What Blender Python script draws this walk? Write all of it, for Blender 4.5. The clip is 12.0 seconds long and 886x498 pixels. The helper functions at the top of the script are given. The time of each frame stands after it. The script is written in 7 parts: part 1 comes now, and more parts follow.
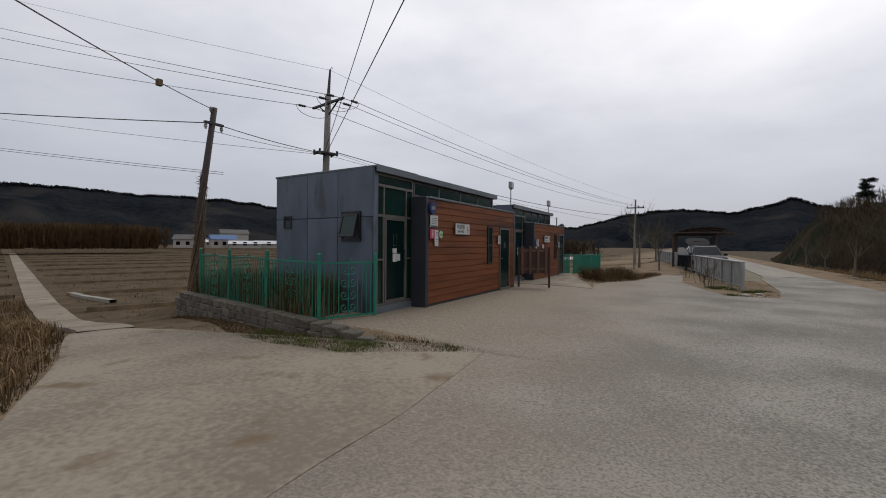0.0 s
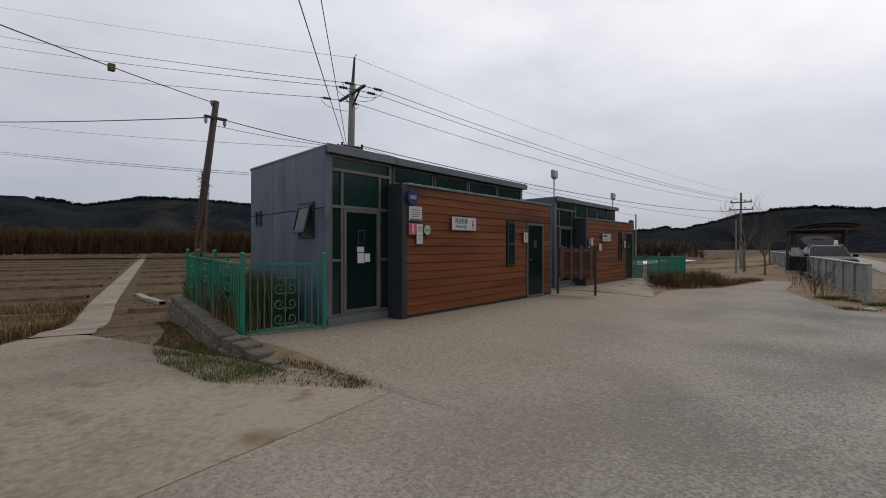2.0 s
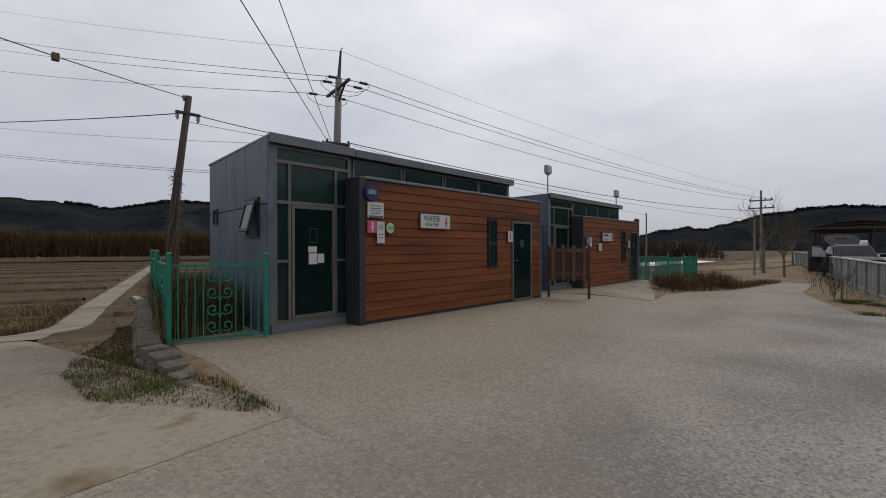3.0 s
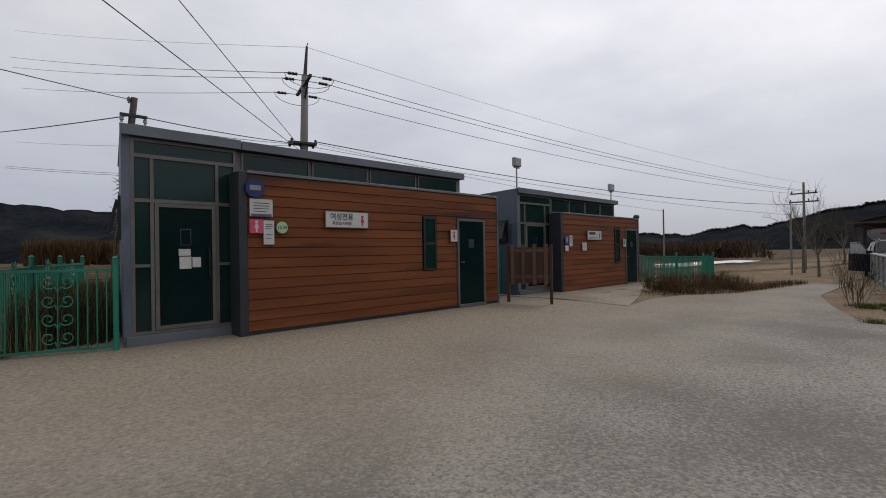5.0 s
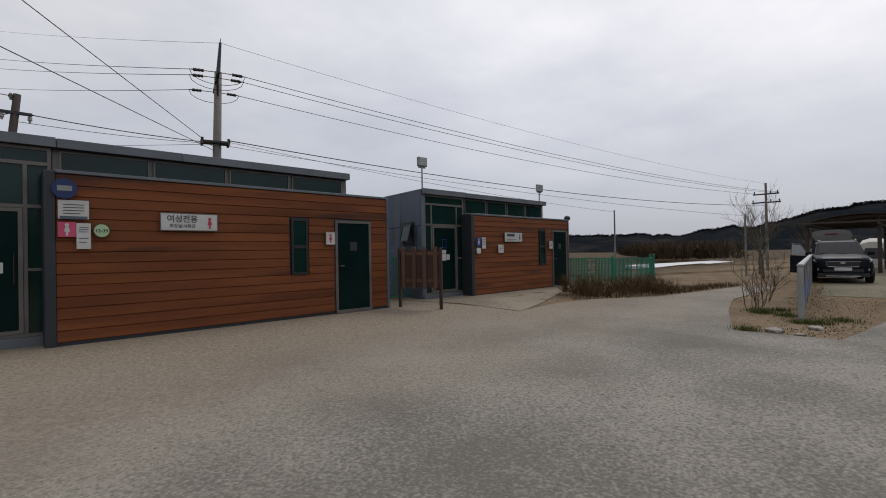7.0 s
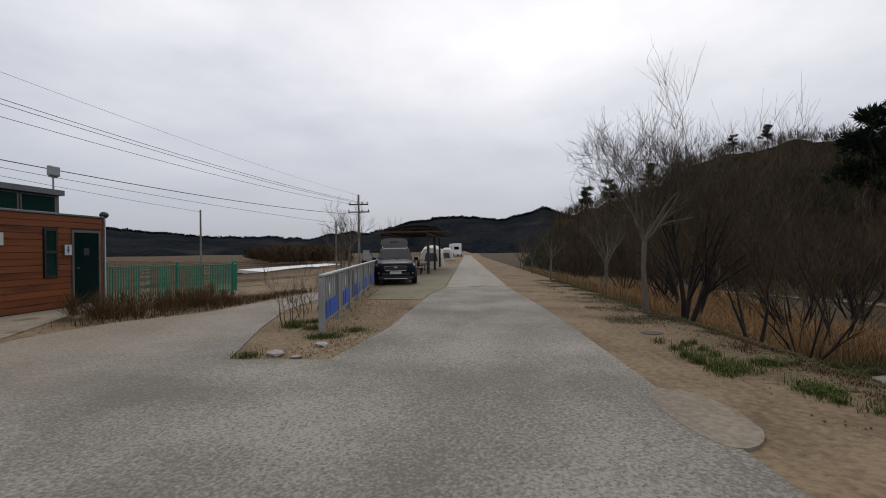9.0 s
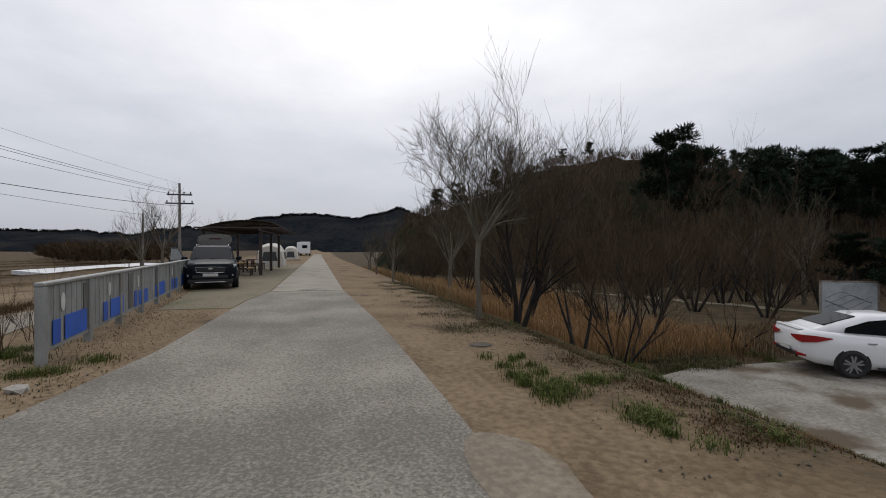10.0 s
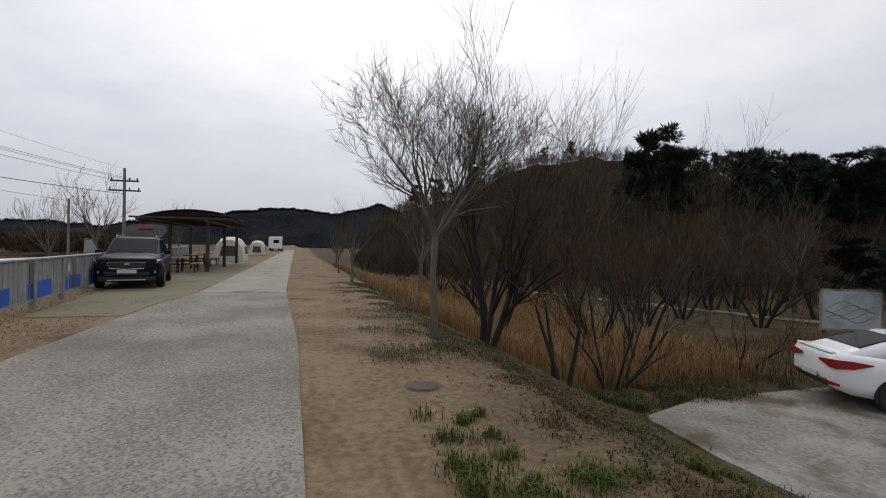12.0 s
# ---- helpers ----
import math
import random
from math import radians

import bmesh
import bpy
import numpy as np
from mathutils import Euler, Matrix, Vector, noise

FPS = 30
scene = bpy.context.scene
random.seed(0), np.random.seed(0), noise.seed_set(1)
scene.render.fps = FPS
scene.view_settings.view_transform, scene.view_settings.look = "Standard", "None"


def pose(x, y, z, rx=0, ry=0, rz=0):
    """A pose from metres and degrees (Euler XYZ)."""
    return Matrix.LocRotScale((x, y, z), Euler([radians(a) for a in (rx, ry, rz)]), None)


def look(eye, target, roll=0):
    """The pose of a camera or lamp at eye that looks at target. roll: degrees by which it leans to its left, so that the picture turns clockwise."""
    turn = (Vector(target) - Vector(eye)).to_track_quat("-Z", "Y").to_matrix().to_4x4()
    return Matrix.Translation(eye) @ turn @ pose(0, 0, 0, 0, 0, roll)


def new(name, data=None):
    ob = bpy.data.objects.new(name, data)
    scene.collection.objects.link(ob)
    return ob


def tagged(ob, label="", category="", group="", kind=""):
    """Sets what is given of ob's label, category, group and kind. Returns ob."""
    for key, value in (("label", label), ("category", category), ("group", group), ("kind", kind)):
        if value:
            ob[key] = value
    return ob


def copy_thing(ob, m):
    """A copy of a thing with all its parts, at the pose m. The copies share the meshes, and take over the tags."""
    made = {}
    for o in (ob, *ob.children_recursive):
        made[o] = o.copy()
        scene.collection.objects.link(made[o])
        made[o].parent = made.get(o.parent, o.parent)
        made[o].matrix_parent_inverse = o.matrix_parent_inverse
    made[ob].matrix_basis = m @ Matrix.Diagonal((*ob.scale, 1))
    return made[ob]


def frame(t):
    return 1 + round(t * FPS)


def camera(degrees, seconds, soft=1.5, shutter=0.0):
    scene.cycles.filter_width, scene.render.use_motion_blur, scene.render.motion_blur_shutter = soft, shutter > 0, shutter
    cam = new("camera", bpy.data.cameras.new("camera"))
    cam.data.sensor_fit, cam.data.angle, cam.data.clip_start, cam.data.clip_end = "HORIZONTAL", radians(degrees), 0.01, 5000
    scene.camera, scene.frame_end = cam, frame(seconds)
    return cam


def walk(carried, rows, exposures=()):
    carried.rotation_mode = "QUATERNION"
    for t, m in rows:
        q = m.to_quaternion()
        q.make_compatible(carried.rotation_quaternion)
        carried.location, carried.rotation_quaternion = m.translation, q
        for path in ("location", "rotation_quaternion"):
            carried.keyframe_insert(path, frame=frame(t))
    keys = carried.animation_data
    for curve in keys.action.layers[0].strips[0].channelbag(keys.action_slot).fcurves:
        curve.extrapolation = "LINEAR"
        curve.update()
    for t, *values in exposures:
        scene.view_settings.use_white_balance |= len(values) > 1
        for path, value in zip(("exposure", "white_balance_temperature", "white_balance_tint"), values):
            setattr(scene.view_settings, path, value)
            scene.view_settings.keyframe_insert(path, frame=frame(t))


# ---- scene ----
cam = camera(86.0, 12.0, 1.0)
PATH = [
    (0, (11.420, 10.021, 1.714), (13.194, 10.945, 1.691), 0.47),
    (0.5, (12.276, 9.738, 1.687), (14.030, 10.698, 1.664), 0.42),
    (1, (13.121, 9.500, 1.649), (14.799, 10.587, 1.631), 0.48),
    (1.5, (13.900, 9.323, 1.621), (15.543, 10.464, 1.606), 0.19),
    (2, (14.596, 9.204, 1.598), (16.153, 10.460, 1.588), 0.04),
    (2.5, (15.251, 9.069, 1.576), (16.790, 10.346, 1.570), 0.00),
    (4.5, (17.826, 8.377, 1.488), (19.198, 9.833, 1.501), -0.73),
    (5, (18.405, 7.909, 1.478), (19.788, 9.354, 1.491), -0.97),
    (5.5, (18.920, 7.377, 1.483), (20.342, 8.784, 1.493), -1.28),
    (6, (19.458, 6.955, 1.477), (20.857, 8.384, 1.491), -0.52),
    (6.5, (20.025, 6.634, 1.476), (21.389, 8.097, 1.491), -0.92),
    (8.5, (22.587, 5.790, 1.600), (24.470, 6.464, 1.603), -1.20),
    (9, (23.448, 5.316, 1.592), (25.444, 5.440, 1.593), -0.73),
    (9.5, (24.298, 4.936, 1.582), (26.280, 4.664, 1.582), -0.60),
    (10, (24.988, 4.502, 1.599), (26.930, 4.025, 1.593), -0.04),
    (10.5, (25.633, 4.025, 1.594), (27.542, 3.427, 1.592), 0.09),
    (11, (26.171, 3.678, 1.602), (28.086, 3.101, 1.595), 0.75),
    (11.5, (26.686, 3.465, 1.575), (28.606, 2.906, 1.565), 0.83),
    (12, (27.275, 3.328, 1.571), (29.196, 2.772, 1.558), 1.07),
]
walk(cam, [(t, look(eye, target, roll)) for t, eye, target, roll in PATH], [(0.0, -0.09, 6420, 12), (8.3, -0.09, 6420, 12), (10.5, 0.0, 6420, 11), (12.0, 0.05, 6420, 11)])

# ---- light ----
SUN_EL, SUN_AZ = 45.0, 82.0
world = bpy.data.worlds.new("overcast_sky")
scene.world = world
world.use_nodes = True
wn, wl = world.node_tree.nodes, world.node_tree.links
wn.clear()


def wnode(kind, **values):
    n = wn.new(kind)
    for key, value in values.items():
        n.inputs[key].default_value = value
    return n


sky = wn.new("ShaderNodeTexSky")
sky.sky_type, sky.sun_disc = "NISHITA", False
sky.sun_elevation, sky.sun_rotation = radians(SUN_EL), radians(SUN_AZ)
sky.air_density, sky.dust_density = 1.0, 3.0
coord = wn.new("ShaderNodeTexCoord")
sep = wn.new("ShaderNodeSeparateXYZ")
wl.new(coord.outputs["Generated"], sep.inputs[0])
# a flat cloud deck: the way up is projected on a plane high above
den = wn.new("ShaderNodeMath"); den.operation = "ADD"; den.inputs[1].default_value = 0.16
wl.new(sep.outputs[2], den.inputs[0])
deck = wn.new("ShaderNodeCombineXYZ")
for i in (0, 1):
    div = wn.new("ShaderNodeMath"); div.operation = "DIVIDE"
    wl.new(sep.outputs[i], div.inputs[0]); wl.new(den.outputs[0], div.inputs[1])
    wl.new(div.outputs[0], deck.inputs[i])
cloud = wnode("ShaderNodeTexNoise", Scale=0.85, Detail=7.0, Roughness=0.55)
wl.new(deck.outputs[0], cloud.inputs["Vector"])
broad = wnode("ShaderNodeTexNoise", Scale=0.3, Detail=2.0)
wl.new(deck.outputs[0], broad.inputs["Vector"])
both = wn.new("ShaderNodeMath"); both.operation = "MULTIPLY_ADD"; both.inputs[1].default_value = 0.55
wl.new(cloud.outputs["Fac"], both.inputs[0])
half = wn.new("ShaderNodeMath"); half.operation = "MULTIPLY"; half.inputs[1].default_value = 0.45
wl.new(broad.outputs["Fac"], half.inputs[0]); wl.new(half.outputs[0], both.inputs[2])
ramp = wn.new("ShaderNodeValToRGB")
ramp.color_ramp.elements[0].position, ramp.color_ramp.elements[0].color = 0.36, (0.635, 0.66, 0.715, 1)
ramp.color_ramp.elements[1].position, ramp.color_ramp.elements[1].color = 0.60, (1.07, 1.065, 1.07, 1)
wl.new(both.outputs[0], ramp.inputs[0])
# the deck is darker and bluer low down, over the hills
low = wn.new("ShaderNodeMapRange")
low.interpolation_type = "SMOOTHSTEP"
low.inputs["From Min"].default_value, low.inputs["From Max"].default_value = -0.02, 0.42
wl.new(sep.outputs[2], low.inputs["Value"])
rim = wn.new("ShaderNodeMix"); rim.data_type = "RGBA"
rim.inputs["A"].default_value = (0.42, 0.455, 0.525, 1)
# the deck glows round the hidden sun
aim = wn.new("ShaderNodeVectorMath"); aim.operation = "DOT_PRODUCT"
aim.inputs[1].default_value = (math.cos(radians(SUN_EL)) * math.sin(radians(SUN_AZ)), math.cos(radians(SUN_EL)) * math.cos(radians(SUN_AZ)), math.sin(radians(SUN_EL)))
wl.new(coord.outputs["Generated"], aim.inputs[0])
glow = wn.new("ShaderNodeMapRange")
for key, value in (("From Min", 0.45), ("From Max", 1.0), ("To Min", 0.77), ("To Max", 1.03)):
    glow.inputs[key].default_value = value
wl.new(aim.outputs["Value"], glow.inputs["Value"])
lit = wn.new("ShaderNodeVectorMath"); lit.operation = "SCALE"
wl.new(ramp.outputs[0], lit.inputs[0]); wl.new(glow.outputs[0], lit.inputs["Scale"])
wl.new(low.outputs[0], rim.inputs["Factor"]); wl.new(lit.outputs[0], rim.inputs["B"])
bg_sky, bg_cloud, both_bg, out = wn.new("ShaderNodeBackground"), wn.new("ShaderNodeBackground"), wn.new("ShaderNodeAddShader"), wn.new("ShaderNodeOutputWorld")
bg_sky.inputs[1].default_value, bg_cloud.inputs[1].default_value = 0.012, 0.95
wl.new(sky.outputs[0], bg_sky.inputs[0]); wl.new(rim.outputs["Result"], bg_cloud.inputs[0])
wl.new(bg_sky.outputs[0], both_bg.inputs[0]); wl.new(bg_cloud.outputs[0], both_bg.inputs[1]); wl.new(both_bg.outputs[0], out.inputs[0])
sun = new("sun", bpy.data.lights.new("sun", "SUN"))
sun.data.energy, sun.data.angle, sun.data.color = 0.85, radians(25), (1.0, 0.96, 0.9)
sun.matrix_world = look((0, 0, 60), (60 * math.cos(radians(SUN_EL)) * math.sin(radians(SUN_AZ)) * -1, 60 * math.cos(radians(SUN_EL)) * math.cos(radians(SUN_AZ)) * -1, 60 - 60 * math.sin(radians(SUN_EL))))

# ---- materials ----


def mat(name, a, b=None, scale=3.0, rough=0.8, bump=0.0, fine=40.0, metal=0.0, spots=None, vary=0.0, space="Object", spec=0.5, stretch=(1, 1, 1), grain=0.35):
    """Two colours mixed by noise at two scales, with relief, spots of wear and a shift from piece to piece."""
    m = bpy.data.materials.new(name)
    m.use_nodes = True
    nt = m.node_tree
    N, L = nt.nodes, nt.links
    bs = N["Principled BSDF"]
    bs.inputs["Roughness"].default_value, bs.inputs["Metallic"].default_value = rough, metal
    bs.inputs["Specular IOR Level"].default_value = spec
    b = b or tuple(c * 0.8 for c in a)
    if space == "World":
        src = N.new("ShaderNodeNewGeometry").outputs["Position"]
    else:
        src = N.new("ShaderNodeTexCoord").outputs["Object"]
    mp = N.new("ShaderNodeMapping")
    mp.inputs["Scale"].default_value = stretch
    L.new(src, mp.inputs[0])
    n1, n2 = N.new("ShaderNodeTexNoise"), N.new("ShaderNodeTexNoise")
    n1.inputs["Scale"].default_value, n1.inputs["Detail"].default_value = scale, 5
    n2.inputs["Scale"].default_value, n2.inputs["Detail"].default_value = fine, 3
    info = N.new("ShaderNodeObjectInfo")
    off = N.new("ShaderNodeVectorMath"); off.operation = "ADD"
    sc = N.new("ShaderNodeMath"); sc.operation = "MULTIPLY"; sc.inputs[1].default_value = 37.0
    L.new(info.outputs["Random"], sc.inputs[0]); L.new(mp.outputs[0], off.inputs[0])
    if space != "World":
        L.new(sc.outputs[0], off.inputs[1])
    for n in (n1, n2):
        L.new(off.outputs[0], n.inputs["Vector"])
    add = N.new("ShaderNodeMath"); add.operation = "MULTIPLY_ADD"; add.inputs[1].default_value = grain
    L.new(n2.outputs["Fac"], add.inputs[0])
    sub = N.new("ShaderNodeMath"); sub.operation = "SUBTRACT"; sub.inputs[1].default_value = grain / 2
    L.new(n1.outputs["Fac"], sub.inputs[0]); L.new(sub.outputs[0], add.inputs[2])
    mr = N.new("ShaderNodeMapRange")
    mr.inputs["From Min"].default_value, mr.inputs["From Max"].default_value = 0.32, 0.68
    L.new(add.outputs[0], mr.inputs["Value"])
    mix = N.new("ShaderNodeMix"); mix.data_type = "RGBA"
    mix.inputs["A"].default_value, mix.inputs["B"].default_value = (*a, 1), (*b, 1)
    L.new(mr.outputs[0], mix.inputs["Factor"])
    col = mix.outputs["Result"]
    if spots:
        c, size, share = spots
        n3 = N.new("ShaderNodeTexNoise"); n3.inputs["Scale"].default_value, n3.inputs["Detail"].default_value = size, 6
        L.new(off.outputs[0], n3.inputs["Vector"])
        m3 = N.new("ShaderNodeMapRange")
        m3.inputs["From Min"].default_value, m3.inputs["From Max"].default_value = 0.66 - share * 0.3, 0.74 - share * 0.2
        L.new(n3.outputs["Fac"], m3.inputs["Value"])
        x3 = N.new("ShaderNodeMix"); x3.data_type = "RGBA"
        x3.inputs["B"].default_value = (*c, 1)
        L.new(m3.outputs[0], x3.inputs["Factor"]); L.new(col, x3.inputs["A"])
        col = x3.outputs["Result"]
    if vary:
        hv = N.new("ShaderNodeHueSaturation")
        rr = N.new("ShaderNodeMapRange")
        rr.inputs["To Min"].default_value, rr.inputs["To Max"].default_value = 1 - vary, 1 + vary
        L.new(info.outputs["Random"], rr.inputs["Value"]); L.new(rr.outputs[0], hv.inputs["Value"]); L.new(col, hv.inputs["Color"])
        col = hv.outputs[0]
    L.new(col, bs.inputs["Base Color"])
    if bump:
        bu = N.new("ShaderNodeBump")
        bu.inputs["Strength"].default_value, bu.inputs["Distance"].default_value = 0.6, bump
        L.new(add.outputs[0], bu.inputs["Height"]); L.new(bu.outputs[0], bs.inputs["Normal"])
    return m


def leafy(name, a, b):
    """Blades, twigs and needles: colour shifts from piece to piece."""
    m = bpy.data.materials.new(name)
    m.use_nodes = True
    N, L = m.node_tree.nodes, m.node_tree.links
    geo, r = N.new("ShaderNodeNewGeometry"), N.new("ShaderNodeValToRGB")
    r.color_ramp.elements[0].color, r.color_ramp.elements[1].color = (*a, 1), (*b, 1)
    L.new(geo.outputs["Random Per Island"], r.inputs[0])
    L.new(r.outputs[0], N["Principled BSDF"].inputs["Base Color"])
    N["Principled BSDF"].inputs["Roughness"].default_value = 0.85
    N["Principled BSDF"].inputs["Specular IOR Level"].default_value = 0.2
    return m


def blend_ground():
    """Bare ground: dirt, dry grass, dark field soil and green patches, by place and noise."""
    m = mat("earth", (0.228, 0.169, 0.107), (0.138, 0.10, 0.062), 0.8, 0.95, 0.10, 11.0, space="World", spots=((0.085, 0.063, 0.04), 0.7, 0.22), spec=0.12, grain=1.0)
    N, L = m.node_tree.nodes, m.node_tree.links
    bs = N["Principled BSDF"]
    col = bs.inputs["Base Color"].links[0].from_socket
    pos = N.new("ShaderNodeNewGeometry")
    sp = N.new("ShaderNodeSeparateXYZ")
    L.new(pos.outputs["Position"], sp.inputs[0])
    wob = N.new("ShaderNodeTexNoise"); wob.inputs["Scale"].default_value, wob.inputs["Detail"].default_value = 0.6, 5
    L.new(pos.outputs["Position"], wob.inputs["Vector"])

    def layer(color_a, color_b, socket, lo, hi, size, col):
        w = N.new("ShaderNodeMath"); w.operation = "MULTIPLY_ADD"; w.inputs[1].default_value = 4.0 * (1 if hi > lo else -1) * 0.5
        L.new(wob.outputs["Fac"], w.inputs[0]); L.new(socket, w.inputs[2])
        mr = N.new("ShaderNodeMapRange")
        mr.inputs["From Min"].default_value, mr.inputs["From Max"].default_value = lo, hi
        L.new(w.outputs[0], mr.inputs["Value"])
        nz = N.new("ShaderNodeTexNoise"); nz.inputs["Scale"].default_value, nz.inputs["Detail"].default_value = size, 6
        L.new(pos.outputs["Position"], nz.inputs["Vector"])
        mrr = N.new("ShaderNodeMapRange"); mrr.inputs["From Min"].default_value, mrr.inputs["From Max"].default_value = 0.35, 0.65
        L.new(nz.outputs["Fac"], mrr.inputs["Value"])
        c = N.new("ShaderNodeMix"); c.data_type = "RGBA"
        c.inputs["A"].default_value, c.inputs["B"].default_value = (*color_a, 1), (*color_b, 1)
        L.new(mrr.outputs[0], c.inputs["Factor"])
        x = N.new("ShaderNodeMix"); x.data_type = "RGBA"
        L.new(mr.outputs[0], x.inputs["Factor"]); L.new(col, x.inputs["A"]); L.new(c.outputs["Result"], x.inputs["B"])
        return x.outputs["Result"]

    # ploughed paddies beyond the buildings; dry weeds in the low ground past the bank
    col = layer((0.056, 0.039, 0.022), (0.105, 0.073, 0.041), sp.outputs[1], 19.5, 23.0, 1.4, col)
    col = layer((0.088, 0.062, 0.037), (0.044, 0.038, 0.021), sp.outputs[1], 1.0, -1.0, 1.6, col)
    L.new(col, bs.inputs["Base Color"])
    return m


def yard():
    """Rough grey concrete, with tan dust that thickens towards the buildings."""
    m = mat("worn_concrete_road", (0.30, 0.277, 0.238), (0.145, 0.134, 0.115), 0.5, 0.9, 0.045, 33.0, space="World", spec=0.25, grain=1.0, spots=((0.135, 0.123, 0.104), 31.0, 0.4))
    N, L = m.node_tree.nodes, m.node_tree.links
    bs = N["Principled BSDF"]
    col = bs.inputs["Base Color"].links[0].from_socket
    pos, sp = N.new("ShaderNodeNewGeometry"), N.new("ShaderNodeSeparateXYZ")
    L.new(pos.outputs["Position"], sp.inputs[0])
    wob, fine = N.new("ShaderNodeTexNoise"), N.new("ShaderNodeTexNoise")
    wob.inputs["Scale"].default_value, wob.inputs["Detail"].default_value = 0.45, 6
    fine.inputs["Scale"].default_value, fine.inputs["Detail"].default_value = 22.0, 5
    for n in (wob, fine):
        L.new(pos.outputs["Position"], n.inputs["Vector"])
    k = N.new("ShaderNodeMath"); k.operation = "MULTIPLY_ADD"; k.inputs[1].default_value = 5.0
    L.new(wob.outputs["Fac"], k.inputs[0]); L.new(sp.outputs[1], k.inputs[2])
    mr = N.new("ShaderNodeMapRange"); mr.inputs["From Min"].default_value, mr.inputs["From Max"].default_value = 11.5, 17.0
    L.new(k.outputs[0], mr.inputs["Value"])
    fr = N.new("ShaderNodeMapRange"); fr.inputs["From Min"].default_value, fr.inputs["From Max"].default_value = 0.3, 0.7
    L.new(fine.outputs["Fac"], fr.inputs["Value"])
    dust = N.new("ShaderNodeMix"); dust.data_type = "RGBA"
    dust.inputs["A"].default_value, dust.inputs["B"].default_value = (0.315, 0.262, 0.196, 1), (0.165, 0.137, 0.102, 1)
    L.new(fr.outputs[0], dust.inputs["Factor"])
    x = N.new("ShaderNodeMix"); x.data_type = "RGBA"
    L.new(mr.outputs[0], x.inputs["Factor"]); L.new(col, x.inputs["A"]); L.new(dust.outputs["Result"], x.inputs["B"])
    L.new(x.outputs["Result"], bs.inputs["Base Color"])
    return m


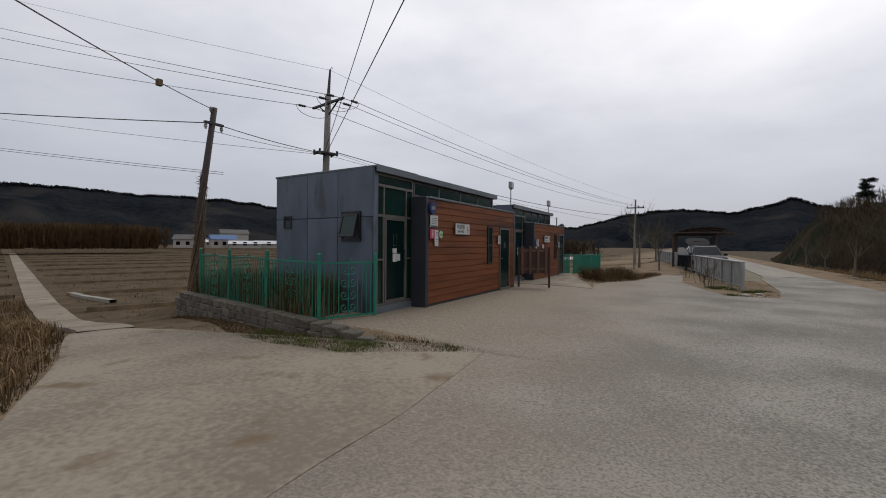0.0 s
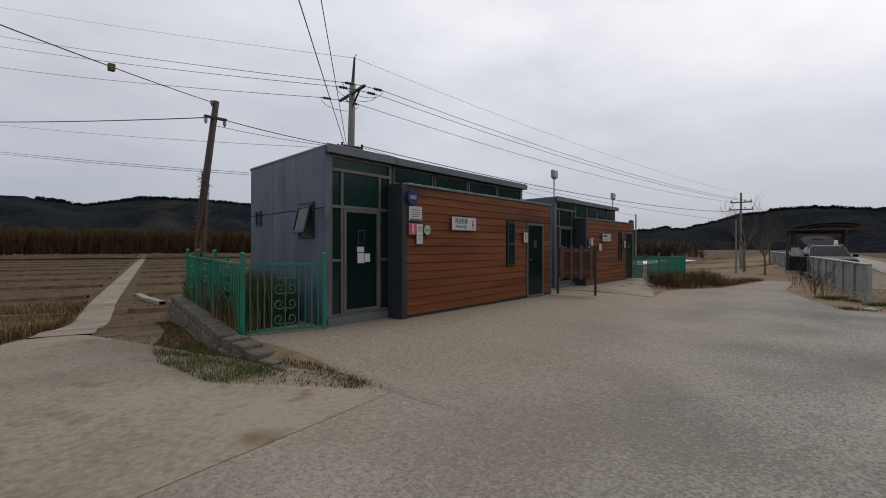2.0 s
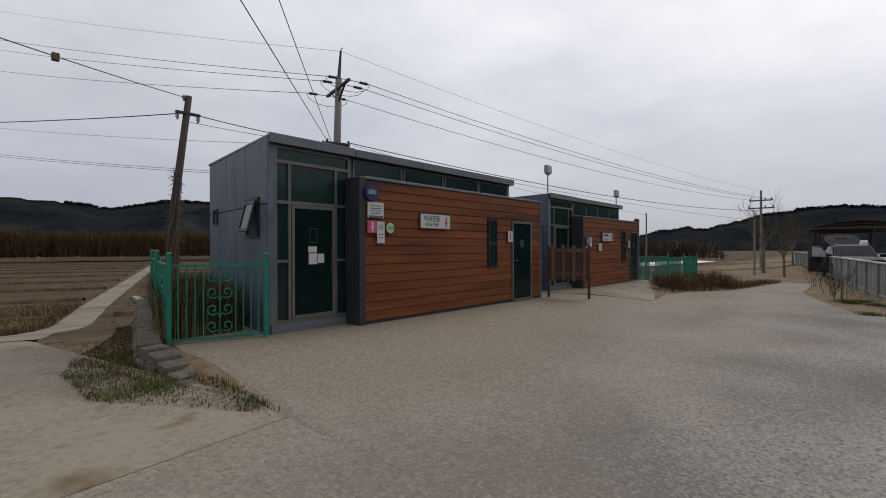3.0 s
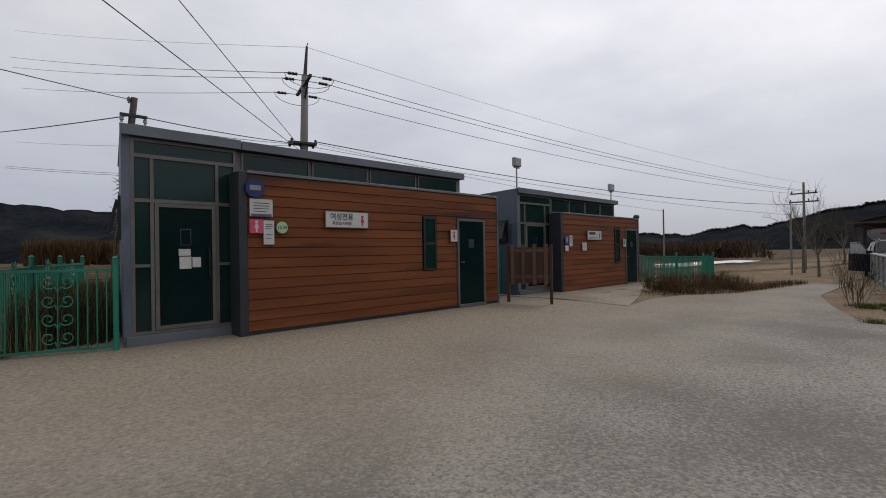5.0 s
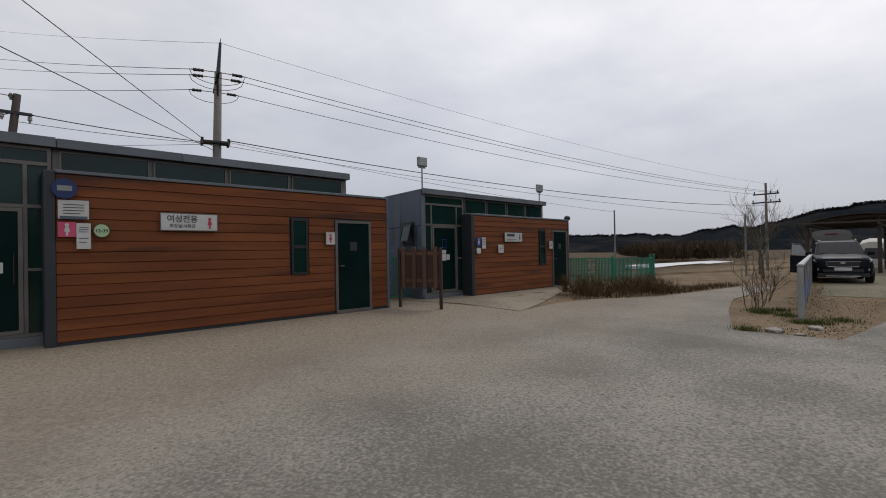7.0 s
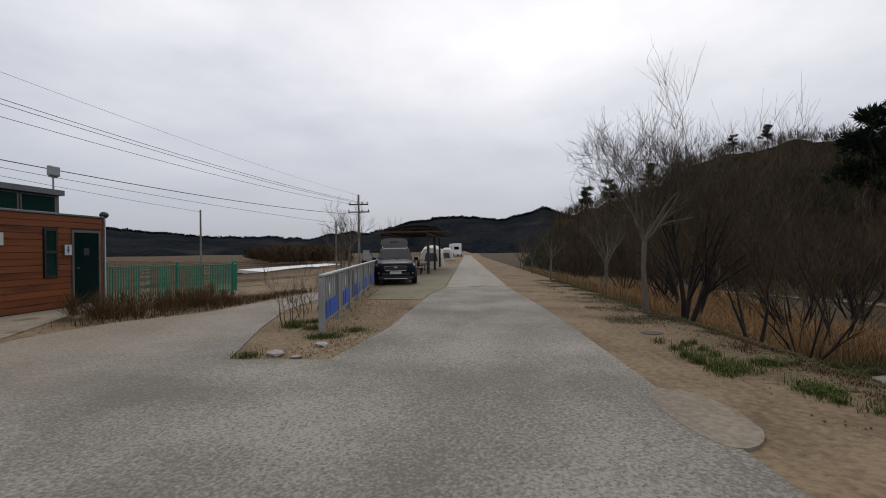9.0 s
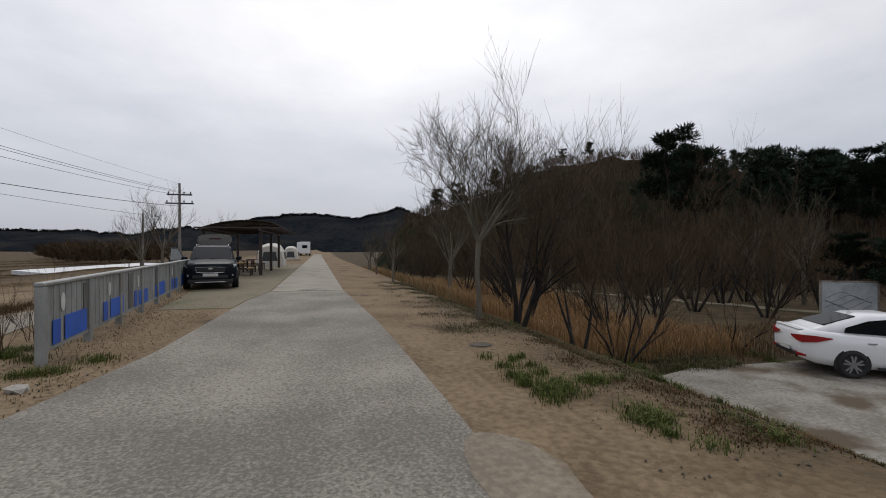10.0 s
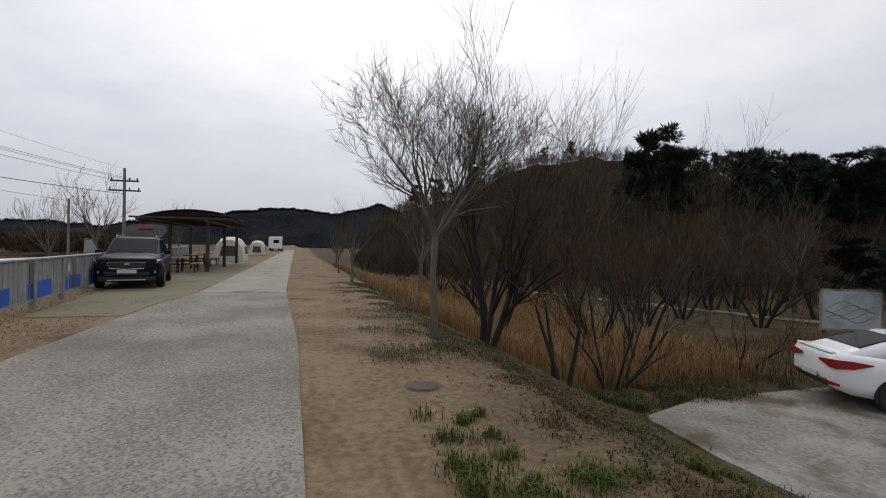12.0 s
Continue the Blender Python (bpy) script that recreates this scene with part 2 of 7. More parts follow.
M = {
    "earth": blend_ground(),
    "road": yard(),
    "apron": mat("dusty_concrete", (0.27, 0.23, 0.175), (0.172, 0.146, 0.112), 0.5, 0.92, 0.02, 16.0, space="World", spots=((0.15, 0.11, 0.068), 1.3, 0.22), spec=0.2, grain=0.9),
    "path": mat("pale_concrete", (0.300, 0.274, 0.229), (0.232, 0.214, 0.180), 0.8, 0.92, 0.004, 30.0, space="World", spots=((0.165, 0.150, 0.128), 0.7, 0.25), spec=0.25, grain=0.7),
    "slab": mat("stained_concrete", (0.28, 0.262, 0.232), (0.16, 0.145, 0.122), 0.9, 0.9, 0.012, 14.0, space="World", spots=((0.095, 0.074, 0.05), 0.8, 0.55), spec=0.2, grain=0.9),
    "pale_stone": mat("pale_stone", (0.34, 0.32, 0.29), (0.24, 0.225, 0.2), 4.0, 0.9, 0.006, 20.0),
    "park": mat("faded_green_concrete", (0.161, 0.146, 0.101), (0.188, 0.154, 0.109), 0.5, 0.92, 0.01, 30.0, space="World", spots=((0.128, 0.128, 0.075), 0.5, 0.4), spec=0.2),
    "grout": mat("dark_joint", (0.10, 0.085, 0.065), rough=0.95),
    "steel": mat("blue_grey_panel", (0.108, 0.134, 0.178), (0.072, 0.09, 0.122), 1.2, 0.5, 0.002, 30, vary=0.10, spots=((0.055, 0.063, 0.078), 1.1, 0.3), metal=0.15, stretch=(1.6, 1.6, 0.6)),
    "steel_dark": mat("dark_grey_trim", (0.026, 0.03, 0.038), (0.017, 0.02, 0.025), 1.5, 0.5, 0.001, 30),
    "fascia": mat("grey_fascia", (0.135, 0.15, 0.17), (0.10, 0.115, 0.13), 1.5, 0.45, 0.002, 20, metal=0.2),
    "wood": mat("red_brown_cladding", (0.192, 0.062, 0.021), (0.118, 0.037, 0.0135), 1.2, 0.6, 0.003, 18, vary=0.09, stretch=(0.35, 1, 4), spots=((0.07, 0.027, 0.016), 0.8, 0.25), spec=0.2),
    "wood_old": mat("weathered_timber", (0.13, 0.062, 0.038), (0.085, 0.045, 0.03), 1.5, 0.75, 0.004, 20, vary=0.2, stretch=(4, 4, 0.5)),
    "wood_pav": mat("dark_timber", (0.05, 0.034, 0.028), (0.03, 0.021, 0.018), 1.5, 0.75, 0.003, 20, vary=0.1),
    "alu": mat("grey_aluminium", (0.16, 0.15, 0.137), (0.11, 0.103, 0.094), 2.0, 0.45, 0.001, 30, metal=0.3),
    "green_film": mat("green_tinted_glazing", (0.008, 0.033, 0.028), (0.005, 0.021, 0.018), 1.0, 0.14, 0.0, 10, spec=0.35),
    "door_film": mat("dark_green_door", (0.003, 0.016, 0.015), (0.002, 0.010, 0.010), 1.0, 0.25, 0.0, 10, spec=0.12),
    "fence": mat("green_fence_paint", (0.004, 0.185, 0.115), (0.004, 0.13, 0.082), 2.0, 0.5, 0.001, 30, vary=0.1, spots=((0.02, 0.12, 0.085), 1.5, 0.2)),
    "stone": mat("grey_brown_stone", (0.125, 0.105, 0.08), (0.072, 0.062, 0.048), 4.0, 0.95, 0.02, 22, vary=0.25, spots=((0.065, 0.065, 0.045), 3.0, 0.4)),
    "white": mat("white_plastic", (0.56, 0.56, 0.54), (0.47, 0.47, 0.455), 3.0, 0.5, 0.0, 20),
    "ink": mat("dark_print", (0.05, 0.05, 0.06), rough=0.6),
    "red": mat("red_print", (0.45, 0.035, 0.07), rough=0.6),
    "pink": mat("pink_sign", (0.60, 0.08, 0.17), rough=0.5),
    "blue": mat("blue_sign", (0.02, 0.055, 0.25), rough=0.4),
    "lime": mat("pale_green_sign", (0.40, 0.55, 0.33), rough=0.5),
    "concrete_pole": mat("pole_concrete", (0.21, 0.195, 0.175), (0.15, 0.14, 0.125), 2.0, 0.9, 0.004, 30),
    "wood_pole": mat("dark_pole", (0.065, 0.05, 0.042), (0.045, 0.037, 0.032), 2.0, 0.9, 0.006, 20),
    "vine": mat("dry_vine", (0.17, 0.115, 0.07), (0.10, 0.068, 0.042), 8.0, 0.95, 0.02, 40),
    "cable": mat("black_cable", (0.022, 0.022, 0.026), rough=0.6),
    "porcelain": mat("dark_insulator", (0.035, 0.028, 0.028), rough=0.4),
    "rail": mat("galvanised_grey", (0.31, 0.318, 0.314), (0.21, 0.217, 0.213), 2.5, 0.55, 0.002, 25, metal=0.25, vary=0.07, spots=((0.2, 0.19, 0.17), 1.6, 0.25)),
    "rail_blue": mat("blue_panel", (0.012, 0.10, 0.50), (0.012, 0.075, 0.38), 2.0, 0.5, 0.001, 20, vary=0.1),
    "bark": mat("grey_bark", (0.15, 0.13, 0.10), (0.085, 0.073, 0.057), 6.0, 0.95, 0.012, 40, stretch=(1, 1, 0.4)),
    "bark_dark": mat("dark_bark", (0.022, 0.017, 0.013), (0.010, 0.008, 0.007), 6.0, 0.95, 0.012, 40, stretch=(1, 1, 0.4)),
    "twig": leafy("pale_twigs", (0.05, 0.04, 0.028), (0.115, 0.093, 0.064)),
    "twig_dark": leafy("brown_twigs", (0.024, 0.0165, 0.0105), (0.104, 0.068, 0.039)),
    "needles": leafy("pine_needles", (0.007, 0.017, 0.010), (0.023, 0.040, 0.020)),
    "grass": leafy("green_grass", (0.040, 0.060, 0.011), (0.098, 0.112, 0.027)),
    "litter": leafy("brown_leaf_litter", (0.05, 0.034, 0.02), (0.15, 0.098, 0.052)),
    "stubble": leafy("dull_stubble", (0.07, 0.048, 0.025), (0.15, 0.10, 0.053)),
    "weeds": leafy("dark_weeds", (0.034, 0.038, 0.014), (0.105, 0.088, 0.042)),
    "straw": leafy("dry_grass", (0.13, 0.085, 0.04), (0.25, 0.17, 0.085)),
    "reed": leafy("rusty_reeds", (0.15, 0.084, 0.036), (0.34, 0.205, 0.092)),
    "bamboo": leafy("brown_bamboo", (0.055, 0.033, 0.014), (0.11, 0.066, 0.028)),
    "hill": mat("wooded_hillside", (0.042, 0.033, 0.023), (0.020, 0.019, 0.013), 0.06, 1.0, 0.3, 0.7, space="World", spots=((0.012, 0.018, 0.012), 0.03, 0.5), spec=0.0),
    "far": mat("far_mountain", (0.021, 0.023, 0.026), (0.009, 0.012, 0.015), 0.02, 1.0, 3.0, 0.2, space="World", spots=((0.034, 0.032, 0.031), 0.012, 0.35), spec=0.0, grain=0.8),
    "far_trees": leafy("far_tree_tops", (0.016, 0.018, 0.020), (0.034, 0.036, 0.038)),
    "car_dark": mat("dark_grey_paint", (0.010, 0.013, 0.018), (0.009, 0.011, 0.016), 2.0, 0.30, 0.0, 10, metal=0.0, spec=0.04),
    "car_white": mat("white_paint", (0.74, 0.75, 0.77), (0.72, 0.73, 0.75), 2.0, 0.2, 0.0, 10),
    "car_glass": mat("tinted_car_glass", (0.006, 0.007, 0.008), rough=0.05, spec=0.03),
    "trim_black": mat("black_trim", (0.014, 0.014, 0.016), rough=0.45),
    "tyre": mat("tyre_rubber", (0.018, 0.018, 0.019), rough=0.85),
    "rim": mat("alloy_rim", (0.33, 0.34, 0.36), rough=0.3, metal=0.8),
    "chrome": mat("chrome", (0.62, 0.63, 0.65), rough=0.15, metal=0.9),
    "lamp_red": mat("red_lamp", (0.30, 0.015, 0.018), rough=0.2),
    "lamp_clear": mat("clear_lamp", (0.34, 0.36, 0.38), rough=0.12),
    "canvas": mat("beige_canvas", (0.56, 0.54, 0.49), (0.48, 0.46, 0.42), 1.0, 0.9, 0.003, 20),
    "mesh_dark": mat("dark_tent_mesh", (0.06, 0.065, 0.07), rough=0.9),
    "vinyl": mat("white_vinyl_sheet", (0.60, 0.61, 0.62), (0.5, 0.51, 0.52), 0.3, 0.5, 0.0, 2, space="World"),
    "roof_blue": mat("blue_roof", (0.06, 0.13, 0.28), rough=0.6),
    "wall_house": mat("house_wall", (0.42, 0.39, 0.35), rough=0.9),
    "roof_grey": mat("grey_roof", (0.10, 0.095, 0.09), rough=0.8),
    "grime_pale": mat("weathered_print", (0.40, 0.43, 0.45), (0.28, 0.305, 0.32), 2.2, 0.6, 0.0, 12),
    "navy": mat("navy_sign", (0.010, 0.026, 0.12), rough=0.35),
    "wood_dark": mat("dark_red_timber", (0.05, 0.021, 0.013), (0.03, 0.014, 0.009), 1.5, 0.75, 0.003, 20, vary=0.15, stretch=(4, 4, 0.5)),
    # the body paint again, rougher so the raised gate shows no sky sheen
    "gate_paint": mat("matt_dark_paint", (0.011, 0.013, 0.015), rough=0.6, spec=0.05),
    "grime": mat("grimy_grey_panel", (0.13, 0.13, 0.125), (0.07, 0.07, 0.065), 3.0, 0.7, 0.002, 25, stretch=(3, 3, 0.6)),
    "rubber_cover": mat("iron_cover", (0.075, 0.054, 0.038), (0.05, 0.038, 0.028), 8, 0.8, 0.003, 60),
}

# ---- helpers for building ----


def thing(name, at, label, category, group="", kind="", rz=0.0):
    ob = new(name)
    ob.empty_display_size = 0.2
    ob.matrix_world = pose(*at, 0, 0, rz)
    return tagged(ob, label, category, group, kind)


def mesh_of(bm, name, material, smooth=False):
    me = bpy.data.meshes.new(name)
    bm.to_mesh(me)
    bm.free()
    me.materials.append(material)
    if smooth:
        me.polygons.foreach_set("use_smooth", [True] * len(me.polygons))
    return me


def part(name, bm, material, parent=None, label="", smooth=False, m=None):
    ob = new(name, mesh_of(bm, name, material, smooth) if isinstance(bm, bmesh.types.BMesh) else bm)
    if parent:
        ob.parent = parent
    if m is not None:
        ob.matrix_basis = m
    return tagged(ob, label)


def box(x0, x1, y0, y1, z0, z1, bevel=0.0, bm=None, m=None):
    bm = bm or bmesh.new()
    made = bmesh.ops.create_cube(bm, size=1.0)["verts"]
    bmesh.ops.transform(bm, matrix=Matrix.Translation(((x0 + x1) / 2, (y0 + y1) / 2, (z0 + z1) / 2)) @ Matrix.Diagonal((abs(x1 - x0), abs(y1 - y0), abs(z1 - z0), 1)), verts=made)
    if bevel:
        edges = list({e for v in made for e in v.link_edges})
        made = list({v for f in bmesh.ops.bevel(bm, geom=edges, offset=bevel, segments=1, affect="EDGES")["faces"] for v in f.verts} | {v for v in made if v.is_valid})
    if m is not None:
        bmesh.ops.transform(bm, matrix=m, verts=[v for v in made if v.is_valid])
    return bm


def tube(path, radii, sides=6, bm=None, cap=True):
    """A tapered tube along points."""
    bm = bm or bmesh.new()
    rings = []
    path = [Vector(p) for p in path]
    if not hasattr(radii, "__len__"):
        radii = [radii] * len(path)
    for i, p in enumerate(path):
        d = (path[min(i + 1, len(path) - 1)] - path[max(i - 1, 0)]).normalized()
        u = d.orthogonal().normalized() if abs(d.z) > 0.95 else d.cross(Vector((0, 0, 1))).normalized()
        v = d.cross(u)
        rings.append([bm.verts.new(p + radii[i] * (math.cos(a) * u + math.sin(a) * v)) for a in (2 * math.pi * k / sides for k in range(sides))])
    for r0, r1 in zip(rings, rings[1:]):
        for k in range(sides):
            bm.faces.new((r0[k], r0[(k + 1) % sides], r1[(k + 1) % sides], r1[k]))
    if cap:
        bm.faces.new(rings[0][::-1])
        bm.faces.new(rings[-1])
    return bm


def ring_frame(x0, x1, z0, z1, w, y0, y1, bm=None):
    """A rectangular frame in an upright plane."""
    bm = bm or bmesh.new()
    box(x0, x0 + w, y0, y1, z0, z1, 0, bm)
    box(x1 - w, x1, y0, y1, z0, z1, 0, bm)
    box(x0 + w, x1 - w, y0, y1, z0, z0 + w, 0, bm)
    box(x0 + w, x1 - w, y0, y1, z1 - w, z1, 0, bm)
    return bm


def disc(r, depth, sides=24):
    bm = bmesh.new()
    bmesh.ops.create_cone(bm, cap_ends=True, segments=sides, radius1=r, radius2=r, depth=depth)
    return bm


def words(text, height, material, parent, m, name="lettering"):
    cu = bpy.data.curves.new(name, "FONT")
    cu.body, cu.size, cu.extrude, cu.align_x, cu.align_y = text, height, 0.001, "CENTER", "CENTER"
    cu.offset = 0.022 * height
    tmp = bpy.data.objects.new(name, cu)
    scene.collection.objects.link(tmp)
    bpy.context.view_layer.update()
    me = bpy.data.meshes.new_from_object(tmp.evaluated_get(bpy.context.evaluated_depsgraph_get()))
    bpy.data.objects.remove(tmp)
    me.materials.clear()
    me.materials.append(material)
    return part(name, me, None, parent, m=m)


def smooth(v, a, b):
    k = min(1.0, max(0.0, (v - a) / (b - a)))
    return k * k * (3 - 2 * k)


def edge(points, x):
    """y of a polyline of (x, y) at x."""
    return float(np.interp(x, [p[0] for p in points], [p[1] for p in points]))


# ---- lie of the land ----


def wall_line(y):
    return 18.12 + 0.08 * smooth(y, 13.8, 16.3) + max(0.0, y - 16.3) * 0.29


def height(x, y):
    inside = 0.155 * smooth(y, 12.2, 15.4) * (1 - smooth(x, 38.0, 46.0))
    fall = 1 - smooth(x - 0.4 * y, 25.0, 45.0)
    out = -0.12 * smooth(y, 15.0, 19.0) - (0.25 + 0.73 * fall) * smooth(y, 18.5, 30.5)
    k = smooth(x, wall_line(y) - 0.1, wall_line(y) + 0.1) if y > 13.4 else smooth(x, 15.0, 20.0)
    z = out + (inside - out) * k * (1 - smooth(y, 23.0, 29.0))
    z -= 0.4 * smooth(y, 19.0, 23.0) * k * (0.4 + 0.6 * smooth(y, 22.4, 23.4)) * (1 - smooth(y, 23.4, 30.0) * fall)
    z -= 0.35 * smooth(x, 36.5, 40.0) * smooth(y, 12.0, 15.0) * (1 - smooth(y, 19.0, 23.0))
    # bank down to the low ground beside the road
    foot = 1.2 + 0.03 * (x - 36)
    low = smooth(foot - y, 0.0, 3.9)
    z -= 1.5 * low
    z -= 0.5 * smooth(x, 37.0, 44.0) * smooth(foot - y, 2.5, 7.0)
    if low > 0.02:
        z += (0.10 * noise.noise((x * 0.7, y * 0.7, 3.1)) + 0.07 * noise.noise((x * 1.9, y * 1.9, 6.3))) * low * (1 - smooth(-y, 2.2, 2.8) * (1 - smooth(x, 35.0, 36.0)))
    elif y > 20 or x < 16:
        z += 0.03 * noise.noise((x * 0.8, y * 0.8, 7.7))
    return z


def spaced(a, lo, hi, step, growth, far):
    inner = list(np.arange(lo, hi + step / 2, step))
    left, right, s = [], [], step
    v, w = lo, hi
    while v > -far or w < far:
        s *= growth
        v, w = v - s, w + s
        left.append(v); right.append(w)
    return left[::-1] + inner + right


def sheet(name, xs, lower, upper, rows, lift, material, label, category, skirt=0.06):
    """A paved strip over x between two edges, laid on the land, with a thickness at its rims."""
    verts, faces = [], []
    n = rows + 1
    for x in xs:
        a, b = edge(lower, x), edge(upper, x)
        for j in range(n):
            y = a + (b - a) * j / rows
            verts.append((x, y, height(x, y) + lift))
    nx = len(xs)
    for i in range(nx - 1):
        for j in range(rows):
            k = i * n + j
            faces.append((k, k + n, k + n + 1, k + 1))
    rim = [i * n for i in range(nx)] + [(nx - 1) * n + j for j in range(1, n)] + [i * n + rows for i in range(nx - 2, -1, -1)] + [j for j in range(rows - 1, 0, -1)]
    base, m = len(verts), len(rim)
    verts += [verts[i] for i in rim] + [(verts[i][0], verts[i][1], verts[i][2] - lift - skirt) for i in rim]
    for k in range(m):
        q = (k + 1) % m
        faces.append((base + k, base + m + k, base + m + q, base + q))
    me = bpy.data.meshes.new(name)
    me.from_pydata(verts, [], faces)
    me.materials.append(material)
    me.polygons.foreach_set("use_smooth", [i < (nx - 1) * rows for i in range(len(faces))])
    return tagged(new(name, me), label, category, kind="structure")


gx, gy = spaced("x", 9.0, 48.0, 0.3, 1.16, 3000.0), spaced("y", -9.0, 25.0, 0.3, 1.16, 3000.0)
gv = [(x, y, height(x, y)) for x in gx for y in gy]
gf = [(i * len(gy) + j, (i + 1) * len(gy) + j, (i + 1) * len(gy) + j + 1, i * len(gy) + j + 1) for i in range(len(gx) - 1) for j in range(len(gy) - 1)]
gme = bpy.data.meshes.new("ground")
gme.from_pydata(gv, [], gf)
gme.materials.append(M["earth"])
gme.polygons.foreach_set("use_smooth", [True] * len(gf))
tagged(new("ground", gme), "brown dirt and ploughed field ground with dry weeds", "ground", kind="structure")


def steps(a, b, s):
    return list(np.linspace(a, b, max(2, int((b - a) / s) + 1)))


# the yard and road: rough grey concrete with dusty patches
sheet("road", steps(-30, 18.2, 0.5), [(-30, 3.0), (20, 3.15), (29, 3.28)], [(-30, 12.2), (13.4, 12.55), (15.4, 12.62), (17.2, 12.8), (18.2, 12.92)], 30, 0.02, M["road"], "rough grey concrete road surface with dusty patches", "road")
sheet("road", steps(18.2, 30.2, 0.3), [(18.2, 3.12), (29, 3.28), (30.2, 3.3)], [(18.2, 12.92), (18.3, 14.0), (18.45, 16.3), (19.2, 17.2), (29.2, 17.2), (29.6, 14.6), (30.2, 13.35)], 46, 0.02, M["road"], "rough grey concrete yard in front of the restrooms", "road")
sheet("road", steps(30.2, 43.0, 0.4), [(30.2, 3.3), (35, 3.42), (43.0, 3.88)], [(30.2, 7.4), (33, 7.02), (37, 6.9), (40.5, 6.8), (43.0, 6.45)], 12, 0.02, M["road"], "rough grey concrete road with worn edges", "road")
sheet("lane", steps(30.2, 41.5, 0.4), [(30.2, 8.9), (33.2, 9.75), (36, 10.35), (41.5, 10.3)], [(30.2, 13.3), (31.5, 13.5), (33.4, 13.3), (35.9, 12.2), (41.5, 11.3)], 12, 0.018, M["road"], "narrow concrete lane turning off into the fields", "road")
sheet("far_road", steps(43.02, 140, 2.0), [(43.0, 3.9), (110, 5.2), (140, 5.7)], [(43.0, 6.42), (110, 7.0), (140, 7.4)], 4, 0.03, M["path"], "pale concrete road running straight to the hills", "road")
sheet("pavement", steps(29.2, 37.0, 0.3), [(29.2, 16.0), (29.6, 14.6), (29.8, 13.25), (31.5, 13.75), (35.6, 15.3), (37.0, 15.6)], [(29.2, 17.2), (37.0, 17.2)], 8, 0.035, M["apron"], "dusty pale concrete strip along the restrooms", "pavement", 0.12)
sheet("apron", steps(12.0, 18.2, 0.3), [(12.0, 12.45), (13.4, 12.47), (15.4, 12.54), (17.2, 12.72), (18.2, 12.84)], [(12.0, 13.3), (13.6, 16.0), (14.4, 17.3), (15.1, 18.5), (15.9, 20.2), (16.6, 21.6), (17.5, 21.6), (17.75, 19.5), (17.8, 17.2), (18.2, 13.6)], 20, 0.026, M["apron"], "pale dusty concrete apron with brown stains", "pavement")
def ribbon(name, centre, width, lift, material, label, category):
    """A narrow paved strip along a line of (x, y)."""
    line_pts = []
    for (xa, ya), (xb, yb) in zip(centre, centre[1:]):
        n = max(2, int(math.hypot(xb - xa, yb - ya) / 0.8))
        line_pts += [(xa + (xb - xa) * i / n, ya + (yb - ya) * i / n) for i in range(n)]
    line_pts.append(centre[-1])
    verts, faces = [], []
    for i, (x, y) in enumerate(line_pts):
        (xa, ya), (xb, yb) = line_pts[max(0, i - 1)], line_pts[min(len(line_pts) - 1, i + 1)]
        L = math.hypot(xb - xa, yb - ya)
        nx, ny = -(yb - ya) / L, (xb - xa) / L
        wob = 0.05 * noise.noise((x * 0.8, y * 0.8, 1.0))
        z = max(height(x, y), height(x + nx * width / 2, y + ny * width / 2), height(x - nx * width / 2, y - ny * width / 2)) + lift
        for o, dz in ((-0.5, -0.25), (-0.5, 0.0), (0.5, 0.0), (0.5, -0.25)):
            verts.append((x + nx * (width * o + wob), y + ny * (width * o + wob), z + dz))
    for i in range(len(line_pts) - 1):
        for j in range(3):
            faces.append((4 * i + j, 4 * i + j + 1, 4 * i + j + 5, 4 * i + j + 4))
    me = bpy.data.meshes.new(name)
    me.from_pydata(verts, [], faces)
    me.materials.append(material)
    return tagged(new(name, me), label, category, kind="structure")


PATHLINE = [(17.2, 21.3), (17.4, 21.8), (19.7, 28.9), (21.9, 35.6), (40.0, 86.0), (58.0, 136.0)]
ribbon("field_path", PATHLINE, 1.05, 0.035, M["apron"], "narrow pale concrete path between the paddies", "path")
ribbon("culvert_wall", [(24.3, 38.4), (23.9, 36.0), (23.6, 33.2)], 0.3, 0.14, M["path"], "low concrete culvert wall beside the field path", "kerb")
RIM = [(28.05 - 0.80 * math.cos(a), math.sin(a)) for a in np.linspace(0.02, math.pi - 0.02, 16)]
sheet("concrete_patch", steps(27.26, 28.84, 0.05), [(x, 3.26 - 0.44 * s + 0.05 * noise.noise((x * 4, 0, 2))) for x, s in RIM], [(x, 3.27 + 0.24 * s + 0.05 * noise.noise((x * 4, 5, 2))) for x, s in RIM], 6, 0.0235, M["apron"], "pale rounded concrete patch at the road edge", "pavement", 0.03)
sheet("parking_pad", steps(38.5, 72.0, 0.5), [(38.5, 6.93), (40.5, 6.86), (43.0, 6.5), (72, 6.74)], [(38.5, 8.7), (43.7, 9.2), (72, 11.6)], 6, 0.012, M["park"], "faded green-grey concrete parking strip", "pavement")
sheet("parking_slab", steps(27.0, 35.1, 0.3), [(27.0, -14.0), (35.1, -9.0)], [(27.0, -2.4), (30.5, -2.62), (33.3, -2.47), (34.45, -2.56), (35.1, -4.4)], 20, 0.06, M["slab"], "stained cracked concrete parking slab below the bank", "pavement", 0.2)

# ---- restroom buildings ----


SKEW = 0.16


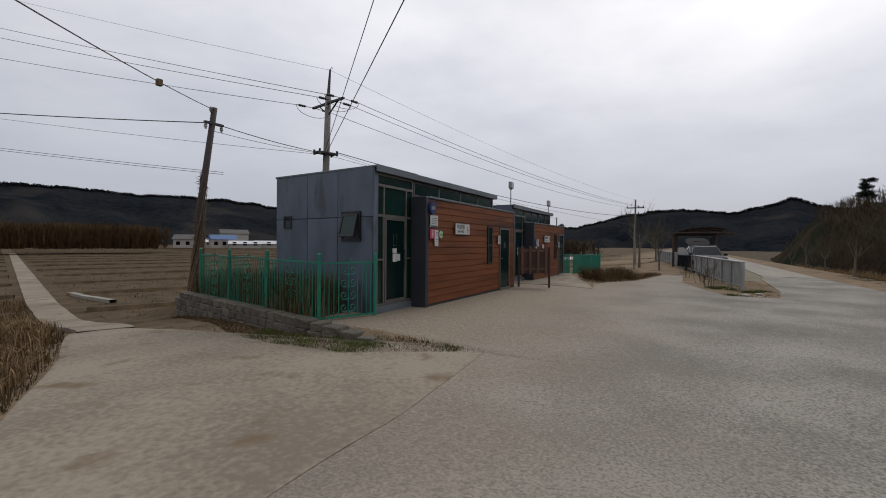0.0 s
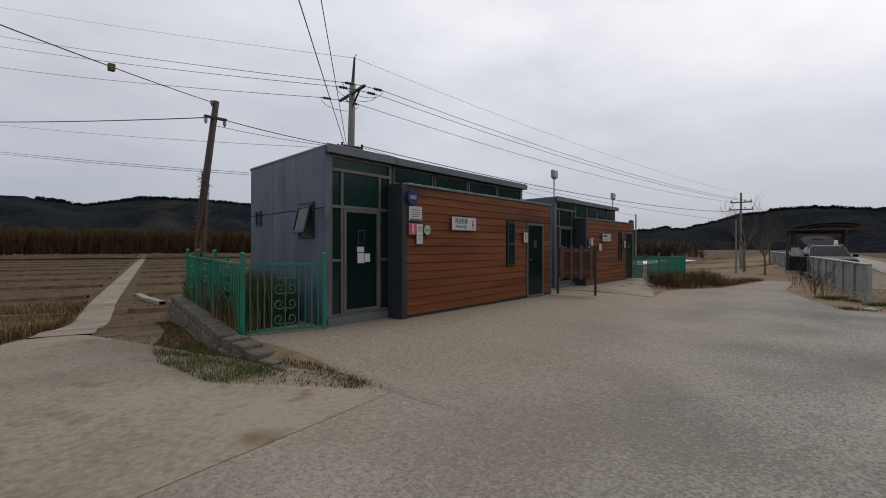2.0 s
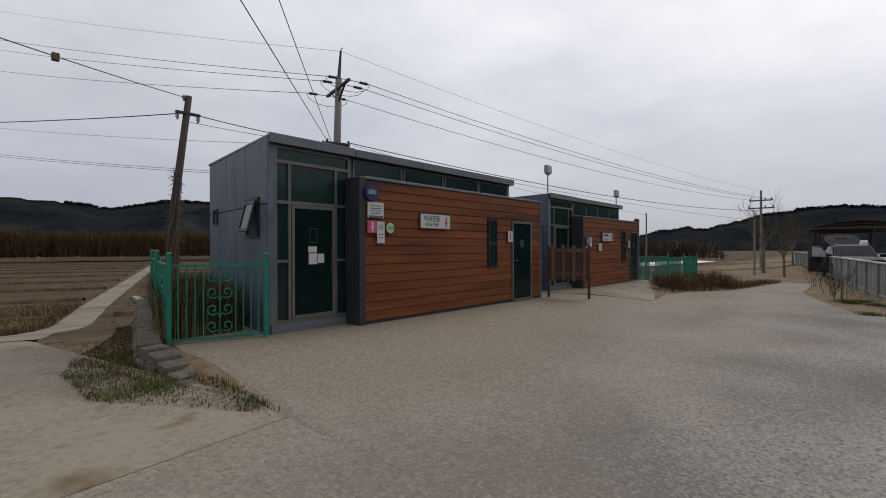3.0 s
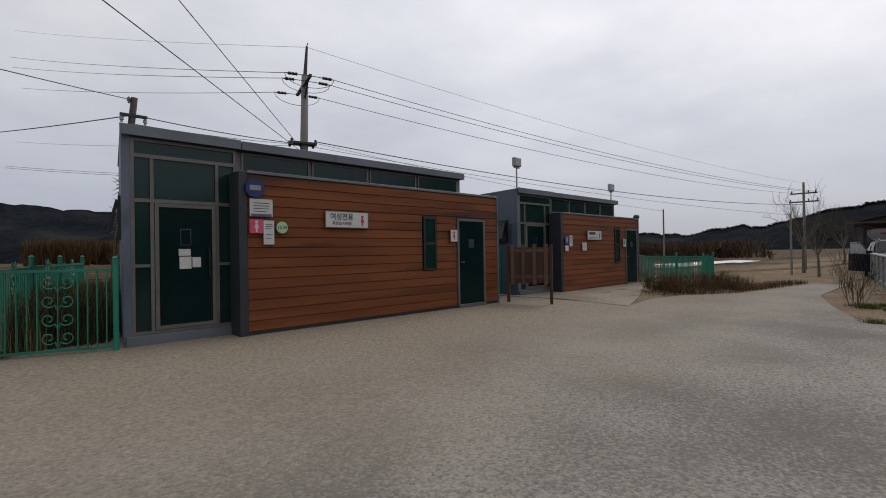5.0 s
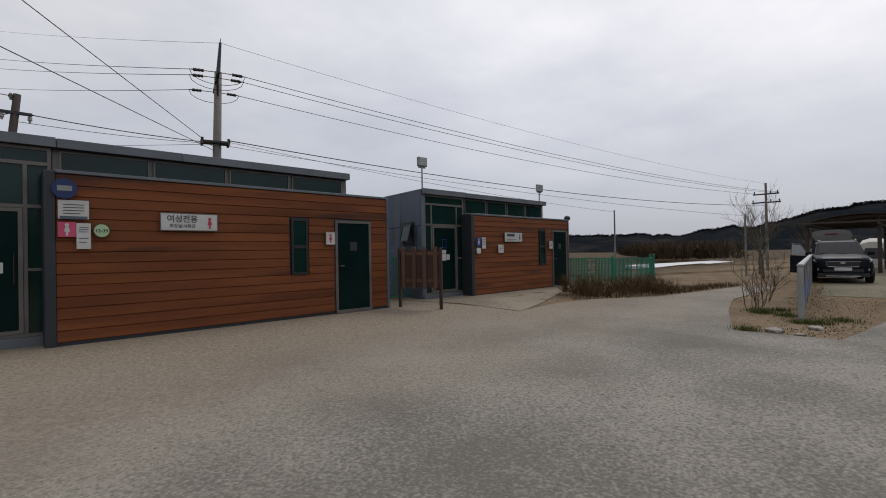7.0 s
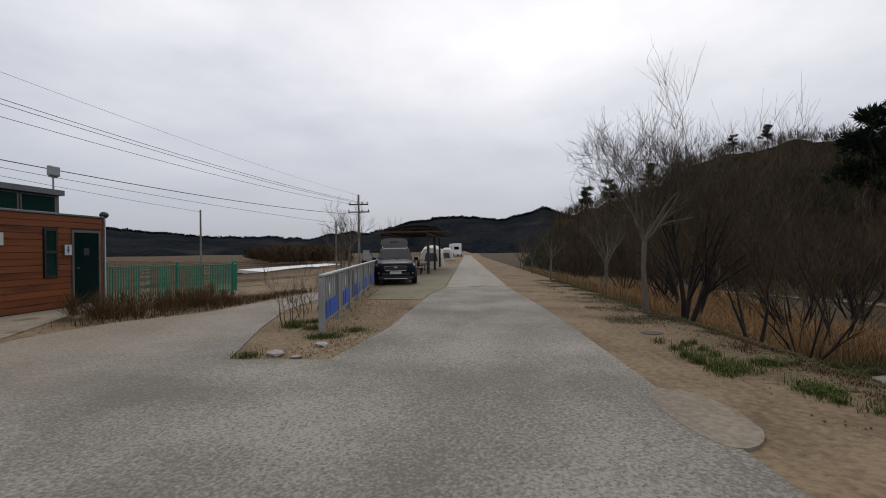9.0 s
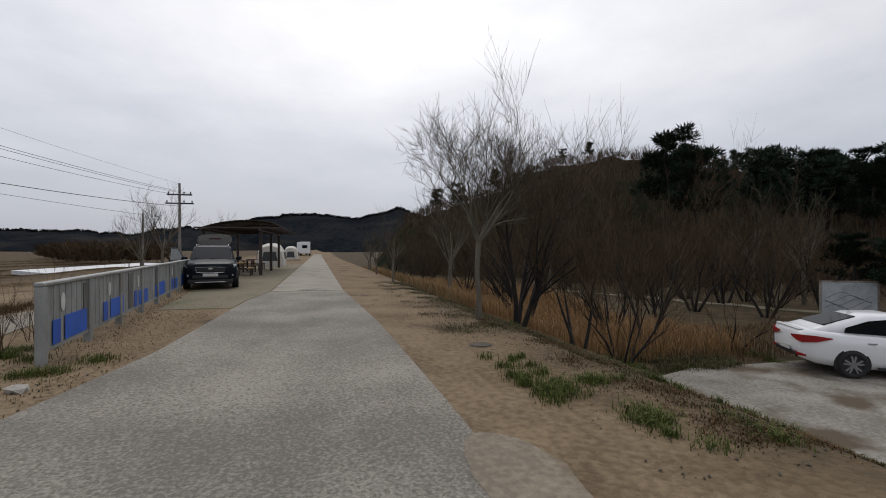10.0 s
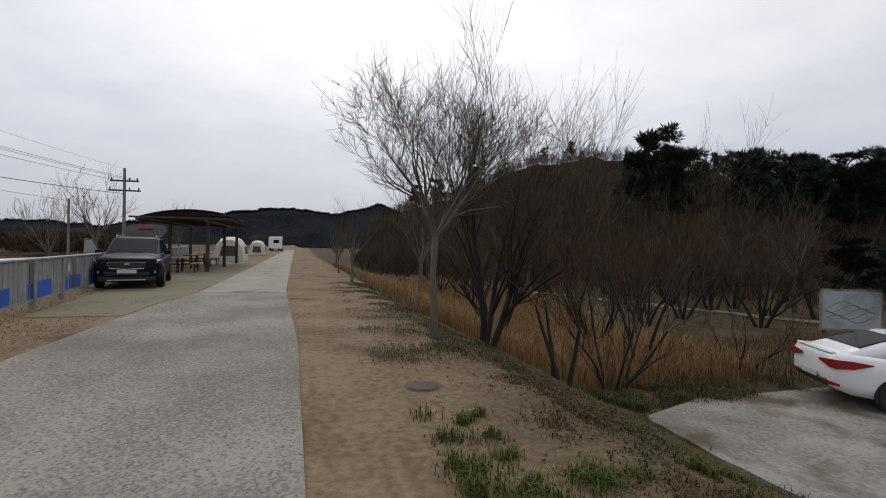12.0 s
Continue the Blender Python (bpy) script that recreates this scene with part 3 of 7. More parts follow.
def restroom(name, label, x_unit, x_wood, x_end, y_wood, z0, top, wood_top, roof_end, door_x, win_x, depth=3.46, men=False):
    """A low metal-clad building: glazed entrance bay, a proud wall of timber boards, and a flat roof over a band of windows."""
    yu = y_wood + 0.45                                 # plane of the glazed bay
    yb = yu + depth
    b = thing(name, (x_unit, yu, z0), label, "building")
    inv = Matrix.Translation((-x_unit, -yu, -z0))

    def add(pname, bm, material, parent=b, plabel="", sm=False):
        bmesh.ops.transform(bm, matrix=inv, verts=bm.verts)
        for v in bm.verts:
            v.co.x += SKEW * max(0.0, v.co.y)          # the plot is skewed, and the side walls with it
        return part(pname, bm, material, parent, plabel, sm)

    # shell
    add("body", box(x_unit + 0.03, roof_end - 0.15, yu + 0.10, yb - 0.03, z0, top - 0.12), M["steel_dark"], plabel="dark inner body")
    add("rear_body", box(roof_end - 0.15, x_end - 0.02, yu + 0.02, yb - 0.05, z0, wood_top - 0.06), M["steel"])
    side = add("side_wall", box(x_unit + 0.012, x_unit + 0.03, yu + 0.12, yb - 0.01, z0 + 0.02, top - 0.02), M["steel_dark"], plabel="side wall clad in blue-grey metal panels")
    zm = z0 + 2.13
    cuts = [yu + 0.004, yu + 1.12, yu + 2.2, yb]
    for i in range(3):
        for za, zb in ((z0, zm - 0.008), (zm + 0.008, top)):
            add("panel", box(x_unit - 0.012, x_unit + 0.012, cuts[i] + 0.007, cuts[i + 1] - 0.007, za, zb, 0.004), M["steel"], side)
    add("corner_post", box(x_unit - 0.012, x_unit + 0.10, yu - 0.03, yu + 0.003, z0, top, 0.008), M["steel"])
    # tilted side window
    w = add("side_window", ring_frame(0, 0.62, 0, 0.66, 0.05, -0.02, 0.03), M["trim_black"], plabel="black framed tilting window, ajar")
    w.matrix_basis = inv @ Matrix.Translation((x_unit - 0.03 + SKEW * 0.97, yu + 0.97, z0 + 1.60)) @ pose(0, 0, 0, 0, 0, -99.1) @ inv.inverted()
    sash = part("sash", ring_frame(0.06, 0.56, -0.52, 0.0, 0.045, -0.02, 0.02), M["trim_black"], w)
    sash.matrix_basis = inv @ Matrix.Translation((0, -0.03, 0.60)) @ pose(0, 0, 0, -14, 0, 0)
    pane = part("pane", box(0.1, 0.52, -0.005, 0.005, -0.48, -0.04), M["green_film"], w, "dark glass pane")
    pane.matrix_basis = sash.matrix_basis
    v = add("vent", ring_frame(0, 0.3, 0, 0.32, 0.03, -0.02, 0.02), M["steel_dark"], plabel="dark louvred vent")
    v.matrix_basis = inv @ Matrix.Translation((x_unit - 0.02 + SKEW * 3.12, yu + 3.12, z0 + 1.9)) @ pose(0, 0, 0, 0, 0, -99.1) @ inv.inverted()
    slat_me = mesh_of(box(0.03, 0.27, -0.012, 0.012, -0.004, 0.004, 0, None, pose(0, 0, 0, 35)), "slat", M["steel_dark"])
    for i in range(5):
        part("slat", slat_me, None, v, m=inv @ Matrix.Translation((0, 0, 0.06 + 0.05 * i)))
    # roof
    add("roof", box(x_unit - 0.03, roof_end, yu - 0.10, yb + 0.03, top - 0.03, top + 0.015, 0.008), M["fascia"], plabel="flat grey metal roof")
    add("fascia", box(x_unit - 0.04, x_wood + 0.18, yu - 0.12, yu - 0.102, top - 0.125, top + 0.03, 0.004), M["fascia"])
    n = 3
    for i in range(n):
        a = x_wood + 0.19 + (roof_end - x_wood - 0.19) * i / n
        e = x_wood + 0.19 + (roof_end - x_wood - 0.19) * (i + 1) / n
        add("fascia", box(a + 0.006, e, yu - 0.115, yu - 0.102, top - 0.125, top + 0.02, 0.004), M["fascia"])
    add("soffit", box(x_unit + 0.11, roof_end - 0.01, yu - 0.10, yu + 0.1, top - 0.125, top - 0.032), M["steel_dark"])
    # clerestory band over the boards
    c0, c1 = x_wood + 0.2, roof_end - 0.12
    band = add("window_band", box(c0 - 0.06, c1 + 0.1, yu + 0.045, yu + 0.1, wood_top - 0.05, top - 0.127), M["alu"], plabel="row of narrow green-tinted clerestory windows")
    k = 4
    for i in range(k):
        a, e = c0 + (c1 - c0) * i / k + 0.03, c0 + (c1 - c0) * (i + 1) / k - 0.03
        add("window_frame", ring_frame(a, e, wood_top + 0.06, top - 0.15, 0.028, yu + 0.012, yu + 0.044), M["alu"], band)
        add("pane", box(a + 0.03, e - 0.03, yu + 0.03, yu + 0.043, wood_top + 0.09, top - 0.18), M["green_film"], band)
    # glazed entrance bay
    u0, u1 = x_unit + 0.10, x_wood + 0.13
    bay = add("entrance_bay", ring_frame(u0, u1, z0 + 0.17, top - 0.13, 0.05, yu - 0.02, yu + 0.05), M["alu"], plabel="aluminium entrance frame with dark green glazing")
    zt, zd, zmid = top - 0.42, z0 + 2.14, z0 + 1.17
    d0, d1 = u0 + 0.30, u1 - 0.34
    add("transom", box(u0 + 0.05, u1 - 0.05, yu - 0.025, yu + 0.04, zt, zt + 0.055), M["alu"], bay)
    add("transom", box(u0 + 0.05, u1 - 0.05, yu - 0.025, yu + 0.04, zd, zd + 0.055), M["alu"], bay)
    for x in (d0 - 0.05, d1):
        add("mullion", box(x, x + 0.05, yu - 0.022, yu + 0.045, z0 + 0.22, zt - 0.001), M["alu"], bay)
    for a, e in ((u0 + 0.05, d0 - 0.05), (d1 + 0.05, u1 - 0.05)):
        add("transom", box(a, e, yu - 0.02, yu + 0.04, zmid, zmid + 0.045), M["alu"], bay)
        for za, zb in ((z0 + 0.22, zmid), (zmid + 0.045, zd), (zd + 0.055, zt)):
            add("pane", box(a, e, yu + 0.012, yu + 0.022, za, zb), M["green_film"], bay)
    add("pane", box(d0, d1, yu + 0.012, yu + 0.022, zd + 0.055, zt), M["green_film"], bay)
    add("pane", box(u0 + 0.05, u1 - 0.05, yu + 0.012, yu + 0.022, zt + 0.055, top - 0.18), M["green_film"], bay)
    door = add("entrance_door", ring_frame(d0 + 0.006, d1 - 0.006, z0 + 0.225, zd - 0.006, 0.055, yu - 0.035, yu + 0.03), M["alu"], plabel="closed dark green glass door")
    add("door_leaf", box(d0 + 0.06, d1 - 0.06, yu - 0.012, yu + 0.012, z0 + 0.28, zd - 0.06), M["door_film"], door)
    hx = d1 - 0.11
    add("handle", tube([(hx, yu - 0.015, z0 + 0.95), (hx, yu - 0.06, z0 + 0.97), (hx, yu - 0.06, z0 + 1.42), (hx, yu - 0.015, z0 + 1.44)], 0.012, 6), M["trim_black"], door)
    dm = (d0 + d1) / 2
    for a, e, za, zb in ((dm - 0.10, dm + 0.07, 1.13, 1.32), (dm + 0.085, dm + 0.21, 1.15, 1.31), (dm - 0.11, dm + 0.06, 1.335, 1.44)):
        add("notice", box(a, e, yu - 0.018, yu - 0.0125, z0 + za, z0 + zb), M["white"], door, "white paper notice taped to the door")
    add("pictogram", ring_frame(dm - 0.08, dm + 0.07, z0 + 1.5, z0 + 1.75, 0.006, yu - 0.016, yu - 0.0125), M["rail_blue"] if men else M["alu"], door)
    add("sill", box(u0 - 0.08, u1 + 0.01, yu - 0.07, yu + 0.05, z0 + 0.0, z0 + 0.165, 0.006), M["fascia"], plabel="grey metal door sill")
    # boarded wall, standing proud of the bay
    wall = add("timber_wall", box(x_wood + 0.14, x_end - 0.005, y_wood + 0.03, yu + 0.0, z0 + 0.02, wood_top - 0.02), M["steel_dark"], plabel="wall of red-brown horizontal boards")
    add("wall_edge", box(x_wood, x_wood + 0.135, y_wood - 0.012, yu - 0.04, z0, wood_top + 0.01, 0.008), M["steel_dark"], plabel="dark grey metal end trim")
    add("wall_edge", box(x_end - 0.02, x_end + 0.035, y_wood - 0.01, yu + 0.04, z0, wood_top + 0.01, 0.006), M["steel"], plabel="grey metal end trim")
    add("wall_cap", box(x_wood + 0.137, x_end - 0.022, y_wood - 0.012, yu + 0.04, wood_top - 0.018, wood_top + 0.03, 0.004), M["fascia"])
    rows = 15
    # boards stop short of the ground; the dark backing stands in for a shadow gap
    za, zb = z0 + 0.075, wood_top - 0.03
    hb = (zb - za) / rows
    wb = 0.075 + hb * round((0.93 - 0.075) / hb)       # the narrow window stands on a whole board
    holes = [(door_x - 0.045, door_x + 0.945, z0 - 1, z0 + 2.12), (win_x - 0.03, win_x + 0.41, z0 + wb, z0 + 2.12)]
    meshes = {}
    for r in range(rows):
        lo, hi = za + r * hb, za + (r + 1) * hb
        free = [(x_wood + 0.14, x_end - 0.022)]
        for h0, h1, hz0, hz1 in holes:
            if lo + 0.02 < hz1 and hi - 0.02 > hz0:
                free = [q for a, e in free for q in ((a, min(e, h0)), (max(a, h1), e)) if q[1] - q[0] > 0.02]
        for a, e in free:
            key = round(e - a, 3)
            if key not in meshes:
                bm = bmesh.new()
                t = 0.022
                prof = [(0.0, 0.0), (-t, 0.012), (-t * 0.75, hb - 0.006), (0.0, hb + 0.004)]
                va = [bm.verts.new((0.001, p, q)) for p, q in prof]
                vb = [bm.verts.new((key - 0.001, p, q)) for p, q in prof]
                for i in range(4):
                    bm.faces.new((va[i], va[(i + 1) % 4], vb[(i + 1) % 4], vb[i]))
                bm.faces.new(va[::-1]); bm.faces.new(vb)
                bmesh.ops.recalc_face_normals(bm, faces=bm.faces)
                meshes[key] = mesh_of(bm, "plank", M["wood"])
            part("plank", meshes[key], None, wall, m=inv @ Matrix.Translation((a, y_wood + 0.028, lo)))
    # narrow window and back door in the boards
    win = add("window", ring_frame(win_x, win_x + 0.38, z0 + wb, z0 + 2.10, 0.05, y_wood - 0.02, y_wood + 0.029), M["trim_black"], plabel="narrow black framed window in two halves")
    add("crossbar", box(win_x + 0.05, win_x + 0.33, y_wood - 0.02, y_wood + 0.029, z0 + 1.48, z0 + 1.55), M["trim_black"], win)
    for p, q in ((wb + 0.05, 1.48), (1.55, 2.05)):
        add("pane", box(win_x + 0.05, win_x + 0.33, y_wood + 0.0, y_wood + 0.028, z0 + p, z0 + q), M["green_film"], win)
    d = add("side_door", ring_frame(door_x - 0.03, door_x + 0.93, z0 + 0.03, z0 + 2.10, 0.06, y_wood - 0.02, y_wood + 0.029), M["alu"], plabel="narrow dark green door in a metal frame")
    add("door_leaf", box(door_x + 0.032, door_x + 0.868, y_wood + 0.0, y_wood + 0.028, z0 + 0.092, z0 + 2.038), M["door_film"], d)
    add("threshold", box(door_x - 0.02, door_x + 0.92, y_wood - 0.05, y_wood - 0.021, z0 + 0.02, z0 + 0.10, 0.004), M["alu"], d)
    add("lever_handle", tube([(door_x + 0.09, y_wood - 0.002, z0 + 1.08), (door_x + 0.09, y_wood - 0.045, z0 + 1.08), (door_x + 0.17, y_wood - 0.045, z0 + 1.08)], 0.01, 6), M["alu"], d)
    add("notice", box(door_x + 0.36, door_x + 0.54, y_wood - 0.004, y_wood - 0.0005, z0 + 1.42, z0 + 1.62), M["steel_dark"], d)
    return b


B1 = dict(x_unit=19.81, x_wood=21.30, x_end=27.72, y_wood=15.64, z0=0.155, top=3.38, wood_top=2.83, roof_end=26.90)
B2 = dict(x_unit=29.49, x_wood=31.08, x_end=36.52, y_wood=15.93, z0=0.13, top=3.28, wood_top=2.62, roof_end=35.6)
restroom("restroom_building", "blue-grey metal restroom with red-brown timber front and dark green glass door", door_x=26.29, win_x=25.22, **B1)
restroom("restroom_building", "second blue-grey metal restroom with red-brown timber front, beyond the wooden screen", door_x=35.45, win_x=34.60, men=True, **B2)


def sign(name, x, z, w, h, yw, material, label, frame=None):
    s = thing(name, (x, yw - 0.008, z), label, "sign")
    part("board", box(-w / 2, w / 2, -0.018, 0.0, -h / 2, h / 2, 0.004), material, s)
    if frame:
        part("rim", ring_frame(-w / 2 - 0.012, w / 2 + 0.012, -h / 2 - 0.012, h / 2 + 0.012, 0.012, -0.022, 0.0), frame, s)
    return s


def figure(parent, x, z, h, material, y=-0.0205):
    """A plain pictogram: a disc over a tapered bar."""
    bm = disc(h * 0.14, 0.003, 14)
    bmesh.ops.transform(bm, matrix=Matrix.Translation((x, y, z + h * 0.36)) @ pose(0, 0, 0, 90), verts=bm.verts)
    a = [(-0.10, 0.2), (0.10, 0.2), (0.2, -0.15), (0.08, -0.18), (0.07, -0.5), (-0.07, -0.5), (-0.08, -0.18), (-0.2, -0.15)]
    f0 = [bm.verts.new((x + p * h, y - 0.0015, z + q * h)) for p, q in a]
    f1 = [bm.verts.new((x + p * h, y + 0.0015, z + q * h)) for p, q in a]
    bm.faces.new(f0); bm.faces.new(f1[::-1])
    for i in range(len(a)):
        bm.faces.new((f0[i], f0[(i + 1) % len(a)], f1[(i + 1) % len(a)], f1[i]))
    part("pictogram", bm, material, parent)


def bars(parent, x0, x1, z0, n, gap, material, h=0.012, y=-0.0205):
    for i in range(n):
        part("print_line", box(x0, x1 - (0.18 * (x1 - x0) if i == n - 1 else 0), y - 0.001, y + 0.001, z0 - i * gap, z0 - i * gap + h), material, parent)


up = pose(0, 0, 0, 90)
for bx, yw, men in ((0.0, 15.618, False), (9.79, 15.908, True)):
    tone = M["blue"] if men else M["red"]
    s = sign("restroom_sign", 23.29 + bx, 2.115 if not men else 1.955, 0.92, 0.29, yw, M["white"], "white restroom sign with dark lettering and a " + ("blue" if men else "red") + " figure", M["alu"])
    if men:
        bars(s, -0.36, 0.14, 0.02, 1, 0.06, M["ink"], 0.085)
    else:
        words("여성전용", 0.135, M["ink"], s, Matrix.Translation((-0.12, -0.019, 0.045)) @ up)
    if men:
        bars(s, -0.36, 0.16, -0.075, 2, 0.03, M["ink"], 0.014)
    else:
        words("화장실/샤워장", 0.072, M["ink"], s, Matrix.Translation((-0.12, -0.019, -0.075)) @ up)
    figure(s, 0.33, -0.01, 0.2, tone)
    s = sign("door_sign", (26.12 if not men else 35.26), 1.85 if not men else 1.70, 0.22, 0.27, yw, M["white"], "small white sign with a figure beside the door", M["alu"])
    figure(s, 0.0, 0.0, 0.19, tone)
# plates by the women's entrance
yw = 15.618
s = thing("alarm_sign", (21.54, yw - 0.03, 2.57), "round dark blue security plate on the boards", "sign")
bm = disc(0.16, 0.05, 10)
bmesh.ops.transform(bm, matrix=pose(0, 0, 0, 90), verts=bm.verts)
part("plate", bm, M["navy"], s)
part("emblem", box(-0.09, 0.09, -0.03, -0.026, -0.035, 0.045), M["rail"], s)
s = sign("notice_board", 21.65, 2.255, 0.38, 0.29, yw, M["white"], "white notice plate with lines of small print")
bars(s, -0.13, 0.13, 0.07, 4, 0.045, M["ink"])
part("footer", box(-0.17, 0.17, -0.0205, -0.0185, -0.145, -0.10), M["steel"], s)
s = sign("restroom_sign", 21.565, 1.95, 0.22, 0.23, yw, M["pink"], "pink plate with a white figure")
figure(s, 0, 0, 0.19, M["white"])
s = sign("notice_board", 21.77, 1.85, 0.18, 0.40, yw - 0.004, M["white"], "narrow white plate with small print")
bars(s, -0.06, 0.06, 0.13, 3, 0.035, M["steel"])
bars(s, -0.06, 0.06, -0.04, 2, 0.06, M["steel"])
s = thing("round_badge", (22.0, yw - 0.02, 1.94), "round pale green badge with a dark rim", "sign")
for r, d, m in ((0.115, 0.016, "weeds"), (0.10, 0.022, "lime")):
    bm = disc(r, d, 22)
    bmesh.ops.transform(bm, matrix=pose(0, 0, 0, 90), verts=bm.verts)
    part("disc", bm, M[m], s)
words("12-39", 0.072, M["ink"], s, Matrix.Translation((0, -0.012, -0.005)) @ up)
# plates by the other entrance
yw = 15.908
s = sign("restroom_sign", 31.36, 1.79, 0.2, 0.26, yw, M["blue"], "blue plate with a white figure")
figure(s, 0, 0, 0.19, M["white"])
s = sign("notice_board", 31.6, 1.76, 0.17, 0.34, yw, M["white"], "narrow white plate with small print")
bars(s, -0.06, 0.06, 0.1, 4, 0.05, M["steel"])
sign("notice_board", 31.36, 1.53, 0.18, 0.17, yw, M["white"], "small white plate on the boards")
s = sign("notice_board", 32.42, 1.58, 0.26, 0.26, yw, M["white"], "square white plate on the boards")
bars(s, -0.08, 0.08, 0.05, 3, 0.05, M["alu"])


def flood_light(x, y, z, h, label):
    s = thing("flood_light", (x, y, z), label, "lamp", "roof lights")
    part("pole", tube([(0, 0, 0), (0, 0, h)], 0.022, 8), M["rail"], s)
    part("bracket", box(-0.12, 0.12, -0.02, 0.02, h - 0.01, h + 0.03), M["rail"], s)
    part("housing", box(-0.16, 0.16, -0.07, 0.05, h + 0.032, h + 0.30, 0.02), M["rail"], s)
    part("lens", box(-0.13, 0.13, -0.078, -0.0705, h + 0.06, h + 0.27), M["lamp_clear"], s)


flood_light(29.62, 16.45, 3.29, 0.62, "grey square flood light on a short pole on the roof")
flood_light(35.5, 16.5, 3.29, 0.36, "small flood light on a short pole on the roof")
s = thing("garden_lamp", (36.75, 16.1, height(36.75, 16.1) + 0.02), "slim white lamp post with a round head", "lamp")
part("pole", tube([(0, 0, 0), (0, 0, 2.45)], 0.04, 10), M["white"], s)
bm = bmesh.new()
bmesh.ops.create_uvsphere(bm, u_segments=12, v_segments=8, radius=0.12)
bmesh.ops.transform(bm, matrix=Matrix.Translation((0, 0, 2.55)) @ Matrix.Diagonal((1, 1, 0.85, 1)), verts=bm.verts)
part("head", bm, M["steel_dark"], s, smooth=True)

# wooden screen before the second restroom
A, B = Vector((28.02, 15.55, 0)), Vector((28.45, 14.55, 0))
zg = height(28.4, 14.9) + 0.02
s = thing("wooden_screen", (A.x, A.y, zg), "dark red-brown wooden privacy screen on two posts", "screen", rz=math.degrees(math.atan2(B.y - A.y, B.x - A.x)))
length = (B - A).length
for x in (0.0, length):
    part("post", box(x - 0.035, x + 0.035, -0.035, 0.035, -0.05, 1.45, 0.006), M["wood_dark"], s)
for z in (0.62, 1.28):
    part("rail", box(0.036, length - 0.036, -0.015, 0.015, z, z + 0.08), M["wood_old"], s)
part("backing", box(0.04, length - 0.04, -0.010, 0.010, 0.50, 1.40), M["wood_dark"], s, "dark close-boarded back")
n = 4
pl = mesh_of(box(-0.05, 0.05, -0.014, 0.014, 0.46, 1.47, 0.005), "board", M["wood_old"])
for i in range(n):
    part("board", pl, None, s, m=pose(0.12 + (length - 0.24) * i / (n - 1), -0.042, 0))

# ---- green fence ----


def scroll_mesh():
    bm = bmesh.new()
    for sx in (-1, 1):
        for k in range(4):
            z0 = 0.24 + 0.25 * k
            pts = [(0, 0, z0 - 0.13)]
            for i in range(20):
                a = -0.9 + 7.2 * i / 19
                r = 0.088 * (1 - 0.72 * i / 19)
                pts.append((sx * (0.10 + r * math.sin(a)), 0, z0 - r * math.cos(a) * 1.05))
            tube(pts, 0.010, 4, bm)
    tube([(0, 0, 0.06), (0, 0, 1.1)], 0.009, 4, bm)
    for sx in (-1, 1):
        tube([(0, 0, 1.05), (sx * 0.03, 0, 1.2), (sx * 0.085, 0, 1.26), (sx * 0.12, 0, 1.22), (sx * 0.10, 0, 1.18)], 0.008, 4, bm)
    return mesh_of(bm, "scroll", M["fence"])


SCROLL = scroll_mesh()
BAR = mesh_of(tube([(0, 0, 0.06), (0, 0, 1.16)], 0.0105, 5), "bar", M["fence"])
POST = mesh_of(tube([(0, 0, -0.1), (0, 0, 1.30), (0, 0, 1.31), (0, 0, 1.345)], [0.038, 0.038, 0.045, 0.012], 10), "post", M["fence"])


def green_fence(points, label, tall=1.0, gap=0.105, thick=1.0):
    x0, y0, z0 = points[0]
    f = thing("green_fence", points[0], label, "fence", "green fences")
    for p in points:
        part("post", POST, None, f, m=Matrix.Translation((p[0] - x0, p[1] - y0, p[2] - z0)) @ Matrix.Diagonal((1, 1, tall, 1)))
    for p, q in zip(points, points[1:]):
        d = Vector((q[0] - p[0], q[1] - p[1], 0))
        L = d.length
        slope = (q[2] - p[2]) / L
        m = Matrix.Translation((p[0] - x0, p[1] - y0, p[2] - z0)) @ pose(0, 0, 0, 0, 0, math.degrees(math.atan2(d.y, d.x)))
        m[2][0] += slope
        m = m @ Matrix.Diagonal((1, 1, tall, 1))
        bm = bmesh.new()
        box(0.04, L - 0.04, -0.018, 0.018, 0.05, 0.085, 0, bm)
        panel = part("panel", bm, M["fence"], f, m=m)
        part("top_rail", box(0.04, L - 0.04, -0.018, 0.018, 1.13, 1.165), M["fence"], panel)
        nb = max(6, int(L / gap))
        for i in range(1, nb):
            x = L * i / nb
            if abs(x - L / 2) > 0.16:
                part("bar", BAR, None, panel, m=Matrix.Translation((x, 0, 0)) @ Matrix.Diagonal((thick, thick, 1, 1)))
        part("scroll", SCROLL, None, panel, m=Matrix.Translation((L / 2, 0, 0)))


green_fence([(19.70, 15.96, 0.16), (18.45, 16.38, 0.17), (18.92, 18.3, 0.2), (19.45, 20.2, 0.2), (20.03, 22.1, 0.2)], "bright green metal fence with scroll ornaments on a stone wall")
green_fence([(28.05, 17.1, 0.2), (29.6, 17.1, 0.2)], "green metal fence closing the gap between the restrooms")
green_fence([(36.95, 16.2, 0.05), (39.4, 15.6, -0.02), (42.1, 15.0, -0.05), (44.9, 16.3, -0.1)], "green metal fence beyond the second restroom", 0.98, 0.085, 1.9)

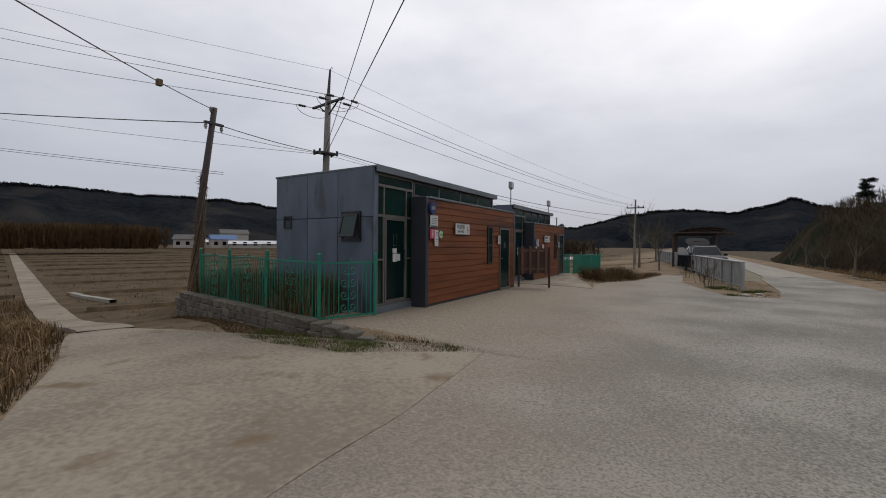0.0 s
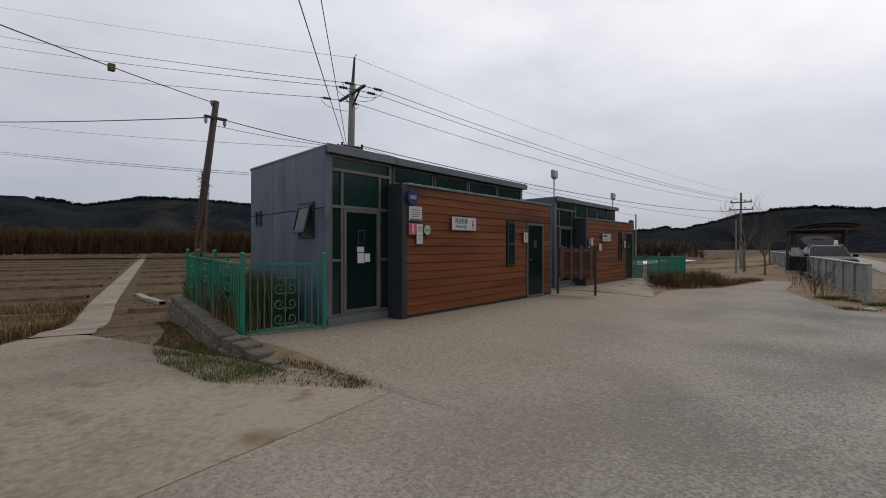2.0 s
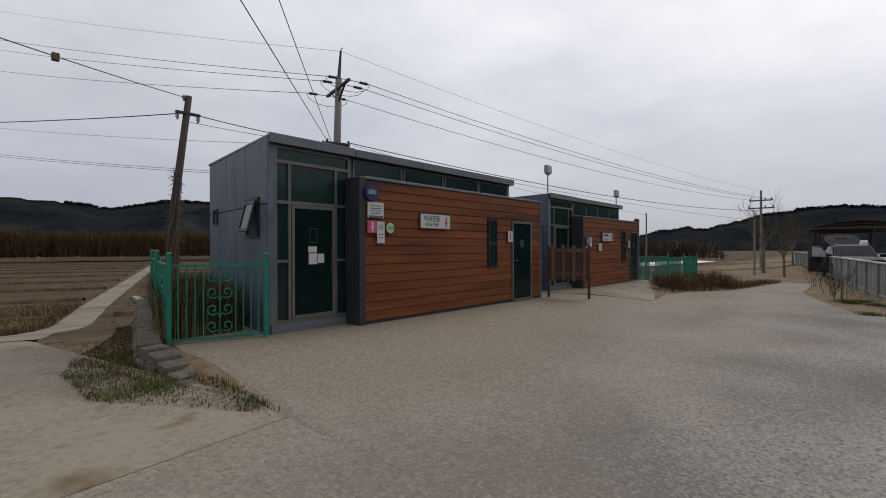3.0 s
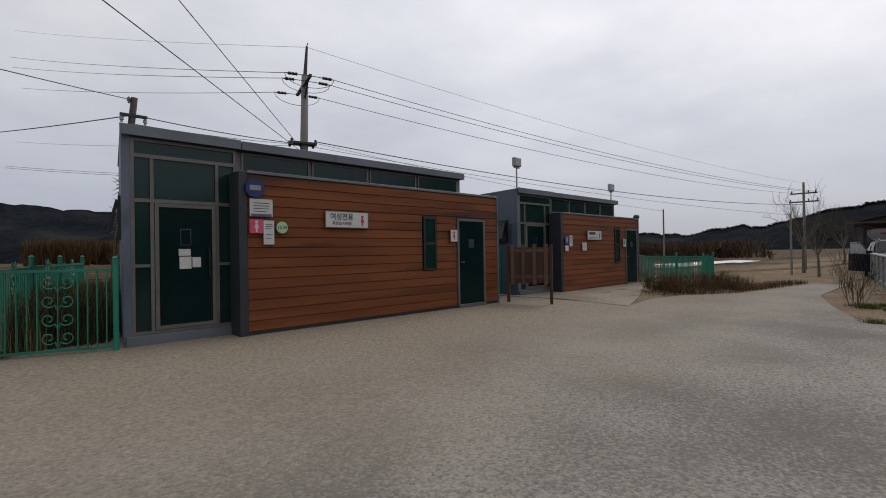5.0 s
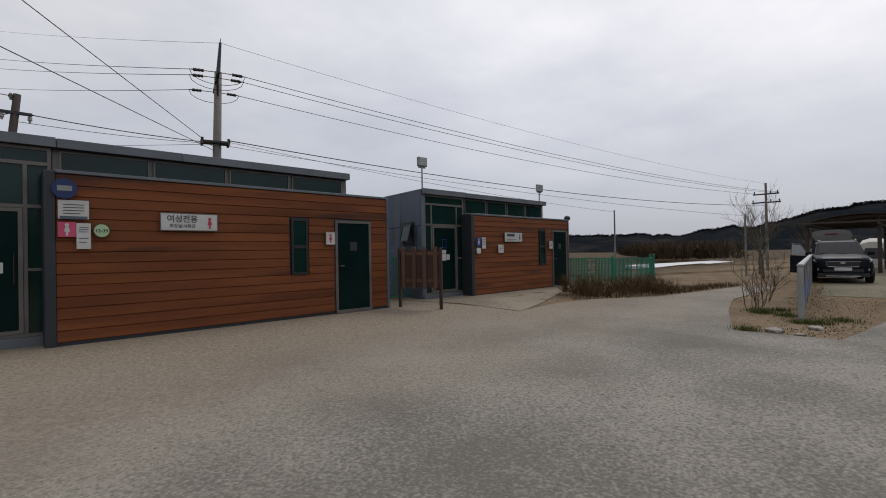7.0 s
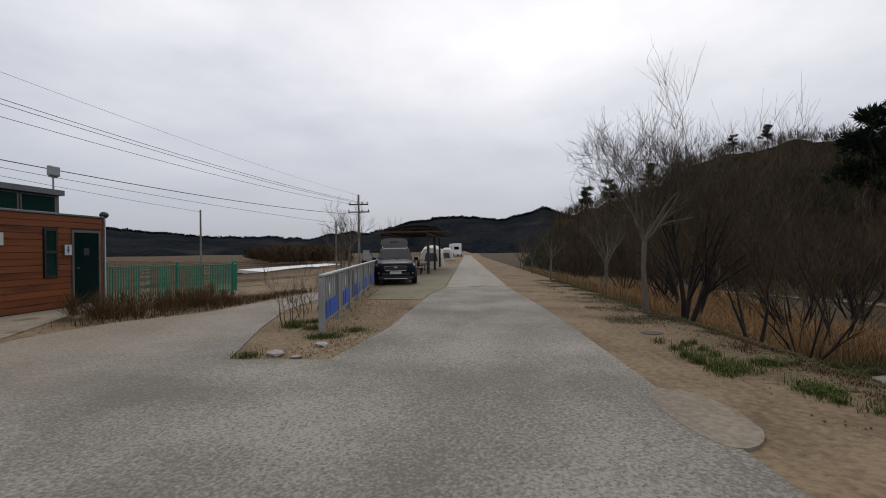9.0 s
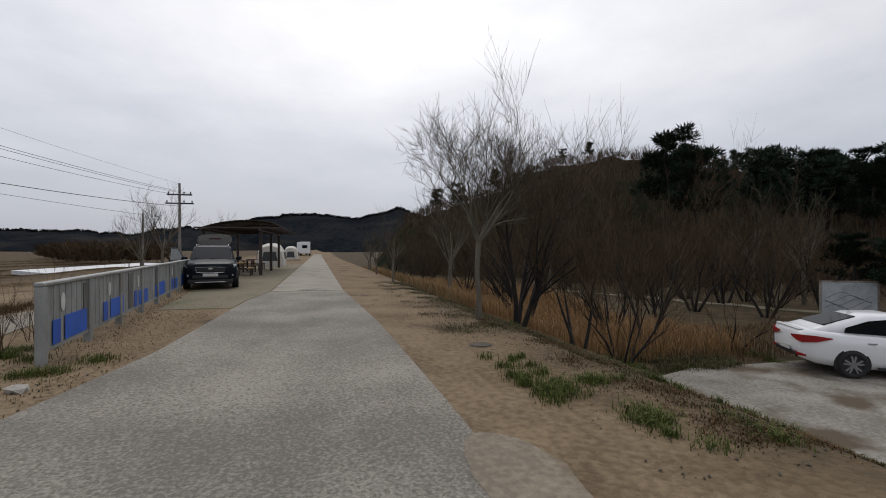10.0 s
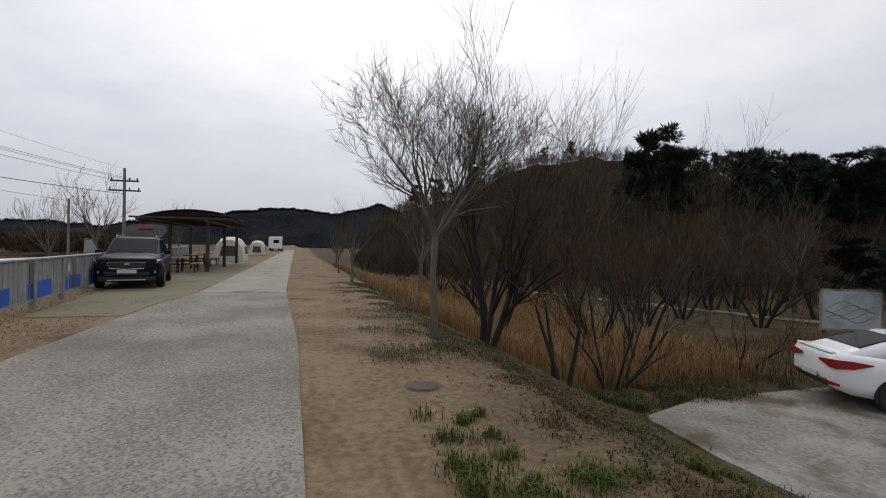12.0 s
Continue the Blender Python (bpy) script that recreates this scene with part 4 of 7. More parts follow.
# stone retaining wall under the fence
w = thing("retaining_wall", (18.4, 14.2, -0.3), "low curved retaining wall of rough grey-brown stones", "wall", kind="structure")
rng = random.Random(5)
stone_me = []
for i in range(6):
    bm = box(-0.5, 0.5, -0.5, 0.5, -0.5, 0.5, 0.10)
    for v in bm.verts:
        v.co += Vector((rng.uniform(-1, 1), rng.uniform(-1, 1), rng.uniform(-1, 1))) * 0.045
    stone_me.append(mesh_of(bm, "stone", M["stone"]))
for course in range(4):
    y = 14.1 + 0.12 * (course % 2)
    while y < 22.75:
        L = rng.uniform(0.28, 0.46)
        ym = y + L / 2
        top = 0.26 * smooth(ym, 14.0, 16.6) + 0.02
        z = top - 0.085 - 0.165 * course
        if z > -0.46 - 0.12 * smooth(ym, 18, 22) and z + 0.09 > height(wall_line(ym) - 0.35, ym) - 0.05:
            ang = math.degrees(math.atan2(1.0, (wall_line(ym + 0.1) - wall_line(ym - 0.1)) / 0.2))
            part("stone", rng.choice(stone_me), None, w, m=Matrix.Translation((wall_line(ym) - 0.02 - 0.035 * course - 18.4, ym - 14.2, z + 0.3)) @ pose(0, 0, 0, rng.uniform(-3, 3), rng.uniform(-3, 3), ang + rng.uniform(-4, 4)) @ Matrix.Diagonal((L * 1.0, 0.30, 0.165, 1)))
        y += L

# ---- power poles and lines ----


def insulators(parent, spots, m="porcelain"):
    for x, y, z in spots:
        part("insulator", tube([(x, y, z), (x, y, z + 0.05), (x, y, z + 0.06), (x, y, z + 0.12), (x, y, z + 0.13), (x, y, z + 0.18)], [0.03, 0.03, 0.055, 0.045, 0.055, 0.02], 8), M[m], parent)


gz = height(26.3, 23.2)
ARM_TURN, ARM_Z = -15.7, 7.36
p = thing("utility_pole", (26.35, 23.2, gz), "tall concrete power pole with steel arms and dark insulators", "utility pole", "power poles", rz=ARM_TURN)
part("pole", tube([(0.0, 0.1, -0.3), (0.02, 0.05, 4), (0.12, 0.02, 7.75 - gz)], [0.17, 0.145, 0.115], 12), M["concrete_pole"], p, smooth=True)
part("peak", tube([(0.12, 0.02, 7.7 - gz), (0.2, 0.02, 8.78 - gz)], [0.07, 0.04], 8), M["steel_dark"], p)
part("peak_hook", tube([(0.2, 0.02, 8.78 - gz), (0.2, -0.1, 8.86 - gz), (0.2, -0.16, 8.78 - gz)], 0.012, 5), M["steel_dark"], p)
part("crossarm", box(0.0, 0.1, -1.15, 1.05, ARM_Z - 0.04 - gz, ARM_Z + 0.04 - gz, 0.004), M["steel_dark"], p)
part("brace", tube([(0.1, 0.05, 6.85 - gz), (0.05, -0.8, ARM_Z - gz)], 0.035, 5), M["steel_dark"], p)
part("brace", tube([(0.1, 0.05, 6.95 - gz), (0.05, 0.6, ARM_Z - gz)], 0.025, 5), M["steel_dark"], p)
PHASES = (-1.08, -0.55, 0.98)
for y in PHASES:
    for sx in (-1, 1):
        part("insulator", tube([(0.05 + k * sx, y, ARM_Z - gz - 0.03 * k) for k in (0.05, 0.40, 0.42, 0.50, 0.52, 0.60, 0.62, 0.70, 0.72, 0.82)], [0.012, 0.014, 0.055, 0.04, 0.055, 0.04, 0.055, 0.05, 0.02, 0.012], 8), M["porcelain"], p)
    part("jumper", tube([(0.05 + 0.8 * math.cos(t), y + 0.03, ARM_Z - 0.03 - gz - 0.36 * math.sin(t)) for t in (math.pi * k / 8 for k in range(9))], 0.010, 5), M["cable"], p)
part("bracket", box(-0.45, 0.45, -0.22, 0.22, 5.30 - gz, 5.37 - gz, 0.004), M["steel_dark"], p)
for x, y in ((-0.4, 0.2), (-0.4, -0.2), (0.4, 0.2), (0.4, -0.2)):
    part("spool", tube([(x, y, 5.25 - gz), (x, y, 5.35 - gz), (x, y, 5.45 - gz)], [0.05, 0.03, 0.05], 8), M["porcelain"], p)


def on_arm(x, y, z):
    """A place on the turned head of the tall pole."""
    c, q = math.cos(radians(ARM_TURN)), math.sin(radians(ARM_TURN))
    return (26.35 + x * c - y * q, 23.2 + x * q + y * c, z)


gz2 = height(21.4, 23.3)
p2 = thing("wooden_pole", (20.95, 23.6, gz2), "leaning dark pole wrapped in dry vines", "utility pole", "power poles")
part("pole", tube([(0.0, 0.1, -0.2), (0.12, 0.0, 3.0), (0.43, -0.25, 5.92 - gz2)], [0.13, 0.11, 0.085], 10), M["wood_pole"], p2, smooth=True)
rng = random.Random(9)
bm = bmesh.new()
for k in range(26):
    a, h = rng.uniform(0, 6.28), rng.uniform(1.2, 4.2)
    pts = []
    for i in range(12):
        z = h * i / 11
        r = 0.14 - 0.015 * z + 0.03 * rng.random() + 0.10 * math.exp(-z * 0.7)
        pts.append((0.04 * z * 1.2 + r * math.cos(a + 0.7 * z), 0.08 - 0.04 * z + r * math.sin(a + 0.7 * z), z))
    tube(pts, [0.028 * (1 - 0.7 * i / 11) for i in range(12)], 4, bm)
for k in range(160):
    z = rng.uniform(0.1, 4.0)
    a = rng.uniform(0, 6.28)
    r = 0.12
    c = Vector((0.048 * z + r * math.cos(a), 0.08 - 0.04 * z + r * math.sin(a), z))
    e = c + Vector((math.cos(a), math.sin(a), rng.uniform(-0.8, 0.9))) * rng.uniform(0.05, 0.22)
    tube([c, e], [0.012, 0.003], 3, bm, False)
part("vine", bm, M["vine"], p2, "dry brown vine")
part("crossarm", box(0.08, 0.73, -0.3, -0.2, 5.38 - gz2, 5.45 - gz2), M["steel_dark"], p2)
insulators(p2, [(0.12, -0.25, 5.20 - gz2), (0.68, -0.25, 5.20 - gz2), (0.30, -0.25, 5.75 - gz2)], "rail")

p3 = thing("utility_pole", (64.0, 15.1, -0.35), "far concrete power pole with two steel crossarms", "utility pole", "power poles")
part("pole", tube([(0, 0, -0.3), (0, 0, 6.75)], [0.12, 0.08], 10), M["concrete_pole"], p3)
for z, h in ((5.85, 0.85), (5.2, 0.95)):
    part("crossarm", box(-0.06, 0.06, -h, h, z, z + 0.1), M["steel_dark"], p3)
    insulators(p3, [(0, y, z + 0.1) for y in (-h + 0.1, -0.3, h - 0.1)])
p4 = thing("slim_pole", (46.2, 18.75, -0.4), "slim far pole in the fields", "utility pole", "power poles")
part("pole", tube([(0, 0, -0.2), (0, 0, 4.1)], [0.06, 0.04], 8), M["concrete_pole"], p4)
p5 = thing("slim_pole", (54.0, 14.2, -0.35), "slim grey pole beside the fields", "utility pole", "power poles")
part("pole", tube([(0, 0, -0.2), (0, 0, 3.85)], [0.07, 0.05], 8), M["concrete_pole"], p5)


def line(a, b, sag, r, label="thin dark power line sagging between poles", extra=None):
    a, b = Vector(a), Vector(b)
    n = 22
    pts = [a.lerp(b, i / n) - Vector((0, 0, 4 * sag * (i / n) * (1 - i / n))) for i in range(n + 1)]
    ob = part("power_line", tube([q - a for q in pts], r, 5), M["cable"], None)
    ob.location = a
    return tagged(ob, label, "cable", "power lines")


for y, ze in zip(PHASES, (16.0, 15.3, 13.9)):
    line(on_arm(-0.77, y, ARM_Z - 0.03), (19.9 + 0.3 * y, 53.8, ze), 0.15, 0.011)
    line(on_arm(0.87, y, ARM_Z - 0.03), (64.0, 15.1 + 0.75 * y, 5.62), 0.55, 0.011)
line(on_arm(0.2, 0, 8.75), (64.0, 15.1, 6.35), 0.5, 0.006)
line(on_arm(0.2, 0, 8.75), (19.9, 53.8, 18.0), 0.15, 0.006)
line(on_arm(0.4, -0.2, 5.35), (46.2, 18.75, 3.6), 0.2, 0.007)
line(on_arm(0.4, -0.2, 5.40), (64.0, 15.2, 4.7), 0.6, 0.017, "thick dark cable sagging between poles")
line(on_arm(0.4, 0.2, 5.30), (54.0, 14.2, 3.4), 0.3, 0.008)
line(on_arm(-0.4, 0.2, 5.38), (21.35, 23.4, 5.45), 0.06, 0.014)
line(on_arm(-0.4, 0, 5.30), (21.35, 23.4, 5.20), 0.06, 0.008)
line((21.35, 23.4, 5.45), (12.0, 50.5, 8.35), 0.3, 0.016, "thick dark cable sagging between poles")
line(on_arm(-0.4, 0, 5.25), (19.9, 53.8, 9.95), 0.15, 0.008)
line((26.6, 29.7, 5.0), (19.3, 53.9, 8.15), 0.1, 0.011)
line((26.6, 29.7, 4.9), (19.3, 53.9, 8.02), 0.1, 0.011)
line((21.38, 23.35, 5.85), (0.0, 6.2, 3.9), 0.5, 0.011)
mark = thing("line_marker", (17.9, 20.55, 5.28), "small rusty box hanging on the overhead cable", "marker")
part("box", box(-0.06, 0.06, -0.05, 0.05, -0.11, 0.04, 0.01), M["vine"], mark)
line(on_arm(0, 0.2, 5.1), (-14.4, -19.8, 5.75), 0.0, 0.010)
line(on_arm(0, 0.2, 5.2), (-14.4, -20.4, 13.0), 0.0, 0.010)

# ---- metal barrier beside the parking strip ----


def barrier(x0, x1, label):
    def yl(x):
        return 8.27 + 0.125 * (x - 32.6)
    ang = math.degrees(math.atan2(0.125, 1.0))
    z = height(x0, yl(x0))
    f = thing("metal_barrier", (x0, yl(x0), z), label, "barrier", "metal barriers", rz=ang)
    L = (x1 - x0) * math.hypot(1, 0.125)
    part("top_rail", box(-0.03, L, -0.06, 0.06, 1.07, 1.13, 0.015), M["rail"], f)
    part("bottom_rail", box(0.0, L, -0.03, 0.03, 0.16, 0.21), M["rail"], f)
    n = max(2, round(L / 2.0))
    post = mesh_of(box(-0.075, 0.075, -0.055, 0.055, -0.2, 1.068, 0.012), "post", M["rail"])
    for i in range(n + 1):
        part("post", post, None, f, m=Matrix.Translation((min(L - 0.08, max(0.05, L * i / n)), 0, 0)))
    slat = mesh_of(box(-0.05, 0.05, -0.016, -0.002, 0.205, 1.068, 0.003), "slat", M["rail"])
    k = int(L / 0.115)
    for i in range(k):
        part("slat", slat, None, f, m=Matrix.Translation((0.12 + (L - 0.2) * i / k, -0.006 * (i % 2), 0)))
    rb = random.Random(3)
    x = 1.6
    while x < L - 0.6:
        part("worn_panel", box(x, x + 0.34, -0.034, -0.027, 0.24, 1.02, 0.003), M["grime"], f, "grimy dark grey panel")
        x += 2.9
    x = 0.35
    while x < L - 0.8:
        for w in (0.28, 0.95):
            if x + w < L - 0.1:
                part("blue_panel", box(x, x + w, -0.034, -0.026, 0.22, 0.58 + rb.uniform(-0.02, 0.03), 0.003), M["rail_blue"], f, "blue painted panel")
            x += w + 0.17
        bm = disc(0.11, 0.008, 18)
        bmesh.ops.transform(bm, matrix=Matrix.Translation((x - 1.2, -0.032, 0.80)) @ pose(0, 0, 0, 90) @ Matrix.Diagonal((0.75, 1.25, 1, 1)), verts=bm.verts)
        if x - 1.2 < L - 0.2:
            part("medallion", bm, M["white"], f, "pale oval medallion")
        x += 0.75


barrier(32.5, 49.6, "grey metal barrier with upright slats and blue panels")
barrier(50.2, 76.0, "far grey metal barrier with blue panels behind the shelter")

# ---- cars ----


def loft(stations, close=True):
    """A body from cross-sections: (x, [(half width, z), ...]) from sill to crown; mirrored in y."""
    bm = bmesh.new()
    rings = []
    for x, sec in stations:
        right = [bm.verts.new((x, -w, z)) for w, z in sec]
        left = [bm.verts.new((x, w, z)) for w, z in sec[::-1]]
        rings.append(right + left)
    n = len(rings[0])
    for a, b in zip(rings, rings[1:]):
        for i in range(n):
            bm.faces.new((a[i], a[(i + 1) % n], b[(i + 1) % n], b[i]))
    bm.faces.new(rings[0]); bm.faces.new(rings[-1][::-1])
    bmesh.ops.recalc_face_normals(bm, faces=bm.faces)
    return bm


def slabbed(points, normal, t=0.006):
    """A thin plate from a polygon, standing proud along normal."""
    bm = bmesh.new()
    nv = Vector(normal).normalized() * t
    a = [bm.verts.new(Vector(p) + nv) for p in points]
    b = [bm.verts.new(Vector(p) - nv) for p in points]
    bm.faces.new(a); bm.faces.new(b[::-1])
    for i in range(len(a)):
        bm.faces.new((a[i], b[i], b[(i + 1) % len(a)], a[(i + 1) % len(a)]))
    bmesh.ops.recalc_face_normals(bm, faces=bm.faces)
    return bm


def wheel(parent, x, y, r, width):
    s = 1 if y > 0 else -1
    bm = bmesh.new()
    prof = [(r * 0.68, -0.5), (r * 0.93, -0.5), (r, -0.36), (r, 0.36), (r * 0.93, 0.5), (r * 0.68, 0.5)]
    rings = [[bm.verts.new((q * math.cos(a), w * width, q * math.sin(a))) for q, w in prof] for a in (2 * math.pi * k / 28 for k in range(28))]
    for k in range(28):
        for i in range(len(prof)):
            bm.faces.new((rings[k][i], rings[k][(i + 1) % len(prof)], rings[(k + 1) % 28][(i + 1) % len(prof)], rings[(k + 1) % 28][i]))
    bmesh.ops.recalc_face_normals(bm, faces=bm.faces)
    w = part("wheel", bm, M["tyre"], parent, "black tyre on an alloy rim", True, m=Matrix.Translation((x, y, r)))
    bm = disc(r * 0.67, width * 0.76, 28)
    bmesh.ops.transform(bm, matrix=pose(0, 0, 0, 90), verts=bm.verts)
    part("hub_disc", bm, M["trim_black"], w)
    for k in range(10):
        a = 2 * math.pi * k / 10 + (0.1 if k % 2 else -0.1)
        part("spoke", box(r * 0.10, r * 0.66, -0.012, 0.012, -0.02, 0.02, 0, None, Matrix.Translation((0, s * width * 0.44, 0)) @ pose(0, 0, 0, 0, math.degrees(a), 0)), M["rim"], w)
    bm = tube([(0, s * width * 0.3, 0), (0, s * width * 0.48, 0)], r * 0.14, 12)
    part("cap", bm, M["rim"], w)


def arch(parent, x, y, r):
    """A dark lip round the wheel opening."""
    bm = bmesh.new()
    s = 1 if y > 0 else -1
    a = [math.pi * (-0.12 + 1.24 * k / 24) for k in range(25)]
    rows = [[bm.verts.new((x + q * r * math.cos(t), y + o * s, max(0.17, r + q * r * math.sin(t)))) for t in a] for q, o in ((1.04, -0.03), (1.04, 0.004), (1.17, 0.004), (1.17, -0.03))]
    for p in range(4):
        for k in range(24):
            bm.faces.new((rows[p][k], rows[p][k + 1], rows[(p + 1) % 4][k + 1], rows[(p + 1) % 4][k]))
    bmesh.ops.recalc_face_normals(bm, faces=bm.faces)
    part("wheel_arch", bm, M["trim_black"], parent)
    bm = disc(r * 1.06, 0.02, 28)
    bmesh.ops.transform(bm, matrix=Matrix.Translation((x, y, r)) @ pose(0, 0, 0, 90), verts=bm.verts)
    part("wheel_well", bm, M["tyre"], parent)


def band(cols, out=0.012):
    """A plate that wraps round a corner: columns of (x, y, low z, high z)."""
    bm = bmesh.new()
    lo = [bm.verts.new((x, y, a)) for x, y, a, b in cols]
    hi = [bm.verts.new((x, y, b)) for x, y, a, b in cols]
    for k in range(len(cols) - 1):
        bm.faces.new((lo[k], lo[k + 1], hi[k + 1], hi[k]))
    bmesh.ops.recalc_face_normals(bm, faces=bm.faces)
    bmesh.ops.solidify(bm, geom=bm.faces[:], thickness=out)
    return bm


def suv(x, y, z, rz):
    c = thing("suv", (x, y, z), "dark grey SUV with an open front door and raised tailgate", "car", rz=rz)
    W = 0.945
    hull = [
        (0.00, [(0.62, 0.42), (0.70, 0.50), (0.72, 0.62), (0.70, 0.82), (0.62, 0.90), (0.45, 0.93)]),
        (-0.10, [(0.80, 0.30), (0.86, 0.45), (0.87, 0.65), (0.84, 0.86), (0.74, 0.95), (0.50, 0.98)]),
        (-0.35, [(0.86, 0.27), (0.92, 0.45), (0.93, 0.68), (0.90, 0.92), (0.78, 1.01), (0.50, 1.05)]),
        (-1.20, [(0.88, 0.25), (W, 0.45), (W, 0.75), (0.92, 1.00), (0.80, 1.09), (0.50, 1.13)]),
        (-1.70, [(0.88, 0.25), (W, 0.45), (W, 0.78), (0.92, 1.04), (0.82, 1.10), (0.50, 1.14)]),
        (-3.80, [(0.88, 0.25), (W, 0.45), (W, 0.80), (0.92, 1.08), (0.82, 1.12), (0.50, 1.14)]),
        (-4.60, [(0.84, 0.32), (0.91, 0.50), (0.92, 0.85), (0.88, 1.08), (0.80, 1.12), (0.50, 1.13)]),
        (-4.74, [(0.76, 0.40), (0.84, 0.55), (0.86, 0.85), (0.82, 1.02), (0.74, 1.08), (0.45, 1.09)]),
    ]
    part("body", loft(hull), M["car_dark"], c, smooth=True)
    cab = [
        (-1.18, [(0.78, 1.06), (0.76, 1.09), (0.70, 1.11)]),
        (-2.02, [(0.84, 1.06), (0.70, 1.55), (0.60, 1.62)]),
        (-2.40, [(0.85, 1.06), (0.69, 1.62), (0.58, 1.68)]),
        (-3.60, [(0.85, 1.06), (0.68, 1.62), (0.57, 1.68)]),
        (-4.25, [(0.83, 1.06), (0.67, 1.55), (0.56, 1.62)]),
        (-4.62, [(0.80, 1.06), (0.72, 1.28), (0.60, 1.32)]),
    ]
    part("cabin", loft(cab), M["car_dark"], c)
    part("windscreen", slabbed([(-1.23, -0.70, 1.125), (-1.23, 0.70, 1.125), (-2.0, 0.60, 1.585), (-2.0, -0.60, 1.585)], (0.5, 0, 0.85), 0.008), M["car_glass"], c)
    for s in (-1, 1):
        part("side_window", slabbed([(-1.75, s * 0.81, 1.14), (-2.2, s * 0.715, 1.54), (-3.0, s * 0.70, 1.58), (-3.0, s * 0.82, 1.14)], (0, s, 0.25), 0.012), M["car_glass"], c)
        part("side_window", slabbed([(-3.1, s * 0.82, 1.14), (-3.1, s * 0.70, 1.58), (-4.0, s * 0.69, 1.54), (-4.35, s * 0.79, 1.2)], (0, s, 0.25), 0.012), M["car_glass"], c)
        part("headlight", slabbed([(-0.02, s * 0.56, 0.80), (-0.08, s * 0.82, 0.84), (-0.32, s * 0.905, 0.93), (-0.2, s * 0.80, 0.955), (-0.06, s * 0.56, 0.90)], (0.8, s * 0.6, 0.2), 0.012), M["lamp_clear"], c, "clear headlamp")
        part("fog_lamp", box(-0.06, -0.02, s * 0.70 - 0.09, s * 0.70 + 0.09, 0.50, 0.58, 0.01), M["lamp_clear"], c)
        part("mirror", box(-1.72, -1.52, s * 1.0 - 0.11, s * 1.0 + 0.11, 1.08, 1.22, 0.03), M["car_dark"], c)
        part("roof_rail", tube([(-2.1, s * 0.6, 1.66), (-2.3, s * 0.6, 1.72), (-3.9, s * 0.59, 1.71), (-4.1, s * 0.59, 1.64)], 0.018, 6), M["alu"], c)
        for wx in (-0.93, -3.71):
            arch(c, wx, s * 0.942, 0.36)
            wheel(c, wx, s * 0.865, 0.36, 0.235)
    g = part("grille", box(-0.02, 0.02, -0.50, 0.50, 0.66, 0.84, 0.02), M["trim_black"], c, "black grille in a chrome rim")
    part("grille_rim", tube([(0.012, -0.52, 0.84), (0.012, -0.46, 0.65), (0.02, 0, 0.63), (0.012, 0.46, 0.65), (0.012, 0.52, 0.84), (0.02, 0, 0.86), (0.012, -0.52, 0.84)], 0.012, 5), M["chrome"], g)
    part("badge", slabbed([(0.02 , 0.085 * math.cos(a), 0.80 + 0.04 * math.sin(a)) for a in (2 * math.pi * k / 14 for k in range(14))], (1, 0, 0), 0.008), M["chrome"], g)
    part("lower_grille", box(-0.03, 0.012, -0.62, 0.62, 0.42, 0.56, 0.02), M["trim_black"], c)
    part("bumper_skirt", box(-0.16, 0.006, -0.78, 0.78, 0.24, 0.40, 0.03), M["trim_black"], c)
    part("skid_bar", box(-0.02, 0.025, -0.52, 0.52, 0.27, 0.30, 0.008), M["chrome"], c)
    part("number_plate", box(0.022, 0.032, -0.26, 0.26, 0.50, 0.61, 0.003), M["white"], c, "white number plate")
    for s in (-0.3, 0.3):
        part("wiper", tube([(-1.18, s, 1.13), (-1.3, s - 0.35, 1.19)], 0.008, 4), M["trim_black"], c)
    # tailgate, raised, and the open front door
    gate = part("tailgate", slabbed([(-4.35, -0.62, 1.66), (-4.35, 0.62, 1.66), (-4.75, 0.74, 1.88), (-5.15, 0.72, 2.08), (-5.35, 0.55, 2.17), (-5.42, 0.25, 2.21), (-5.42, -0.25, 2.21), (-5.35, -0.55, 2.17), (-5.15, -0.72, 2.08), (-4.75, -0.74, 1.88)], (0.5, 0, 0.86), 0.035), M["gate_paint"], c, "raised tailgate")
    part("gate_lamp", box(-5.03, -4.95, -0.25, 0.25, 2.03, 2.05), M["lamp_red"], gate)
    d = part("front_door", slabbed([(0, 0, 0.30), (0, 0, 1.06), (-1.05, 0, 1.08), (-1.08, 0, 0.32)], (0, 1, 0), 0.05), M["car_dark"], c, "open front door", m=Matrix.Translation((-1.55, -0.94, 0)) @ pose(0, 0, 0, 0, 0, 38))
    part("door_window", slabbed([(-0.1, 0, 1.10), (-0.55, 0.02, 1.52), (-1.02, 0.03, 1.55), (-1.02, 0, 1.10)], (0, 1, 0), 0.008), M["lamp_clear"], d)
    part("door_frame", tube([(-0.05, 0, 1.08), (-0.52, 0.02, 1.54), (-1.04, 0.03, 1.58), (-1.04, 0, 1.08)], 0.022, 5), M["trim_black"], d)
    return c


